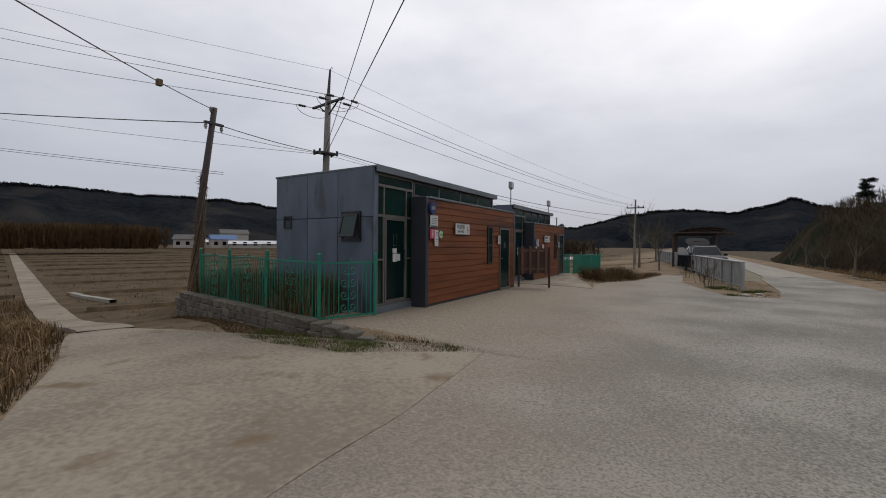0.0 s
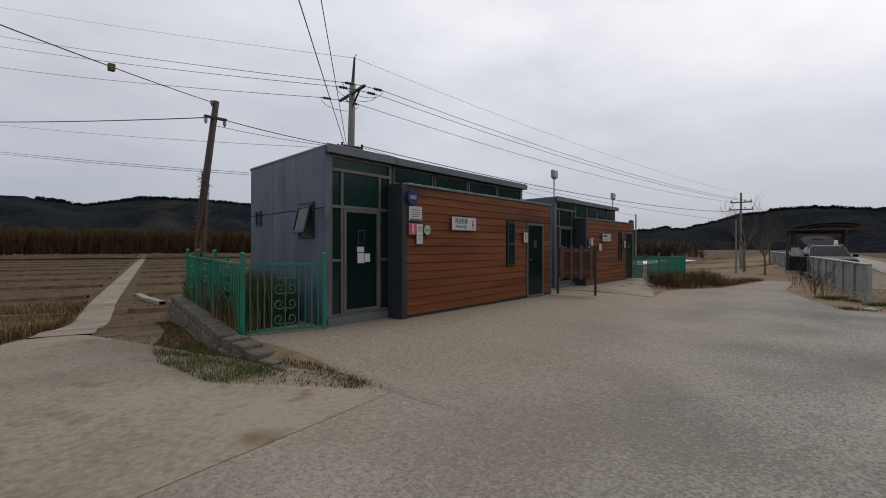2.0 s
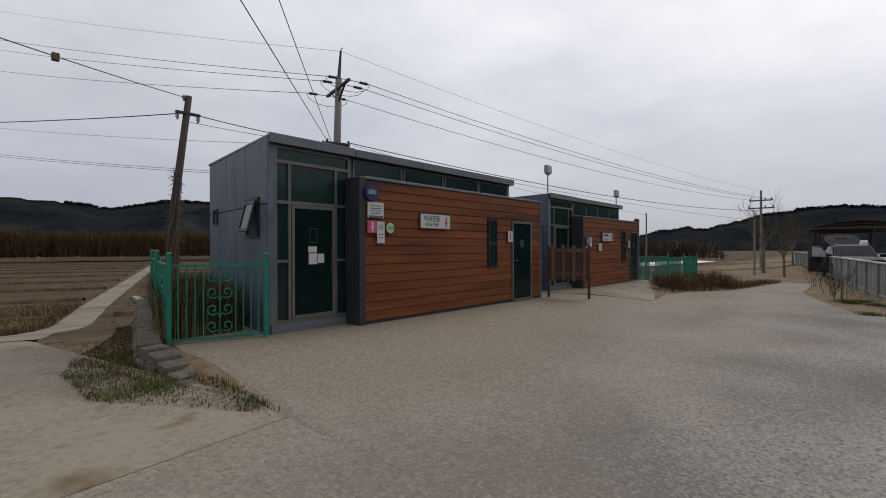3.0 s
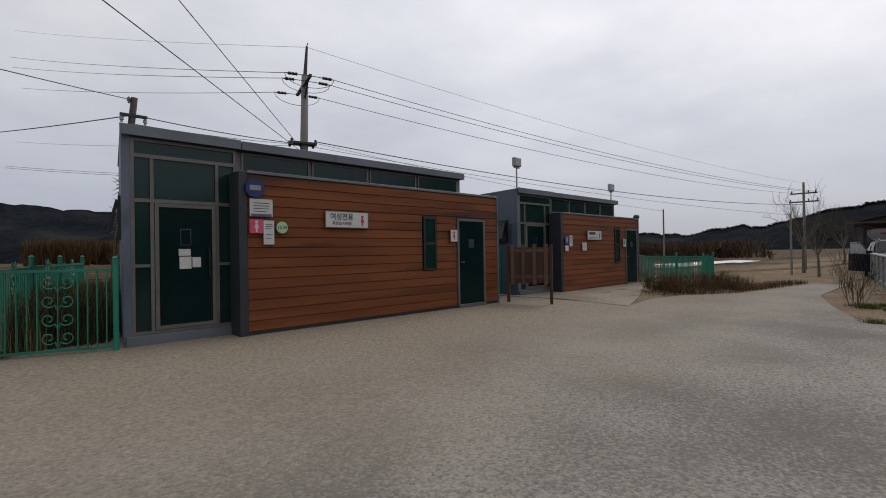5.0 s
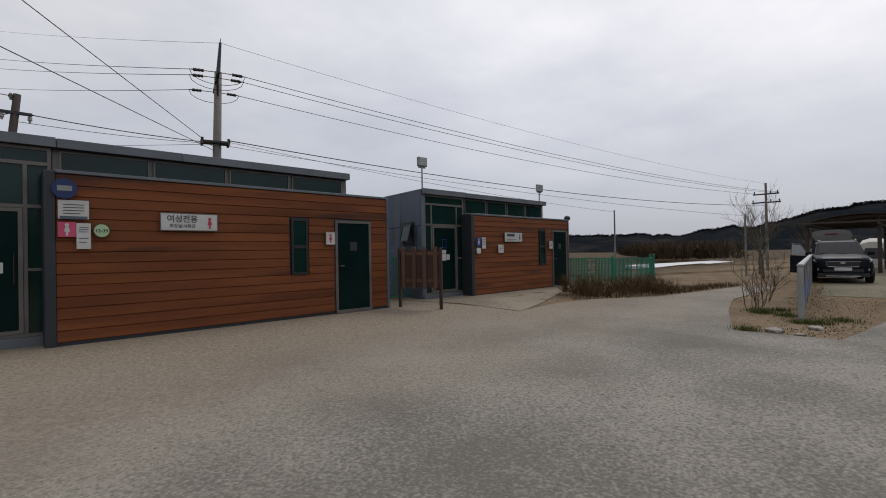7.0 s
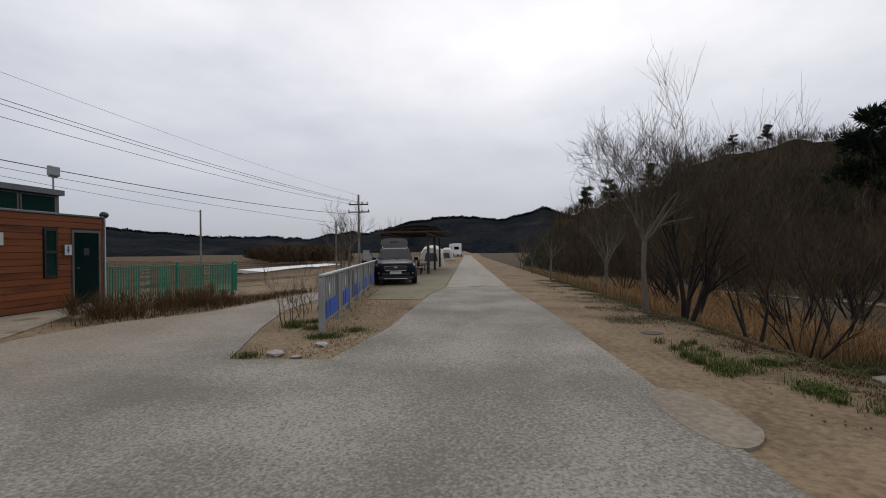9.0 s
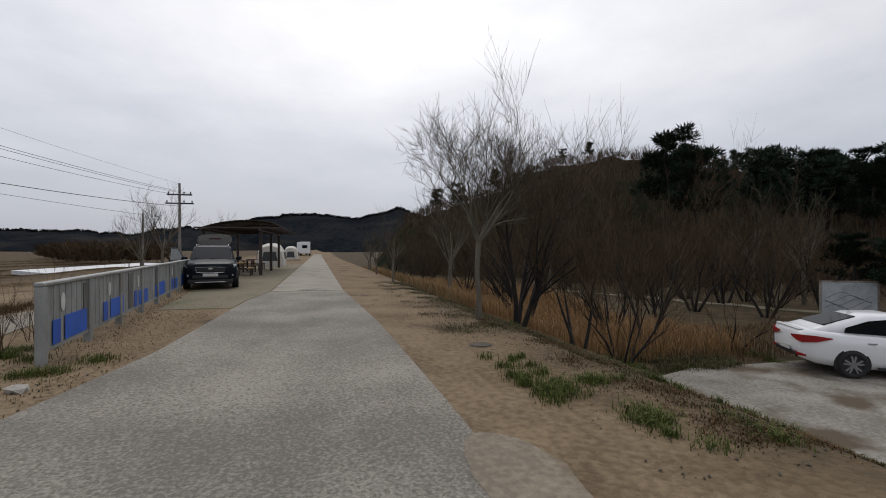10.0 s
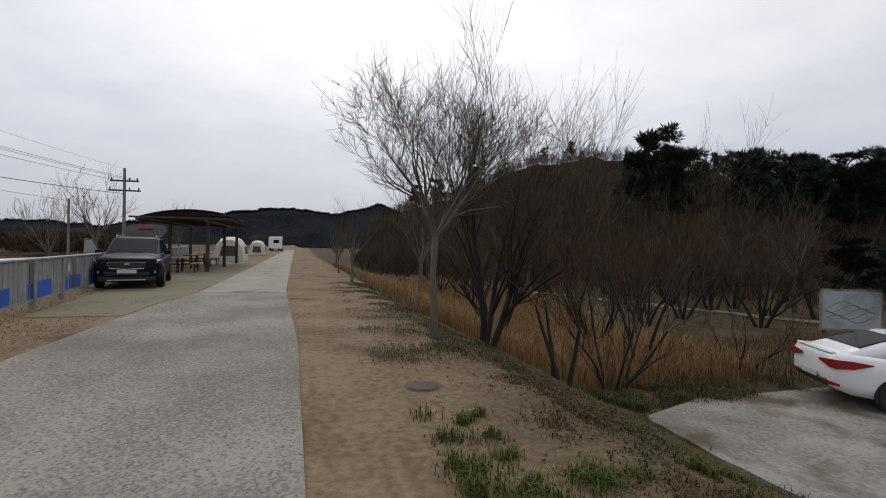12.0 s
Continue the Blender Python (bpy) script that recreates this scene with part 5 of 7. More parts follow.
def sedan(x, y, z, rz):
    c = thing("sedan", (x, y, z), "white sedan with red tail lamps parked on the low slab", "car", rz=rz)
    hull = [
        (2.28, [(0.55, 0.30), (0.62, 0.40), (0.64, 0.52), (0.60, 0.62), (0.45, 0.68), (0.30, 0.69)]),
        (2.05, [(0.80, 0.22), (0.86, 0.38), (0.86, 0.55), (0.80, 0.70), (0.62, 0.77), (0.35, 0.79)]),
        (1.30, [(0.84, 0.20), (0.90, 0.38), (0.90, 0.62), (0.86, 0.80), (0.70, 0.89), (0.35, 0.92)]),
        (0.80, [(0.84, 0.20), (0.90, 0.38), (0.90, 0.66), (0.87, 0.86), (0.74, 0.93), (0.35, 0.96)]),
        (-0.60, [(0.84, 0.20), (0.90, 0.38), (0.90, 0.70), (0.87, 0.91), (0.76, 0.97), (0.35, 0.99)]),
        (-1.50, [(0.84, 0.22), (0.90, 0.40), (0.905, 0.74), (0.87, 0.95), (0.76, 1.01), (0.35, 1.04)]),
        (-2.05, [(0.80, 0.30), (0.86, 0.46), (0.87, 0.76), (0.83, 0.97), (0.72, 1.05), (0.35, 1.08)]),
        (-2.27, [(0.70, 0.38), (0.77, 0.50), (0.79, 0.70), (0.75, 0.93), (0.66, 1.03), (0.32, 1.06)]),
        (-2.32, [(0.60, 0.44), (0.66, 0.54), (0.68, 0.68), (0.66, 0.84), (0.60, 0.90), (0.30, 0.92)]),
    ]
    part("body", loft(hull), M["car_white"], c, smooth=True)
    cab = [
        (1.05, [(0.70, 0.90), (0.66, 0.93), (0.55, 0.95)]),
        (0.35, [(0.78, 0.92), (0.62, 1.30), (0.50, 1.35)]),
        (-0.20, [(0.80, 0.93), (0.60, 1.39), (0.48, 1.44)]),
        (-0.90, [(0.80, 0.95), (0.59, 1.37), (0.47, 1.42)]),
        (-1.45, [(0.78, 0.98), (0.60, 1.22), (0.48, 1.27)]),
        (-2.00, [(0.72, 1.02), (0.64, 1.06), (0.52, 1.08)]),
    ]
    part("cabin", loft(cab), M["car_white"], c, smooth=True)
    part("rear_window", slabbed([(-1.08, -0.47, 1.385), (-1.08, 0.47, 1.385), (-1.78, 0.53, 1.165), (-1.78, -0.53, 1.165)], (-0.35, 0, 0.94), 0.012), M["car_glass"], c)
    part("windscreen", slabbed([(0.95, -0.58, 0.985), (0.95, 0.58, 0.985), (0.30, 0.49, 1.36), (0.30, -0.49, 1.36)], (0.5, 0, 0.85), 0.008), M["car_glass"], c)
    for s in (-1, 1):
        part("side_window", slabbed([(0.70, s * 0.775, 0.985), (0.20, s * 0.67, 1.25), (-0.25, s * 0.635, 1.345), (-0.42, s * 0.637, 1.345), (-0.42, s * 0.80, 0.985)], (0, s, 0.35), 0.014), M["car_glass"], c)
        part("side_window", slabbed([(-0.50, s * 0.80, 0.985), (-0.50, s * 0.64, 1.345), (-0.9, s * 0.645, 1.30), (-1.38, s * 0.70, 1.14), (-1.45, s * 0.77, 1.03)], (0, s, 0.35), 0.014), M["car_glass"], c)
        part("tail_lamp", band([(-2.35, s * 0.30, 0.86, 0.90), (-2.352, s * 0.62, 0.79, 0.94), (-2.31, s * 0.80, 0.78, 0.955), (-2.06, s * 0.892, 0.80, 0.95), (-1.74, s * 0.915, 0.885, 0.905)]), M["lamp_red"], c, "red tail lamp")
        part("reflector", band([(-2.345, s * 0.42, 0.47, 0.52), (-2.345, s * 0.66, 0.44, 0.51), (-2.25, s * 0.81, 0.45, 0.49)]), M["lamp_red"], c)
        part("mirror", box(0.55, 0.72, s * 0.95 - 0.09, s * 0.95 + 0.09, 0.96, 1.08, 0.03), M["car_white"], c)
        for hx in (0.1, -0.95):
            part("door_handle", box(hx - 0.09, hx + 0.09, s * 0.905 - 0.015, s * 0.905 + 0.015, 0.80, 0.83, 0.005), M["chrome"], c)
        part("sill", box(-0.85, 0.95, s * 0.895 - 0.012, s * 0.895 + 0.012, 0.20, 0.27, 0.004), M["trim_black"], c)
        for wx in (1.36, -1.34):
            arch(c, wx, s * 0.898, 0.315)
            wheel(c, wx, s * 0.835, 0.315, 0.215)
    part("bumper_trim", box(-2.35, -2.18, -0.55, 0.55, 0.40, 0.52, 0.02), M["trim_black"], c)
    part("number_plate", box(-2.362, -2.352, -0.26, 0.26, 0.50, 0.61, 0.003), M["white"], c, "white number plate")
    part("boot_lip", box(-2.31, -2.2, -0.6, 0.6, 1.045, 1.075, 0.012), M["car_white"], c)
    part("aerial", slabbed([(-0.85, 0, 1.42), (-1.05, 0, 1.40), (-1.02, 0, 1.47)], (0, 1, 0), 0.02), M["car_white"], c)
    return c


suv(44.5, 8.75, height(44.5, 8.75) + 0.014, 190.0)
sedan(33.6, -8.95, -1.44, -117.0)

# ---- shelter, tables, tents and caravans ----
sh = thing("timber_shelter", (58.6, 9.65, 0.0), "dark timber picnic shelter with a low arched slatted roof", "shelter")
for x in (-4.3, 1.0, 6.5):
    for y in (-1.45, 1.6):
        part("post", box(x - 0.085, x + 0.085, y - 0.085, y + 0.085, -0.1, 2.55, 0.01), M["wood_pav"], sh)
for y in (-1.45, 1.6):
    part("beam", box(-5.0, 7.2, y - 0.05, y + 0.05, 2.555, 2.68, 0.01), M["wood_pav"], sh)
for i in range(9):
    x = -4.9 + 11.9 * i / 8
    part("rafter", box(x - 0.04, x + 0.04, -2.75, 1.95, 2.684, 2.77, 0.008), M["wood_pav"], sh)


def arc_z(y):
    return 3.17 - 0.073 * (y + 0.8) ** 2


for k in range(9):
    y = -1.95 + 3.3 * k / 8
    tilt = math.degrees(math.atan(-0.146 * (y + 0.8)))
    for xa, xb in ((-4.8, 0.6), (0.62, 7.0)):
        board = part("roof_board", box(xa, xb, -0.205, 0.205, -0.012, 0.012, 0.004), M["wood_pav"], sh)
        board.matrix_basis = pose(0, y, arc_z(y), tilt, 0, 0)
for x in (-4.3, 1.0, 6.5):
    part("roof_rib", tube([(x, -2.1 + 3.6 * k / 8, arc_z(-2.1 + 3.6 * k / 8) - 0.06) for k in range(9)], 0.04, 6), M["wood_pav"], sh)
    for y in (-1.45, 0.1, 1.3):
        part("strut", box(x - 0.03, x + 0.03, y - 0.03, y + 0.03, 2.775, arc_z(y) - 0.05), M["wood_pav"], sh)


def picnic_table(x, y, rz, label, tone="wood_old"):
    t = thing("picnic_table", (x, y, height(x, y) + 0.013), label, "table", "picnic tables", rz=rz)
    for i in range(5):
        part("top_board", box(-0.85, 0.85, -0.37 + 0.15 * i, -0.23 + 0.15 * i, 0.71, 0.75, 0.005), M[tone], t)
    for s in (-1, 1):
        for o in (0.0, 0.14):
            part("seat_board", box(-0.85, 0.85, s * (0.62 + o) - 0.065, s * (0.62 + o) + 0.065, 0.41, 0.45, 0.005), M[tone], t)
        part("leg", box(s * 0.6 - 0.04, s * 0.6 + 0.04, -0.05, 0.05, 0.0, 0.706), M["wood_pav"], t)
        part("foot", box(s * 0.6 - 0.04, s * 0.6 + 0.04, -0.8, 0.8, 0.36, 0.405), M["wood_pav"], t)
        for q in (-0.74, 0.74):
            part("leg", box(s * 0.6 - 0.035, s * 0.6 + 0.035, q - 0.035, q + 0.035, 0.0, 0.358), M["wood_pav"], t)


M["pine_board"] = mat("yellow_timber", (0.36, 0.22, 0.085), (0.28, 0.165, 0.065), 2.0, 0.7, 0.003, 20, vary=0.15)
picnic_table(54.0, 9.4, 4, "yellow-brown wooden picnic table with benches", "pine_board")
picnic_table(58.6, 9.7, -3, "weathered wooden picnic table under the shelter")
picnic_table(62.6, 9.8, 2, "weathered wooden picnic table under the shelter")


def tent(x, y, w, d, h, label):
    t = thing("tent", (x, y, height(x, y) + 0.0), label, "tent", "tents")
    secs = []
    for i in range(9):
        u = i / 8
        secs.append((-d / 2 + d * u, [(w / 2 * q * (0.9 + 0.1 * math.sin(math.pi * u)), h * zz * (0.86 + 0.14 * math.sin(math.pi * u))) for q, zz in ((1.0, 0.0), (0.97, 0.35), (0.86, 0.68), (0.6, 0.92), (0.25, 1.0))]))
    part("canopy", loft(secs), M["canvas"], t, smooth=False)
    part("window", slabbed([(-d / 2 - 0.01, -w * 0.26, h * 0.22), (-d / 2 - 0.01, w * 0.26, h * 0.22), (-d / 2 - 0.01, w * 0.2, h * 0.62), (-d / 2 - 0.01, -w * 0.2, h * 0.62)], (-1, 0, 0), 0.012), M["mesh_dark"], t)
    for s in (-1, 1):
        part("side_window", slabbed([(-d * 0.25, s * w * 0.485, h * 0.3), (d * 0.25, s * w * 0.485, h * 0.3), (d * 0.2, s * w * 0.45, h * 0.6), (-d * 0.2, s * w * 0.45, h * 0.6)], (0, s, 0.2), 0.02), M["mesh_dark"], t)


tent(70.5, 9.3, 2.5, 3.2, 2.0, "beige dome tent with dark mesh windows")
tent(88.0, 8.8, 1.9, 2.6, 1.8, "small beige tent with a dark mesh window")


def caravan(x, y, L, label):
    c = thing("camper_van", (x, y, height(x, y)), label, "camper", "campers")
    part("body", box(-L / 2, L / 2 - 1.0, -1.0, 1.0, 0.45, 2.75, 0.08), M["car_white"], c)
    part("cab", box(L / 2 - 1.0, L / 2, -0.9, 0.9, 0.4, 1.5, 0.12), M["car_white"], c)
    part("overcab", box(L / 2 - 0.998, L / 2 - 0.25, -0.98, 0.98, 1.9, 2.72, 0.12), M["car_white"], c)
    part("windscreen", box(L / 2 - 0.9, L / 2 - 0.35, -0.8, 0.8, 1.5, 1.9), M["car_glass"], c)
    part("rear_window", box(-L / 2 - 0.015, -L / 2 - 0.001, -0.5, 0.5, 1.5, 2.1), M["car_glass"], c)
    part("stripe", box(-L / 2 + 0.1, L / 2 - 1.1, -1.012, -1.001, 1.1, 1.3), M["steel"], c)
    part("side_window", box(-0.9, 0.3, -1.02, -1.013, 1.55, 2.1), M["car_glass"], c)
    for wx in (-L / 2 + 1.1, L / 2 - 0.7):
        for s in (-1, 1):
            part("wheel", tube([(wx, s * 0.75, 0.33), (wx, s * 0.98, 0.33)], 0.33, 16), M["tyre"], c)


caravan(132.0, 9.5, 5.5, "white camper van parked beside the far road")
caravan(124.0, 8.6, 5.0, "white caravan parked beside the far road")

# map board in the low ground
bd = thing("map_board", (41.94, -17.35, -1.9), "pale map board on two posts in the park below", "sign", rz=-22.0)
part("panel", box(-0.02, 0.04, -2.45, 0.0, 0.25, 1.98, 0.01), M["slab"], bd)
part("panel_face", box(-0.026, -0.021, -2.35, -0.1, 0.33, 1.90), M["grime_pale"], bd)
for k in range(5):
    part("map_line", tube([(-0.028, -0.2 - 0.24 * i, 0.75 + 0.14 * k + 0.16 * math.sin(0.9 * i + 1.3 * k)) for i in range(9)], 0.010, 4), M["steel"], bd)
for y in (-2.2, -0.25):
    part("post", box(0.042, 0.14, y - 0.05, y + 0.05, -0.3, 1.9), M["steel_dark"], bd)

# manhole cover in the dirt
mh = thing("manhole_cover", (32.4, 2.05, height(32.4, 2.05)), "round rusty iron manhole cover sunk in dirt", "cover")
bm = disc(0.17, 0.03, 24)
part("lid", bm, M["rubber_cover"], mh, m=Matrix.Translation((0, 0, 0.0)))
part("collar", tube([(0, 0, -0.1), (0, 0, 0.006)], 0.20, 24), M["grout"], mh)

# ---- trees ----


class Wood:
    """Collects tapered branches as plain lists; thick ones and twigs apart."""

    def __init__(self, seed):
        self.r = random.Random(seed)
        self.v, self.f, self.tv, self.tf = [], [], [], []

    def limb(self, pts, radii, twig):
        V, Fc = (self.tv, self.tf) if twig else (self.v, self.f)
        n = 3 if twig else (5 if radii[0] < 0.05 else 8)
        base = len(V)
        for i, p in enumerate(pts):
            d = (pts[min(i + 1, len(pts) - 1)] - pts[max(0, i - 1)]).normalized()
            u = d.orthogonal().normalized()
            w = d.cross(u)
            for k in range(n):
                a = 2 * math.pi * k / n
                V.append(p + radii[i] * (math.cos(a) * u + math.sin(a) * w))
        for i in range(len(pts) - 1):
            for k in range(n):
                q = base + i * n
                Fc.append((q + k, q + (k + 1) % n, q + n + (k + 1) % n, q + n + k))

    def grow(self, p, d, length, r, depth, rise=0.25, spread=0.6, kids=(3, 5), shrink=0.68, twig_r=0.006, wander=0.16):
        rr = self.r
        steps_n = 4 if depth else 3
        pts, rad = [p.copy()], [r]
        for i in range(steps_n):
            d = (d + Vector((rr.gauss(0, wander), rr.gauss(0, wander), rr.gauss(0, wander) + rise * 0.25))).normalized()
            p = p + d * (length / steps_n)
            pts.append(p.copy())
            rad.append(max(twig_r * 0.5, r * (1 - 0.62 * (i + 1) / steps_n)))
        self.limb(pts, rad, r < 0.022)
        if depth == 0:
            return
        for k in range(rr.randint(*kids)):
            i = rr.randint(1, steps_n)
            side = Vector((rr.gauss(0, 1), rr.gauss(0, 1), rr.gauss(0, 0.5)))
            nd = (d + spread * (side - side.dot(d) * d).normalized() * rr.uniform(0.6, 1.3) + Vector((0, 0, rise))).normalized()
            self.grow(pts[i], nd, length * shrink * rr.uniform(0.75, 1.15), max(twig_r, rad[i] * rr.uniform(0.5, 0.72)), depth - 1, rise, spread, kids, shrink, twig_r, wander)

    def meshes(self, bark, twig):
        out = []
        for v, f, m, n in ((self.v, self.f, bark, "trunk"), (self.tv, self.tf, twig, "crown")):
            me = bpy.data.meshes.new(n)
            me.from_pydata([tuple(q) for q in v], [], f)
            me.materials.append(m)
            if n == "trunk":
                me.polygons.foreach_set("use_smooth", [True] * len(f))
            out.append(me)
        return out


def planted(name, w, at, bark, twig, label, category, group=""):
    t = thing(name, at, label, category, group)
    a, b = w.meshes(bark, twig)
    part("trunk", a, None, t)
    part("crown", b, None, t, "bare leafless twigs")
    return t


PARK_A, PARK_B = -23.45, 0.463
# the pale tree on the bank
w = Wood(11)
z0 = height(35.1, 1.2)
w.limb([Vector((0, 0, -0.15)), Vector((0.0, 0, 0.5)), Vector((0.02, 0.03, 1.1)), Vector((0.0, 0.0, 1.72))], [0.088, 0.064, 0.056, 0.062], False)
for k in range(8):
    a = 2 * math.pi * k / 8 + w.r.uniform(-0.3, 0.3)
    tilt = (0.75, 0.35, 0.62, 0.48)[k % 4]
    w.grow(Vector((0, 0, 1.68)), Vector((math.cos(a) * tilt, math.sin(a) * tilt - 0.2, 0.92)).normalized(), 1.42, 0.044, 4, 0.18, 0.66, (4, 5), 0.70, 0.0036, 0.15)
planted("willow_tree", w, (35.1, 1.2, z0), M["bark"], M["twig"], "bare pale-barked tree on the bank above the road", "tree", "bare trees")

# darker trees at the foot of the bank
def dark_tree(seed, at, h, stems, r, label, depth=4, lean=0.25, name="bare_tree", twig_r=0.005, kids=(3, 4)):
    w = Wood(seed)
    for k in range(stems):
        a = 2 * math.pi * k / stems + w.r.uniform(-0.5, 0.5)
        w.grow(Vector((0.1 * math.cos(a), 0.1 * math.sin(a), -0.2)), Vector((lean * math.cos(a), lean * math.sin(a), 1)).normalized(), h * 0.42, r, depth, 0.24, 0.55, kids, 0.70, twig_r, 0.12)
    return planted(name, w, at, M["bark_dark"], M["twig_dark"], label, "tree", "bare trees")


dark_tree(21, (35.8, 0.0, height(35.8, 0.0)), 7.1, 3, 0.075, "bare dark tree with forked trunks at the foot of the bank", 4, 0.36, kids=(4, 5), twig_r=0.004)
dark_tree(22, (38.0, -5.4, height(38.0, -5.4)), 7.4, 2, 0.055, "bare dark tree beside the bank", 4, 0.3, kids=(4, 5), twig_r=0.004)
dark_tree(23, (34.6, -1.0, height(34.6, -1.0)), 4.0, 3, 0.055, "thin bare dark tree at the foot of the bank", 4, 0.22)
dark_tree(24, (36.2, -3.2, height(36.2, -3.2)), 4.4, 5, 0.042, "bare dark bush with many spreading stems", 4, 0.55)
dark_tree(25, (36.8, -7.3, height(36.8, -7.3)), 3.0, 3, 0.04, "small bare bush near the parking slab", 3, 0.4)
tall = dark_tree(26, (41.5, -2.6, height(41.5, -2.6)), 7.4, 3, 0.11, "tall bare dark tree behind the bank", 4, 0.2)
bush = dark_tree(27, (41.0, -6.0, height(41.0, -6.0)), 5.2, 5, 0.062, "wide bare brown tree in the low ground", 4, 0.5)
wide = dark_tree(28, (46.0, -12.0, height(46, -12)), 6.4, 4, 0.078, "wide bare brown tree in the low ground", 4, 0.42, kids=(3, 5))
for x, y, q in ((44.6, -17.4, 1.12), (47.8, -15.8, 1.2), (49.5, -19.5, 1.25)):
    copy_thing(wide, pose(x, y, height(x, y), 0, 0, 61 * x) @ Matrix.Diagonal((q, q, q, 1)))
rng = random.Random(77)
spots = []
for k in range(900):
    x, y = rng.uniform(39, 92), rng.uniform(-36, -1.2)
    az = math.degrees(math.atan2(y - 4, x - 26))
    if y > -1.8 - 0.02 * (x - 40) or az > -7.5 or az < -62 or any((x - a) ** 2 + (y - b) ** 2 < 6.8 for a, b in spots):
        continue
    if x < 46 and y < -11:
        continue
    if y > PARK_A + PARK_B * (x - 40) - 1.5 and (len(spots) % 3 or x < 44):
        continue
    spots.append((x, y))
pale_spots = []
for k, (x, y) in enumerate(spots[:78]):
    src = rng.choice((tall, bush, wide, bush, wide))
    s = rng.uniform(0.75, 1.2)
    if k % 11 == 2:
        pale_spots.append((x, y))
        continue
    c = copy_thing(src, pose(x, y, height(x, y), 0, 0, rng.uniform(0, 360)) @ Matrix.Diagonal((s, s, s * rng.uniform(0.85, 1.1), 1)))
# bare trees past the barrier
w = Wood(31)
w.limb([Vector((0, 0, -0.2)), Vector((0, 0, 0.9)), Vector((0.05, 0, 1.7))], [0.12, 0.09, 0.08], False)
for k in range(6):
    a = 1.05 * k
    w.grow(Vector((0.05, 0, 1.6)), Vector((0.4 * math.cos(a), 0.4 * math.sin(a), 0.9)).normalized(), 1.9, 0.045, 3, 0.2, 0.55, (3, 4), 0.68, 0.007, 0.1)
roadside = planted("roadside_tree", w, (56.5, 14.0, height(56.5, 14.0)), M["bark"], M["twig"], "bare pale tree beside the fields", "tree", "bare trees")
copy_thing(roadside, pose(47.0, 11.9, height(47, 11.9), 0, 0, 130) @ Matrix.Diagonal((0.62, 0.62, 0.62, 1)))
copy_thing(roadside, pose(72.0, 13.6, height(72, 13.6), 0, 0, 70) @ Matrix.Diagonal((0.9, 0.9, 0.9, 1)))
for k, (x, y) in enumerate(pale_spots):
    s = 1.25 + 0.1 * (k % 4)
    copy_thing(roadside, pose(x, y, height(x, y), 0, 0, 67 * k) @ Matrix.Diagonal((s, s, s, 1)))
for x, y, s in ((47.3, 1.45, 0.62), (53.5, 1.6, 0.45), (62, 1.2, 0.6), (75, 0.2, 0.6)):
    copy_thing(roadside, pose(x, y, height(x, y), 0, 0, 50 * x) @ Matrix.Diagonal((s, s, s, 1)))
hedge = dark_tree(33, (33.4, 9.3, height(33.4, 9.3)), 2.0, 4, 0.013, "thin bare saplings behind the barrier", 3, 0.22, "thicket", 0.003, (2, 3))
for x, y, s in ((34.6, 9.4, 0.8), (36.0, 9.6, 1.05), (39.6, 10.2, 1.0)):
    copy_thing(hedge, pose(x, y, height(x, y), 0, 0, 77 * x) @ Matrix.Diagonal((s, s, s, 1)))

# ---- pines ----


def pine(seed, at, h, label):
    w = Wood(seed)
    r = w.r
    pts = [Vector((0, 0, -0.3))]
    for i in range(1, 7):
        pts.append(Vector((r.gauss(0, 0.16) * i * 0.3, r.gauss(0, 0.16) * i * 0.3, h * i / 6)))
    w.limb(pts, [0.2 * (1 - 0.8 * i / 6) + 0.02 for i in range(7)], False)
    nv, nf = [], []
    for k in range(26):
        u = r.uniform(0.45, 1.0)
        i = min(5, int(u * 6))
        p = pts[i].lerp(pts[i + 1], u * 6 - i)
        a = r.uniform(0, 6.28)
        L = h * r.uniform(0.16, 0.34) * (1.25 - 0.75 * u)
        e = p + Vector((math.cos(a) * L, math.sin(a) * L, r.uniform(0.1, 0.6) * L))
        w.limb([p, p.lerp(e, 0.5) + Vector((0, 0, 0.05 * L)), e], [0.05, 0.035, 0.02], False)
        for j in range(4):
            c = p.lerp(e, 0.45 + 0.19 * j) + Vector((r.gauss(0, 0.12), r.gauss(0, 0.12), 0.06))
            rad = h * 0.075 * r.uniform(0.7, 1.25)
            for q in range(60):
                dirv = Vector((r.gauss(0, 1), r.gauss(0, 1), r.gauss(0.15, 0.75))).normalized()
                o = c + dirv * rad * r.uniform(0.1, 0.75)
                tip = o + (dirv + Vector((0, 0, 0.35))).normalized() * rad * 0.55
                sd = dirv.orthogonal().normalized() * rad * 0.09
                b = len(nv)
                nv.extend((o - sd, o + sd, tip))
                nf.append((b, b + 1, b + 2))
    t = thing("pine_tree", at, label, "tree", "pines")
    a, b = w.meshes(M["bark_dark"], M["needles"])
    part("trunk", a, None, t)
    me = bpy.data.meshes.new("crown")
    me.from_pydata([tuple(q) for q in nv], [], nf)
    me.materials.append(M["needles"])
    part("crown", me, None, t, "dark green needle clumps")
    return t


EYE_AT = (26.0, 4.0)
RIDGE = [(-8, 3.0), (-11.8, 4.3), (-18.8, 6.3), (-25, 9.4), (-30, 10.2), (-35, 10.3), (-42.5, 9.0), (-52, 6.6), (-60, 6.4), (-75, 6.5), (-100, 5.0), (-125, 3.0)]


def ridge(az):
    pts = RIDGE[::-1]
    return float(np.interp(az, [p[0] for p in pts], [p[1] for p in pts]))


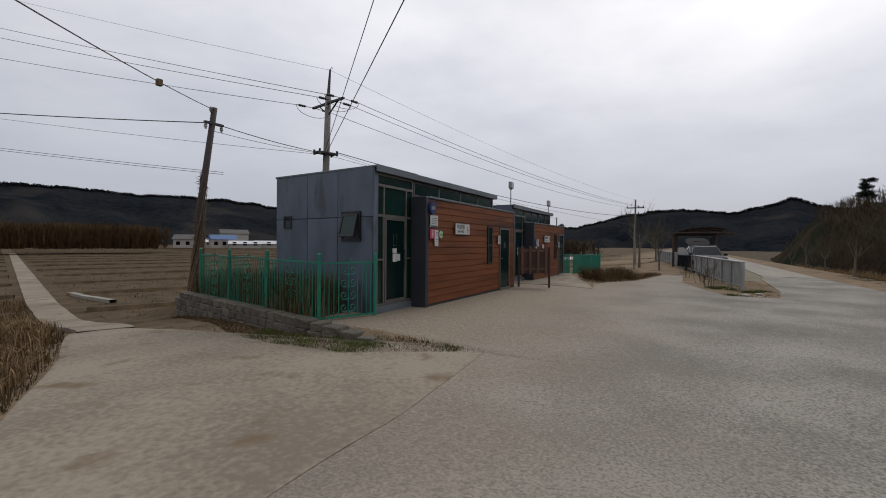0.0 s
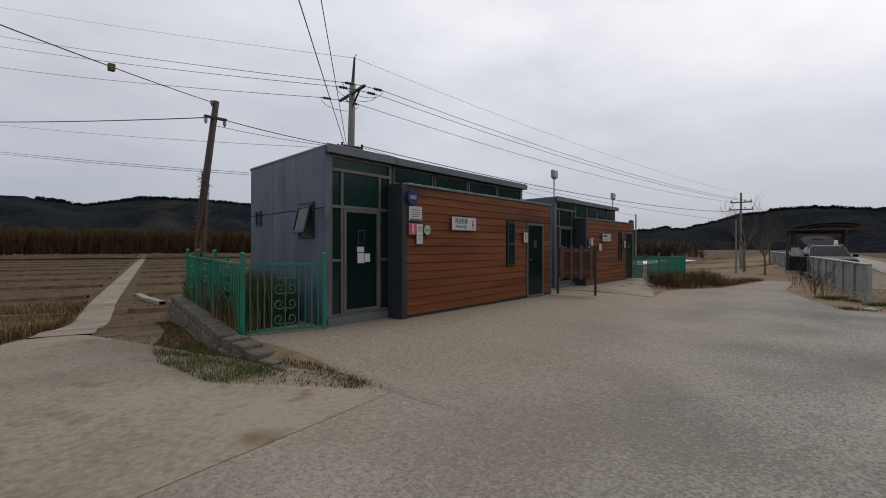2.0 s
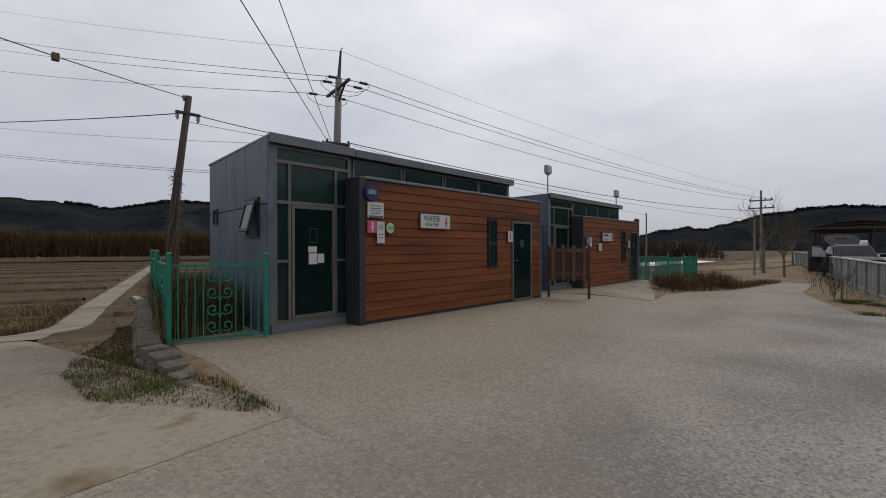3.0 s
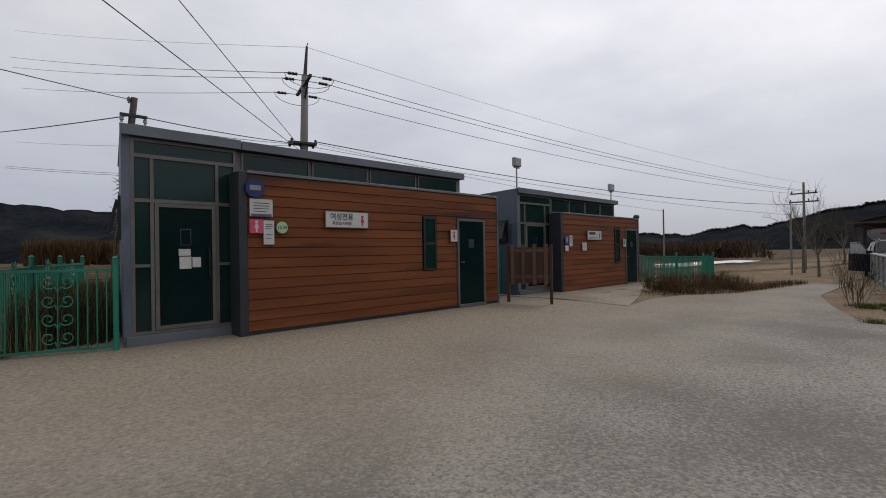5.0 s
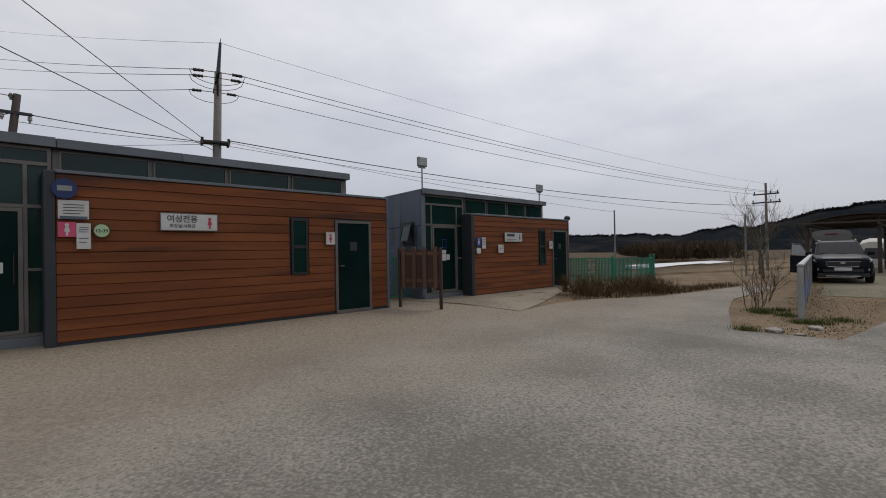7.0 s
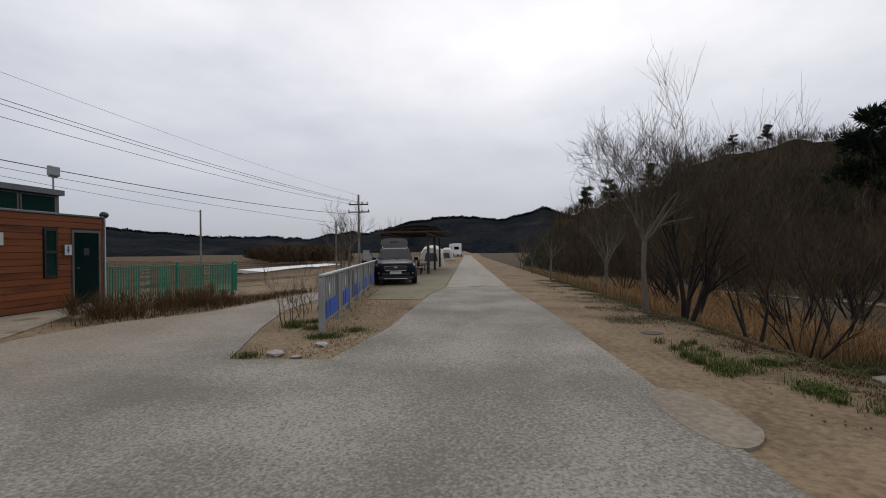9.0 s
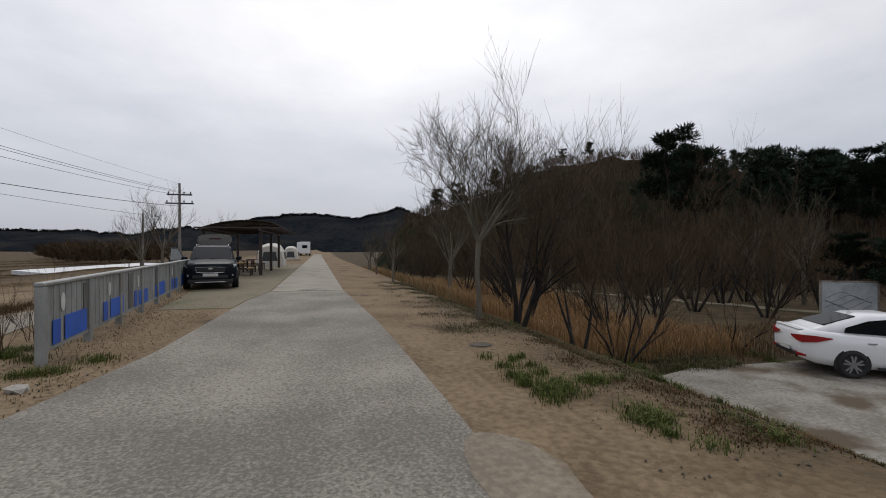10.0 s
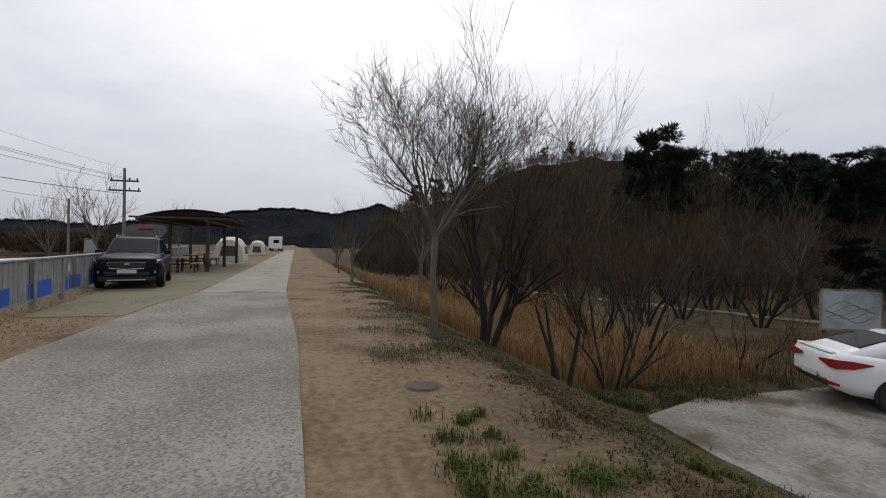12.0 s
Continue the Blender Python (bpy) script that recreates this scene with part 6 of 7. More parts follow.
def hill_z(az, d):
    top = 118 * math.tan(radians(ridge(az))) + 3.4
    return -2.4 + top * smooth(d, 52, 122) + (1.6 * noise.noise((az * 0.35, d * 0.05, 1.0)) + 0.7 * noise.noise((az * 1.3, d * 0.2, 5.0))) * smooth(d, 55, 75)


hv, hf = [], []
azs = list(np.linspace(-5, -130, 150))
ds = list(np.linspace(44, 160, 34))
for a in azs:
    for d in ds:
        z = hill_z(a, d) if d <= 122 else hill_z(a, 122) - 0.002 * (d - 122) ** 2
        hv.append((EYE_AT[0] + d * math.cos(radians(a)), EYE_AT[1] + d * math.sin(radians(a)), z * smooth(a, -5, -9) - 2.5 * (1 - smooth(a, -5, -9)) if a > -9 else z))
for i in range(len(azs) - 1):
    for j in range(len(ds) - 1):
        k = i * len(ds) + j
        hf.append((k, k + 1, k + len(ds) + 1, k + len(ds)))
me = bpy.data.meshes.new("hill")
me.from_pydata(hv, [], hf)
me.materials.append(M["hill"])
me.polygons.foreach_set("use_smooth", [True] * len(hf))
tagged(new("hill", me), "dark wooded hill with bare brown trees", "hill", kind="structure")

# bare woods on the hill: countless upright stems and sprays of twigs
rng = np.random.default_rng(4)


def on_hill(n, a0, a1, d0, d1):
    a, d = rng.uniform(min(a0, a1), max(a0, a1), n), rng.uniform(d0, d1, n)
    z = np.array([hill_z(p, q) for p, q in zip(a, d)])
    return np.c_[EYE_AT[0] + d * np.cos(np.radians(a)), EYE_AT[1] + d * np.sin(np.radians(a)), z], a, d


def sprays(base, per, h, wide, thick):
    """Fans of thin slivers that rise and spread from each base."""
    n = len(base) * per
    b = np.repeat(base, per, axis=0)
    hh = np.repeat(h, per)
    ang = rng.uniform(0, 2 * np.pi, n)
    out = np.abs(rng.normal(0, 1, n)) * wide * hh
    st = rng.uniform(0.1, 0.75, n)
    foot = b + np.c_[np.cos(ang) * out * 0.5, np.sin(ang) * out * 0.5, hh * st]
    tip = b + np.c_[np.cos(ang) * out, np.sin(ang) * out, np.minimum(hh, hh * (st + rng.uniform(0.15, 0.4, n)))]
    sd = np.c_[-np.sin(ang + 0.7), np.cos(ang + 0.7), np.zeros(n)] * (thick * (0.6 + rng.random(n)))[:, None]
    v = np.stack([foot - sd, foot + sd, tip], axis=1).reshape(-1, 3)
    return v, np.arange(3 * n).reshape(-1, 3)


def stuff(name, v, f, material, label, category):
    me = bpy.data.meshes.new(name)
    me.from_pydata(v.tolist(), [], f.tolist())
    me.materials.append(material)
    return tagged(new(name, me), label, category, kind="stuff")


base, a_, d_ = on_hill(2600, -9, -80, 60, 124)
v, f = sprays(base, 34, rng.uniform(3.0, 6.0, len(base)) * np.interp(d_, [60, 124], [0.9, 0.55]), 0.30, 0.035)
stuff("hill_woods", v, f, M["twig_dark"], "bare brown woods covering the hillside", "woods")
# brown thicket in the low ground, under the trees


def PARK(x):
    return PARK_A + PARK_B * (x - 40)


n = 1500
x, y = rng.uniform(43, 86, n), rng.uniform(-36, -3.0, n)
az = np.degrees(np.arctan2(y - 4, x - 26))
keep = (az < -9) & (az > -68) & (y < -2.6 - 0.03 * (x - 38)) & ~((x < 46) & (y < -9)) & ((y < PARK(x) - 2.0) | (rng.random(n) < 0.12))
x, y = x[keep], y[keep]
base = np.c_[x, y, [height(p, q) for p, q in zip(x, y)]]
v, f = sprays(base, 46, rng.uniform(1.2, 3.4, len(base)), 0.38, 0.011)
stuff("undergrowth", v, f, M["twig_dark"], "tangled bare brown undergrowth below the trees", "undergrowth")

P1 = pine(41, (EYE_AT[0] + 85 * math.cos(radians(-44)), EYE_AT[1] + 85 * math.sin(radians(-44)), 6.0), 8.5, "dark green pine on the hillside")
P2 = pine(42, (EYE_AT[0] + 80 * math.cos(radians(-49)), EYE_AT[1] + 80 * math.sin(radians(-49)), 4.0), 9.0, "dark green pine on the hillside")
P3 = pine(43, (EYE_AT[0] + 82 * math.cos(radians(-56)), EYE_AT[1] + 82 * math.sin(radians(-56)), 3.0), 9.0, "dark green pine on the hillside")
rp = random.Random(8)
for k in range(38):
    az, d = rp.uniform(-64, -39), rp.uniform(66, 104)
    src = rp.choice((P1, P2, P3))
    want = ridge(az) + rp.uniform(0.6, 2.7)
    z = hill_z(az, d)
    s = min(1.7, max(0.6, (d * math.tan(radians(want)) + 1.6 - z) / 9.0))
    copy_thing(src, pose(EYE_AT[0] + d * math.cos(radians(az)), EYE_AT[1] + d * math.sin(radians(az)), z - 0.3, 0, 0, rp.uniform(0, 360)) @ Matrix.Diagonal((s, s, s, 1)))
for az, d, z, s in ((-13, 105, 2.0, 0.7), (-15.5, 100, 2.2, 0.75), (-20, 108, 5.0, 0.7), (-31, 118, 17, 0.55), (-28, 116, 16.5, 0.45)):
    copy_thing(rp.choice((P1, P3)), pose(EYE_AT[0] + d * math.cos(radians(az)), EYE_AT[1] + d * math.sin(radians(az)), hill_z(az, d) - 0.3, 0, 0, 99 * az) @ Matrix.Diagonal((s, s, s, 1)))
copy_thing(P2, pose(40.6, -20.2, height(40.6, -20.2), 0, 0, 10) @ Matrix.Diagonal((0.5, 0.5, 0.42, 1)))
copy_thing(P1, pose(42.3, -19.9, height(42.3, -19.9), 0, 0, 75) @ Matrix.Diagonal((0.5, 0.5, 0.46, 1)))

# ---- far mountains ----
SKY = [(-20, 3.0), (-12, 3.6), (-8.7, 4.6), (-3.8, 3.3), (1.0, 3.8), (4.2, 3.7), (7.9, 3.0), (11.8, 1.9), (14.5, 2.1), (18.6, 1.3), (23.2, 1.5), (30, 1.6), (38, 2.4), (45, 3.2), (49.4, 4.2), (55.5, 4.6), (61.5, 4.6), (64.7, 4.9), (67.3, 4.9), (71.5, 5.0), (76.4, 3.9), (78.7, 4.3), (90, 5), (120, 4.5), (180, 3.5)]
mv, mf = [], []
azs = list(np.linspace(-20, 180, 420))
for a in azs:
    el = float(np.interp(a, [p[0] for p in SKY], [p[1] for p in SKY]))
    R = 620.0
    top = R * math.tan(radians(el)) + 1.5 + 2.8 * noise.noise((a * 0.5, 0, 2)) + 1.6 * noise.noise((a * 1.7, 0, 9)) + 0.9 * noise.noise((a * 5, 3, 1))
    for j in range(13):
        u = j / 12
        d = R - 230 * (1 - u) + 60 * noise.noise((a * 0.22, u * 2.2, 4)) * (1 - u * u)
        z = -3 + (top + 3) * (u ** 0.8) * (1 - 0.16 * (1 - u) * u * 4 * (0.5 + noise.noise((a * 0.35, u * 2.5, 7))))
        mv.append((20 + d * math.cos(radians(a)), 8 + d * math.sin(radians(a)), z))
for i in range(len(azs) - 1):
    for j in range(12):
        k = i * 13 + j
        mf.append((k, k + 1, k + 14, k + 13))
me = bpy.data.meshes.new("mountains")
me.from_pydata(mv, [], mf)
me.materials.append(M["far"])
me.polygons.foreach_set("use_smooth", [True] * len(mf))
tagged(new("mountains", me), "dark blue-grey wooded mountains on the horizon", "mountains", kind="structure")
n = 9000
aa = rng.uniform(-14, 80, n)
zz = np.interp(aa, azs, [mv[i * 13 + 12][2] for i in range(len(azs))])
base = np.c_[20 + 615 * np.cos(np.radians(aa)), 8 + 615 * np.sin(np.radians(aa)), zz - 1.5]
v, f = sprays(base, 3, rng.uniform(2.0, 4.2, n), 0.4, 0.8)
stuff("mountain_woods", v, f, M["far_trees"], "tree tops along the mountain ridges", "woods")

# ---- fields ----


def blades(pts, h, lean, width, two=True):
    """Bent grass blades."""
    n = len(pts)
    ang = rng.uniform(0, 2 * np.pi, n)
    d = np.c_[np.cos(ang), np.sin(ang), np.zeros(n)]
    s = np.c_[-np.sin(ang), np.cos(ang), np.zeros(n)] * (width * (0.6 + 0.8 * rng.random(n)))[:, None]
    ln = lean * np.abs(rng.normal(0.6, 0.5, n)) * h
    mid = pts + d * (ln * 0.3)[:, None] + np.c_[np.zeros(n), np.zeros(n), h * 0.6]
    tip = pts + d * ln[:, None] + np.c_[np.zeros(n), np.zeros(n), h * (1 - 0.25 * np.minimum(1, lean))]
    v = np.stack([pts - s, pts + s, mid + s * 0.7, mid - s * 0.7, tip], axis=1).reshape(-1, 3)
    k = 5 * np.arange(n)[:, None]
    tri = np.concatenate([k + [0, 1, 2], k + [0, 2, 3], k + [3, 2, 4]], axis=0)
    return v, tri


def scatter(n, x0, x1, y0, y1, test=None, clump=0.0, count=0):
    x, y = rng.uniform(x0, x1, n), rng.uniform(y0, y1, n)
    if clump:
        cx, cy = rng.uniform(x0, x1, count), rng.uniform(y0, y1, count)
        i = rng.integers(0, count, n)
        x, y = cx[i] + rng.normal(0, clump, n), cy[i] + rng.normal(0, clump, n)
    if test:
        k = np.array([test(p, q) for p, q in zip(x, y)])
        x, y = x[k], y[k]
    return np.c_[x, y, [height(p, q) - 0.01 for p, q in zip(x, y)]]


def herb(name, pts, h0, h1, lean, width, material, label, category="grass"):
    v, f = blades(pts, rng.uniform(h0, h1, len(pts)), lean, width)
    return stuff(name, v, f, M[material], label, category)


# verge at the foot of the stone wall
def verge(x, y):
    a = wall_line(y) - 0.14 - 0.86 * smooth(y, 13.2, 15.0) + 0.4 * smooth(y, 17.5, 20.0)
    return a < x < wall_line(y) - 0.02 + 0.15 * smooth(y, 15.2, 14.0)


herb("verge_grass", scatter(13000, 16.6, 19.5, 13.3, 17.6, verge, 0.17, 34), 0.03, 0.14, 0.9, 0.004, "grass", "short green grass at the foot of the wall")
herb("verge_weeds", scatter(60000, 16.6, 21.0, 13.2, 22.5, verge), 0.015, 0.10, 1.2, 0.005, "bamboo", "dark dry weeds at the foot of the wall")
herb("terrace_stems", scatter(2600, 18.4, 21.2, 16.4, 22.6, lambda x, y: wall_line(y) + 0.05 < x < wall_line(y) + 0.75), 0.25, 0.95, 0.4, 0.005, "straw", "dry stems growing through the green fence")
herb("terrace_weeds", scatter(15000, 18.5, 21.5, 16.75, 22.6, lambda x, y: wall_line(y) + 0.12 < x < wall_line(y) + 1.4), 0.2, 1.15, 0.35, 0.009, "weeds", "dark dry growth behind the fence")
# dry weeds left of the field path
herb("dry_weeds", scatter(24000, 9.5, 22.5, 14.6, 36.0, lambda x, y: x < np.interp(y, [14.6, 16.3, 18.5, 20.7, 22.5, 28.9, 37], [12.6, 13.7, 15.0, 16.1, 16.9, 19.0, 21.7]) - 0.1, 0.35, 330), 0.12, 0.5, 0.8, 0.009, "straw", "pale dry weeds beside the path")
herb("dry_weeds", scatter(38000, 9.5, 23.0, 14.6, 37.0, lambda x, y: x < np.interp(y, [14.6, 16.3, 18.5, 20.7, 22.5, 28.9, 37], [12.7, 13.8, 15.1, 16.2, 17.0, 19.1, 21.8]) - 0.05), 0.05, 0.4, 0.8, 0.008, "bamboo", "dark brown dry weeds beside the path")
herb("grass_patch", scatter(4500, 11.5, 15.2, 14.8, 18.8, lambda x, y: np.interp(y, [14.8, 16.3, 18.8], [12.0, 13.0, 14.4]) < x < np.interp(y, [14.8, 16.3, 18.8], [12.75, 13.75, 15.2])), 0.03, 0.12, 0.9, 0.007, "weeds", "low green weeds at the edge of the apron")
# brush beside the lane
brush = scatter(9000, 33.0, 41.5, 11.6, 15.4, lambda x, y: np.interp(x, [33.0, 35.9, 41], [13.5, 12.4, 11.5]) < y < np.interp(x, [33.0, 35.6, 37.0, 41], [14.0, 15.0, 15.4, 15.2]), 0.3, 120)
herb("roadside_brush", brush, 0.05, 0.26, 0.9, 0.007, "bamboo", "brown dry brush beside the lane", "brush")
herb("roadside_brush", brush[::8], 0.1, 0.36, 0.7, 0.005, "straw", "dry stalks beside the lane", "brush")
n = 150
bx_, by_ = rng.uniform(33.4, 37.6, n), rng.uniform(0.0, 1.0, n)
by_ = np.interp(bx_, [33.0, 35.9, 41], [13.65, 12.55, 11.6]) + by_ * 1.2
v, f = sprays(np.c_[bx_, by_, [height(p, q) for p, q in zip(bx_, by_)]], 70, rng.uniform(0.3, 0.75, n), 0.42, 0.004)
stuff("roadside_thicket", v, f, M["bamboo"], "tangled brown bramble beside the lane", "brush")
# the tip of the strip with the barrier
herb("strip_grass", scatter(2600, 30.3, 34.5, 7.5, 9.4, None, 0.12, 9), 0.03, 0.15, 0.9, 0.0045, "grass", "green tufts at the end of the barrier")
herb("strip_weeds", scatter(4500, 30.3, 46.0, 7.3, 10.6, lambda x, y: abs(y - (8.15 + 0.125 * (x - 32.6))) < 0.5), 0.015, 0.07, 1.0, 0.006, "weeds", "thin dry grass under the barrier")
herb("strip_weeds", scatter(6000, 30.6, 42.0, 7.2, 10.0, lambda x, y: 7.2 < y < 8.2 + 0.125 * (x - 32.6)), 0.015, 0.06, 1.0, 0.006, "straw", "thin dry grass on the dirt strip")
# the bank beside the road
coin = random.Random(2)


def patchy(x, y, seed, cut, size=1.1):
    """True more often in the middle of noise patches, thinning out at their rims."""
    q = noise.noise((x * size, y * size * 1.2, seed)) + 0.35 * noise.noise((x * 2.3, y * 2.3, seed)) + 0.2 * noise.noise((x * 7, y * 7, seed))
    return coin.random() < 3.0 * (q - cut)


def clumps(n, count, x0, x1, y0, y1, spread, seed, cut):
    """Tufts: many blades round each of some centres."""
    c = []
    while len(c) < count:
        x, y = coin.uniform(x0, x1), coin.uniform(y0, y1)
        if patchy(x, y, seed, cut):
            c.append((x, y, spread * coin.uniform(0.4, 1.4)))
    i = rng.integers(0, count, n)
    c = np.array(c)
    x, y = c[i, 0] + rng.normal(0, 1, n) * c[i, 2], c[i, 1] + rng.normal(0, 1, n) * c[i, 2]
    return np.c_[x, y, [height(p, q) - 0.01 for p, q in zip(x, y)]]


herb("bank_grass", clumps(2300, 36, 29.3, 31.5, 1.75, 2.3, 0.075, 2.0, -0.6), 0.03, 0.16, 0.9, 0.005, "grass", "fresh green grass tufts at the top of the bank")
herb("bank_grass", clumps(1700, 30, 28.0, 30.2, 0.75, 1.7, 0.09, 3.2, -0.1), 0.03, 0.14, 1.2, 0.005, "grass", "fresh green grass tufts down the bank")
herb("bank_grass", clumps(4500, 85, 27.0, 36.0, -2.0, 0.6, 0.065, 2.5, 0.1), 0.04, 0.16, 0.9, 0.005, "grass", "fresh green grass in tufts on the bank")
herb("bank_grass", clumps(1800, 34, 26.5, 35.4, -2.4, -1.5, 0.09, 4.0, 0.1), 0.03, 0.13, 1.0, 0.0035, "grass", "green grass along the edge of the parking slab")
herb("bank_grass", clumps(20000, 520, 33.5, 47.0, 0.6, 2.3, 0.17, 8.0, -0.12), 0.015, 0.08, 1.0, 0.004, "weeds", "low dull green grass along the bank top")
herb("bank_weeds", clumps(34000, 900, 26.0, 37.0, -2.3, 1.3, 0.12, 5.0, -0.1), 0.015, 0.07, 1.6, 0.006, "bamboo", "pale dry grass on the bank")
herb("bank_weeds", clumps(11000, 480, 27.6, 36.0, -2.1, 0.9, 0.14, 9.0, -0.05), 0.02, 0.09, 1.4, 0.007, "weeds", "dark low weeds on the bank")
herb("leaf_litter", clumps(7000, 800, 27.8, 37.0, -2.4, 1.1, 0.2, 6.0, -0.2), 0.01, 0.03, 2.0, 0.014, "litter", "brown fallen leaves on the bank", "leaves")
herb("leaf_litter", clumps(900, 90, 15.5, 18.2, 16.6, 20.4, 0.14, 3.0, -0.1), 0.02, 0.035, 2.0, 0.016, "litter", "brown fallen leaves on the apron", "leaves")
herb("slab_grass", scatter(3000, 27.5, 38.5, -8.0, -1.9, lambda x, y: (y > -2.7 and x < 35) or x > 35.4, 0.3, 60), 0.05, 0.22, 0.9, 0.007, "weeds", "dull green grass round the parking slab")
reeds = scatter(90000, 36.0, 72.0, -13.0, 0.4, lambda x, y: y < 0.15 + 0.012 * (x - 36) - 0.2 and y > max(-7.5 - 0.2 * (x - 36), PARK(x) + 2.0))
herb("reeds", reeds, 0.35, 1.0, 0.6, 0.006, "reed", "rusty dry reeds in the low ground", "reeds")
herb("reeds", scatter(9000, 39.0, 90.0, -1.0, 2.2, lambda x, y: y < 1.0 - 0.02 * (x - 40)), 0.25, 0.75, 0.6, 0.012, "straw", "pale dry reeds along the road", "reeds")
herb("reeds", scatter(7000, 35.4, 41.5, -16.0, -4.5, None), 0.2, 0.55, 0.6, 0.008, "stubble", "dull dry grass behind the parking slab", "reeds")
# ploughed paddies: low earth bunds across the field
bv, bf = [], []
for k in range(15):
    d = 8 + 7.5 * k + 0.3 * k * k
    yy = 24 + 0.93 * d
    a = Vector((19.7 + 0.352 * (yy - 28.9), yy, 0))
    side = Vector((0.943, -0.332, 0))
    for sgn, ln in ((1, 70 + 3 * k), (-1, 50 + 3 * k)):
        st = a + side * sgn * 1.0
        b0 = len(bv)
        for i in range(26):
            c = st + side * sgn * ln * i / 25
            hgt = 0.16 + 0.06 * noise.noise((c.x * 0.6, c.y * 0.6, 3))
            for o, z in ((-0.45, -0.1), (-0.18, hgt), (0.18, hgt), (0.45, -0.1)):
                bv.append((c.x + 0.43 * o, c.y + 0.9 * o, height(c.x, c.y) + z))
        for i in range(25):
            for j in range(3):
                q = b0 + 4 * i + j
                bf.append((q, q + 1, q + 5, q + 4))
stuff("paddy_bunds", np.array(bv), np.array(bf), M["earth"], "low earth bunds between the paddies", "bunds")
stub = scatter(14000, 20, 75, 25.5, 95, lambda x, y: abs(x - 19.7 - 0.352 * (y - 28.9)) > 1.1)
herb("stubble", stub, 0.05, 0.16, 0.9, 0.02, "stubble", "pale rice stubble on the paddies", "stubble")

# brown bamboo grove and village across the fields
n = 900
t_ = rng.uniform(0, 1, n)
g0, g1 = np.array((11 + 128 * math.cos(radians(57.5)), 10 + 128 * math.sin(radians(57.5)))), np.array((11 + 120 * math.cos(radians(84)), 10 + 120 * math.sin(radians(84))))
base = np.c_[g0[0] + (g1 - g0)[0] * t_, g0[1] + (g1 - g0)[1] * t_ + rng.uniform(0, 9, n), np.full(n, -0.6)]
v, f = sprays(base, 60, rng.uniform(4.6, 6.6, n), 0.16, 0.07)
stuff("bamboo_grove", v, f, M["bamboo"], "brown bamboo grove across the paddies", "grove")
n = 500
t_ = rng.uniform(0, 1, n)
base = np.c_[95 + 60 * t_, 22 + 34 * t_ + rng.uniform(0, 14, n), np.full(n, -0.5)]
v, f = sprays(base, 50, rng.uniform(1.8, 3.6, n), 0.35, 0.06)
stuff("far_thicket", v, f, M["twig_dark"], "far brown thicket behind the fields", "thicket")


def house(az, d, w, dp, h, roof, label, rz=0.0, z=-0.5):
    x, y = 11 + d * math.cos(radians(az)), 10 + d * math.sin(radians(az))
    t = thing("house", (x, y, z), label, "house", "village houses", rz=az - 90 + rz)
    part("wall", box(-w / 2, w / 2, -dp / 2, dp / 2, 0, h), M["wall_house"], t)
    bm = bmesh.new()
    pr = [(-dp / 2 - 0.5, h), (0, h + dp * 0.28), (dp / 2 + 0.5, h)]
    a = [bm.verts.new((-w / 2 - 0.4, p, q)) for p, q in pr]
    b = [bm.verts.new((w / 2 + 0.4, p, q)) for p, q in pr]
    bm.faces.new(a[::-1]); bm.faces.new(b)
    for i in range(3):
        bm.faces.new((a[i], a[(i + 1) % 3], b[(i + 1) % 3], b[i]))
    part("roof", bm, M[roof], t)
    for k in range(3):
        part("window", box(-w / 2 + w * (k + 0.5) / 3 - 0.6, -w / 2 + w * (k + 0.5) / 3 + 0.6, -dp / 2 - 0.05, -dp / 2 - 0.01, 1.0, 2.2), M["car_glass"], t)


for az, d, w_, dp, h, roof, lab in ((55.5, 190, 9, 6, 3, "roof_grey", "small house with a grey roof"), (53.6, 200, 8, 5, 2.0, "vinyl", "long shed with a white roof"), (52.3, 185, 8, 6, 3, "roof_blue", "small house with a blue roof"), (51.2, 210, 10, 6, 5.5, "roof_grey", "pale two-storey house"), (50.0, 180, 10, 4, 1.5, "vinyl", "long low shed with a white roof"), (47.5, 185, 10, 4, 1.6, "vinyl", "long low shed with a white roof"), (72.5, 260, 10, 6, 3, "roof_grey", "small house with a grey roof"), (75.5, 250, 9, 6, 3, "vinyl", "small house with a pale roof")):
    house(az, d, w_, dp, h, roof, lab + " across the fields", 12.0 * math.sin(az))
house(46.0, 470, 9, 6, 3.5, "vinyl", "white building on the mountain slope", 20, 17.5)

# white sheet laid on a far field
stv = [(66, 24.5), (86, 20.5), (92, 27), (72, 30)]
bm = bmesh.new()
a = [bm.verts.new((x, y, -0.28)) for x, y in stv]
b = [bm.verts.new((x, y, -0.6)) for x, y in stv]
bm.faces.new(a)
for i in range(4):
    bm.faces.new((a[i], b[i], b[(i + 1) % 4], a[(i + 1) % 4]))
bmesh.ops.recalc_face_normals(bm, faces=bm.faces)
ob = part("vinyl_sheet", bm, M["vinyl"], None)
tagged(ob, "white vinyl sheet spread over a far field", "sheet")

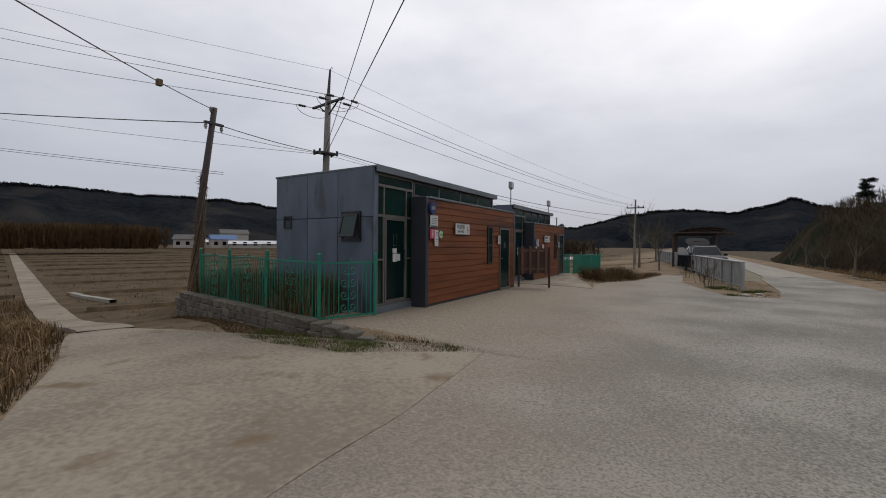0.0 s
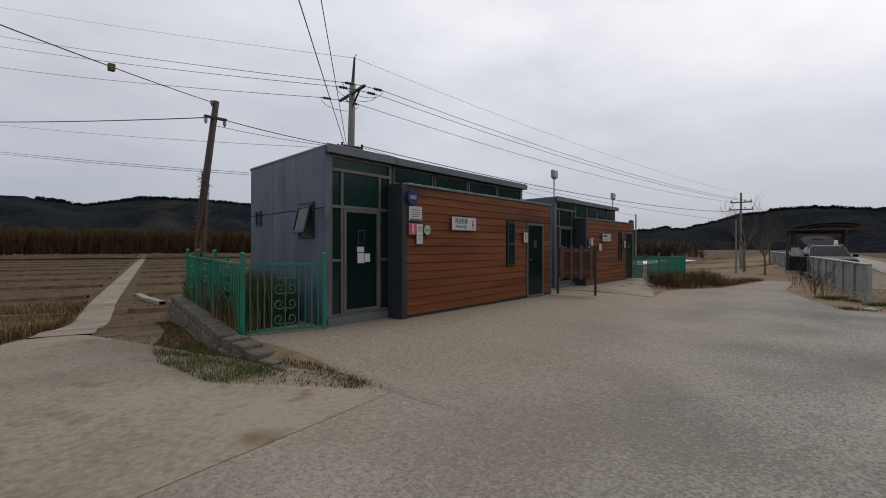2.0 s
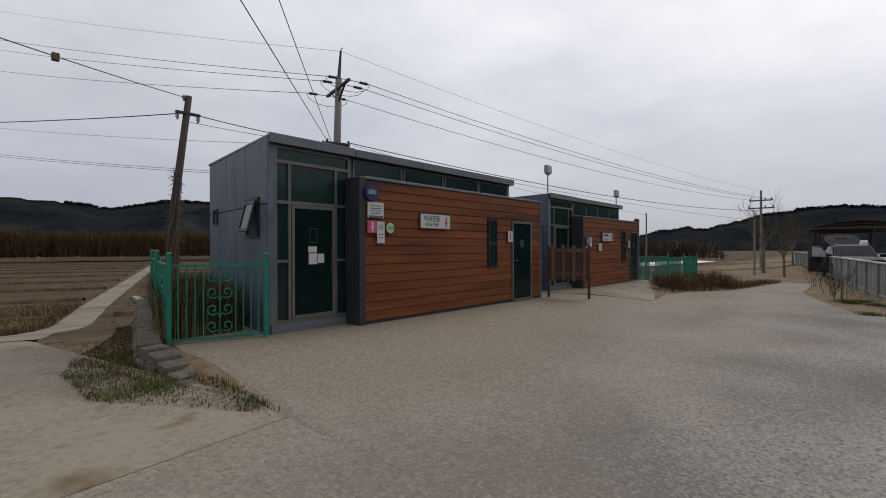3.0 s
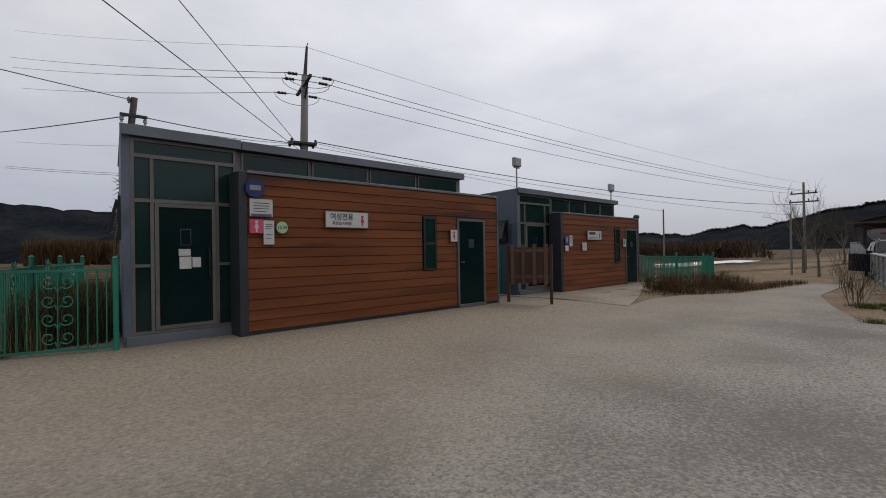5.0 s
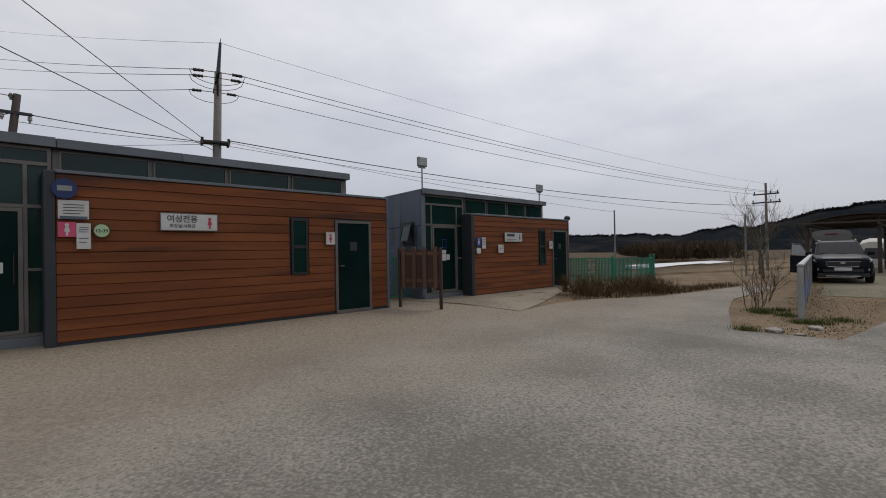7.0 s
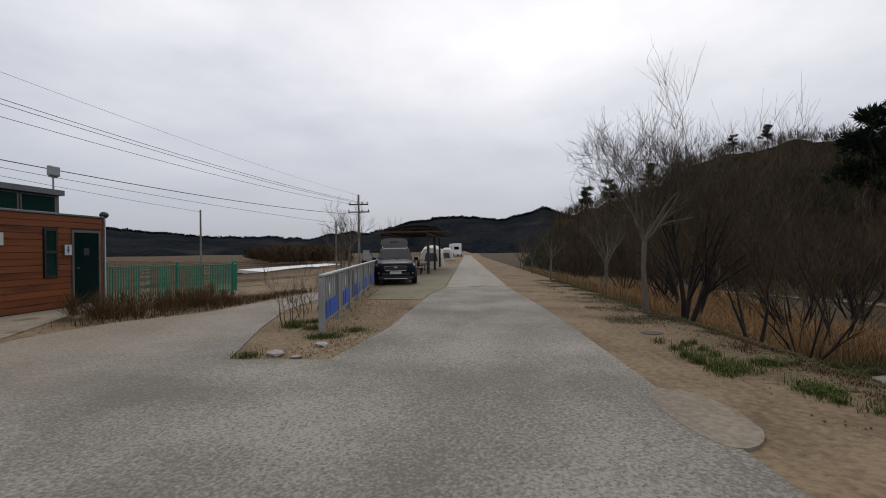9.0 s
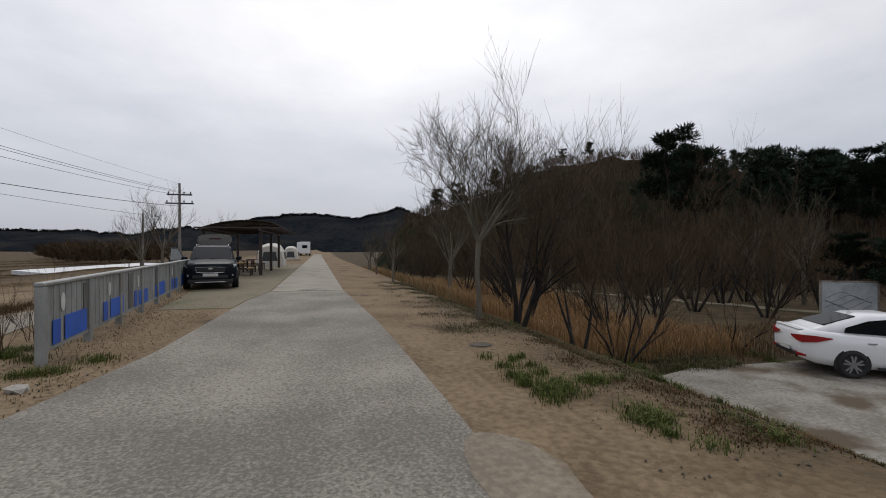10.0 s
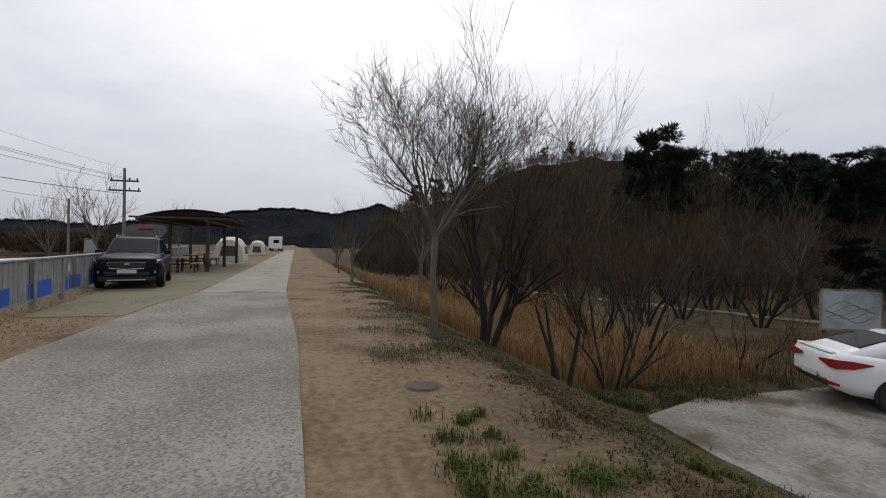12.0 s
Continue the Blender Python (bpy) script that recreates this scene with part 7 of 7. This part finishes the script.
# path through the park below
sheet("park_path", steps(38.0, 70.0, 1.0), [(38, PARK(38) - 0.45), (70, PARK(70) - 0.45)], [(38, PARK(38) + 0.45), (70, PARK(70) + 0.45)], 2, 0.12, M["park"], "dull path through the park below the bank", "path")

# loose stones and clods
rk = random.Random(6)
rocks = []
for i in range(4):
    bm = bmesh.new()
    bmesh.ops.create_icosphere(bm, subdivisions=1, radius=1.0)
    for vv in bm.verts:
        vv.co *= rk.uniform(0.75, 1.15)
    rocks.append(mesh_of(bm, "stone", M["pale_stone"]))
for x, y, s in ((30.55, 8.35, 0.2), (31.25, 7.85, 0.17), (30.35, 7.95, 0.1)):
    o = part("stone", rk.choice(rocks), None, None, m=pose(x, y, height(x, y) + 0.02, 0, 0, rk.uniform(0, 360)) @ Matrix.Diagonal((s, s * 0.75, s * 0.35, 1)))
    tagged(o, "flat pale stone lying at the end of the strip", "stone", "loose stones")
herb("slab_weeds", clumps(16000, 150, 34.9, 37.2, -6.0, -1.4, 0.14, 7.0, -0.3), 0.05, 0.22, 0.8, 0.007, "weeds", "dull green weeds behind the parking slab")
herb("slab_weeds", clumps(9000, 90, 34.9, 37.0, -7.5, -1.8, 0.13, 7.5, -0.1), 0.05, 0.16, 0.8, 0.006, "grass", "fresh green weeds behind the parking slab")
pts = np.concatenate([scatter(1500, 27.6, 37.0, -2.6, 2.2), scatter(120, 14.5, 18.0, 14.0, 20.0), scatter(420, 19, 30, 13.6, 15.5), scatter(300, 29.9, 33.0, 7.2, 9.2)])
n = len(pts)
s = 0.004 + 0.018 * rng.random(n) ** 2.2
octa = np.array([(1, 0, 0), (-1, 0, 0), (0, 1, 0), (0, -1, 0), (0, 0, 0.7), (0, 0, -0.7)])
v = (pts + [0, 0, 0.02])[:, None, :] + octa[None] * (s[:, None, None] * rng.uniform(0.6, 1.2, (n, 6, 1)))
ft = np.array([(0, 2, 4), (2, 1, 4), (1, 3, 4), (3, 0, 4), (2, 0, 5), (1, 2, 5), (3, 1, 5), (0, 3, 5)])
f = (6 * np.arange(n)[:, None, None] + ft[None]).reshape(-1, 3)
stuff("pebbles", v.reshape(-1, 3), f, M["stone"], "scattered pebbles and dirt clods", "pebbles")
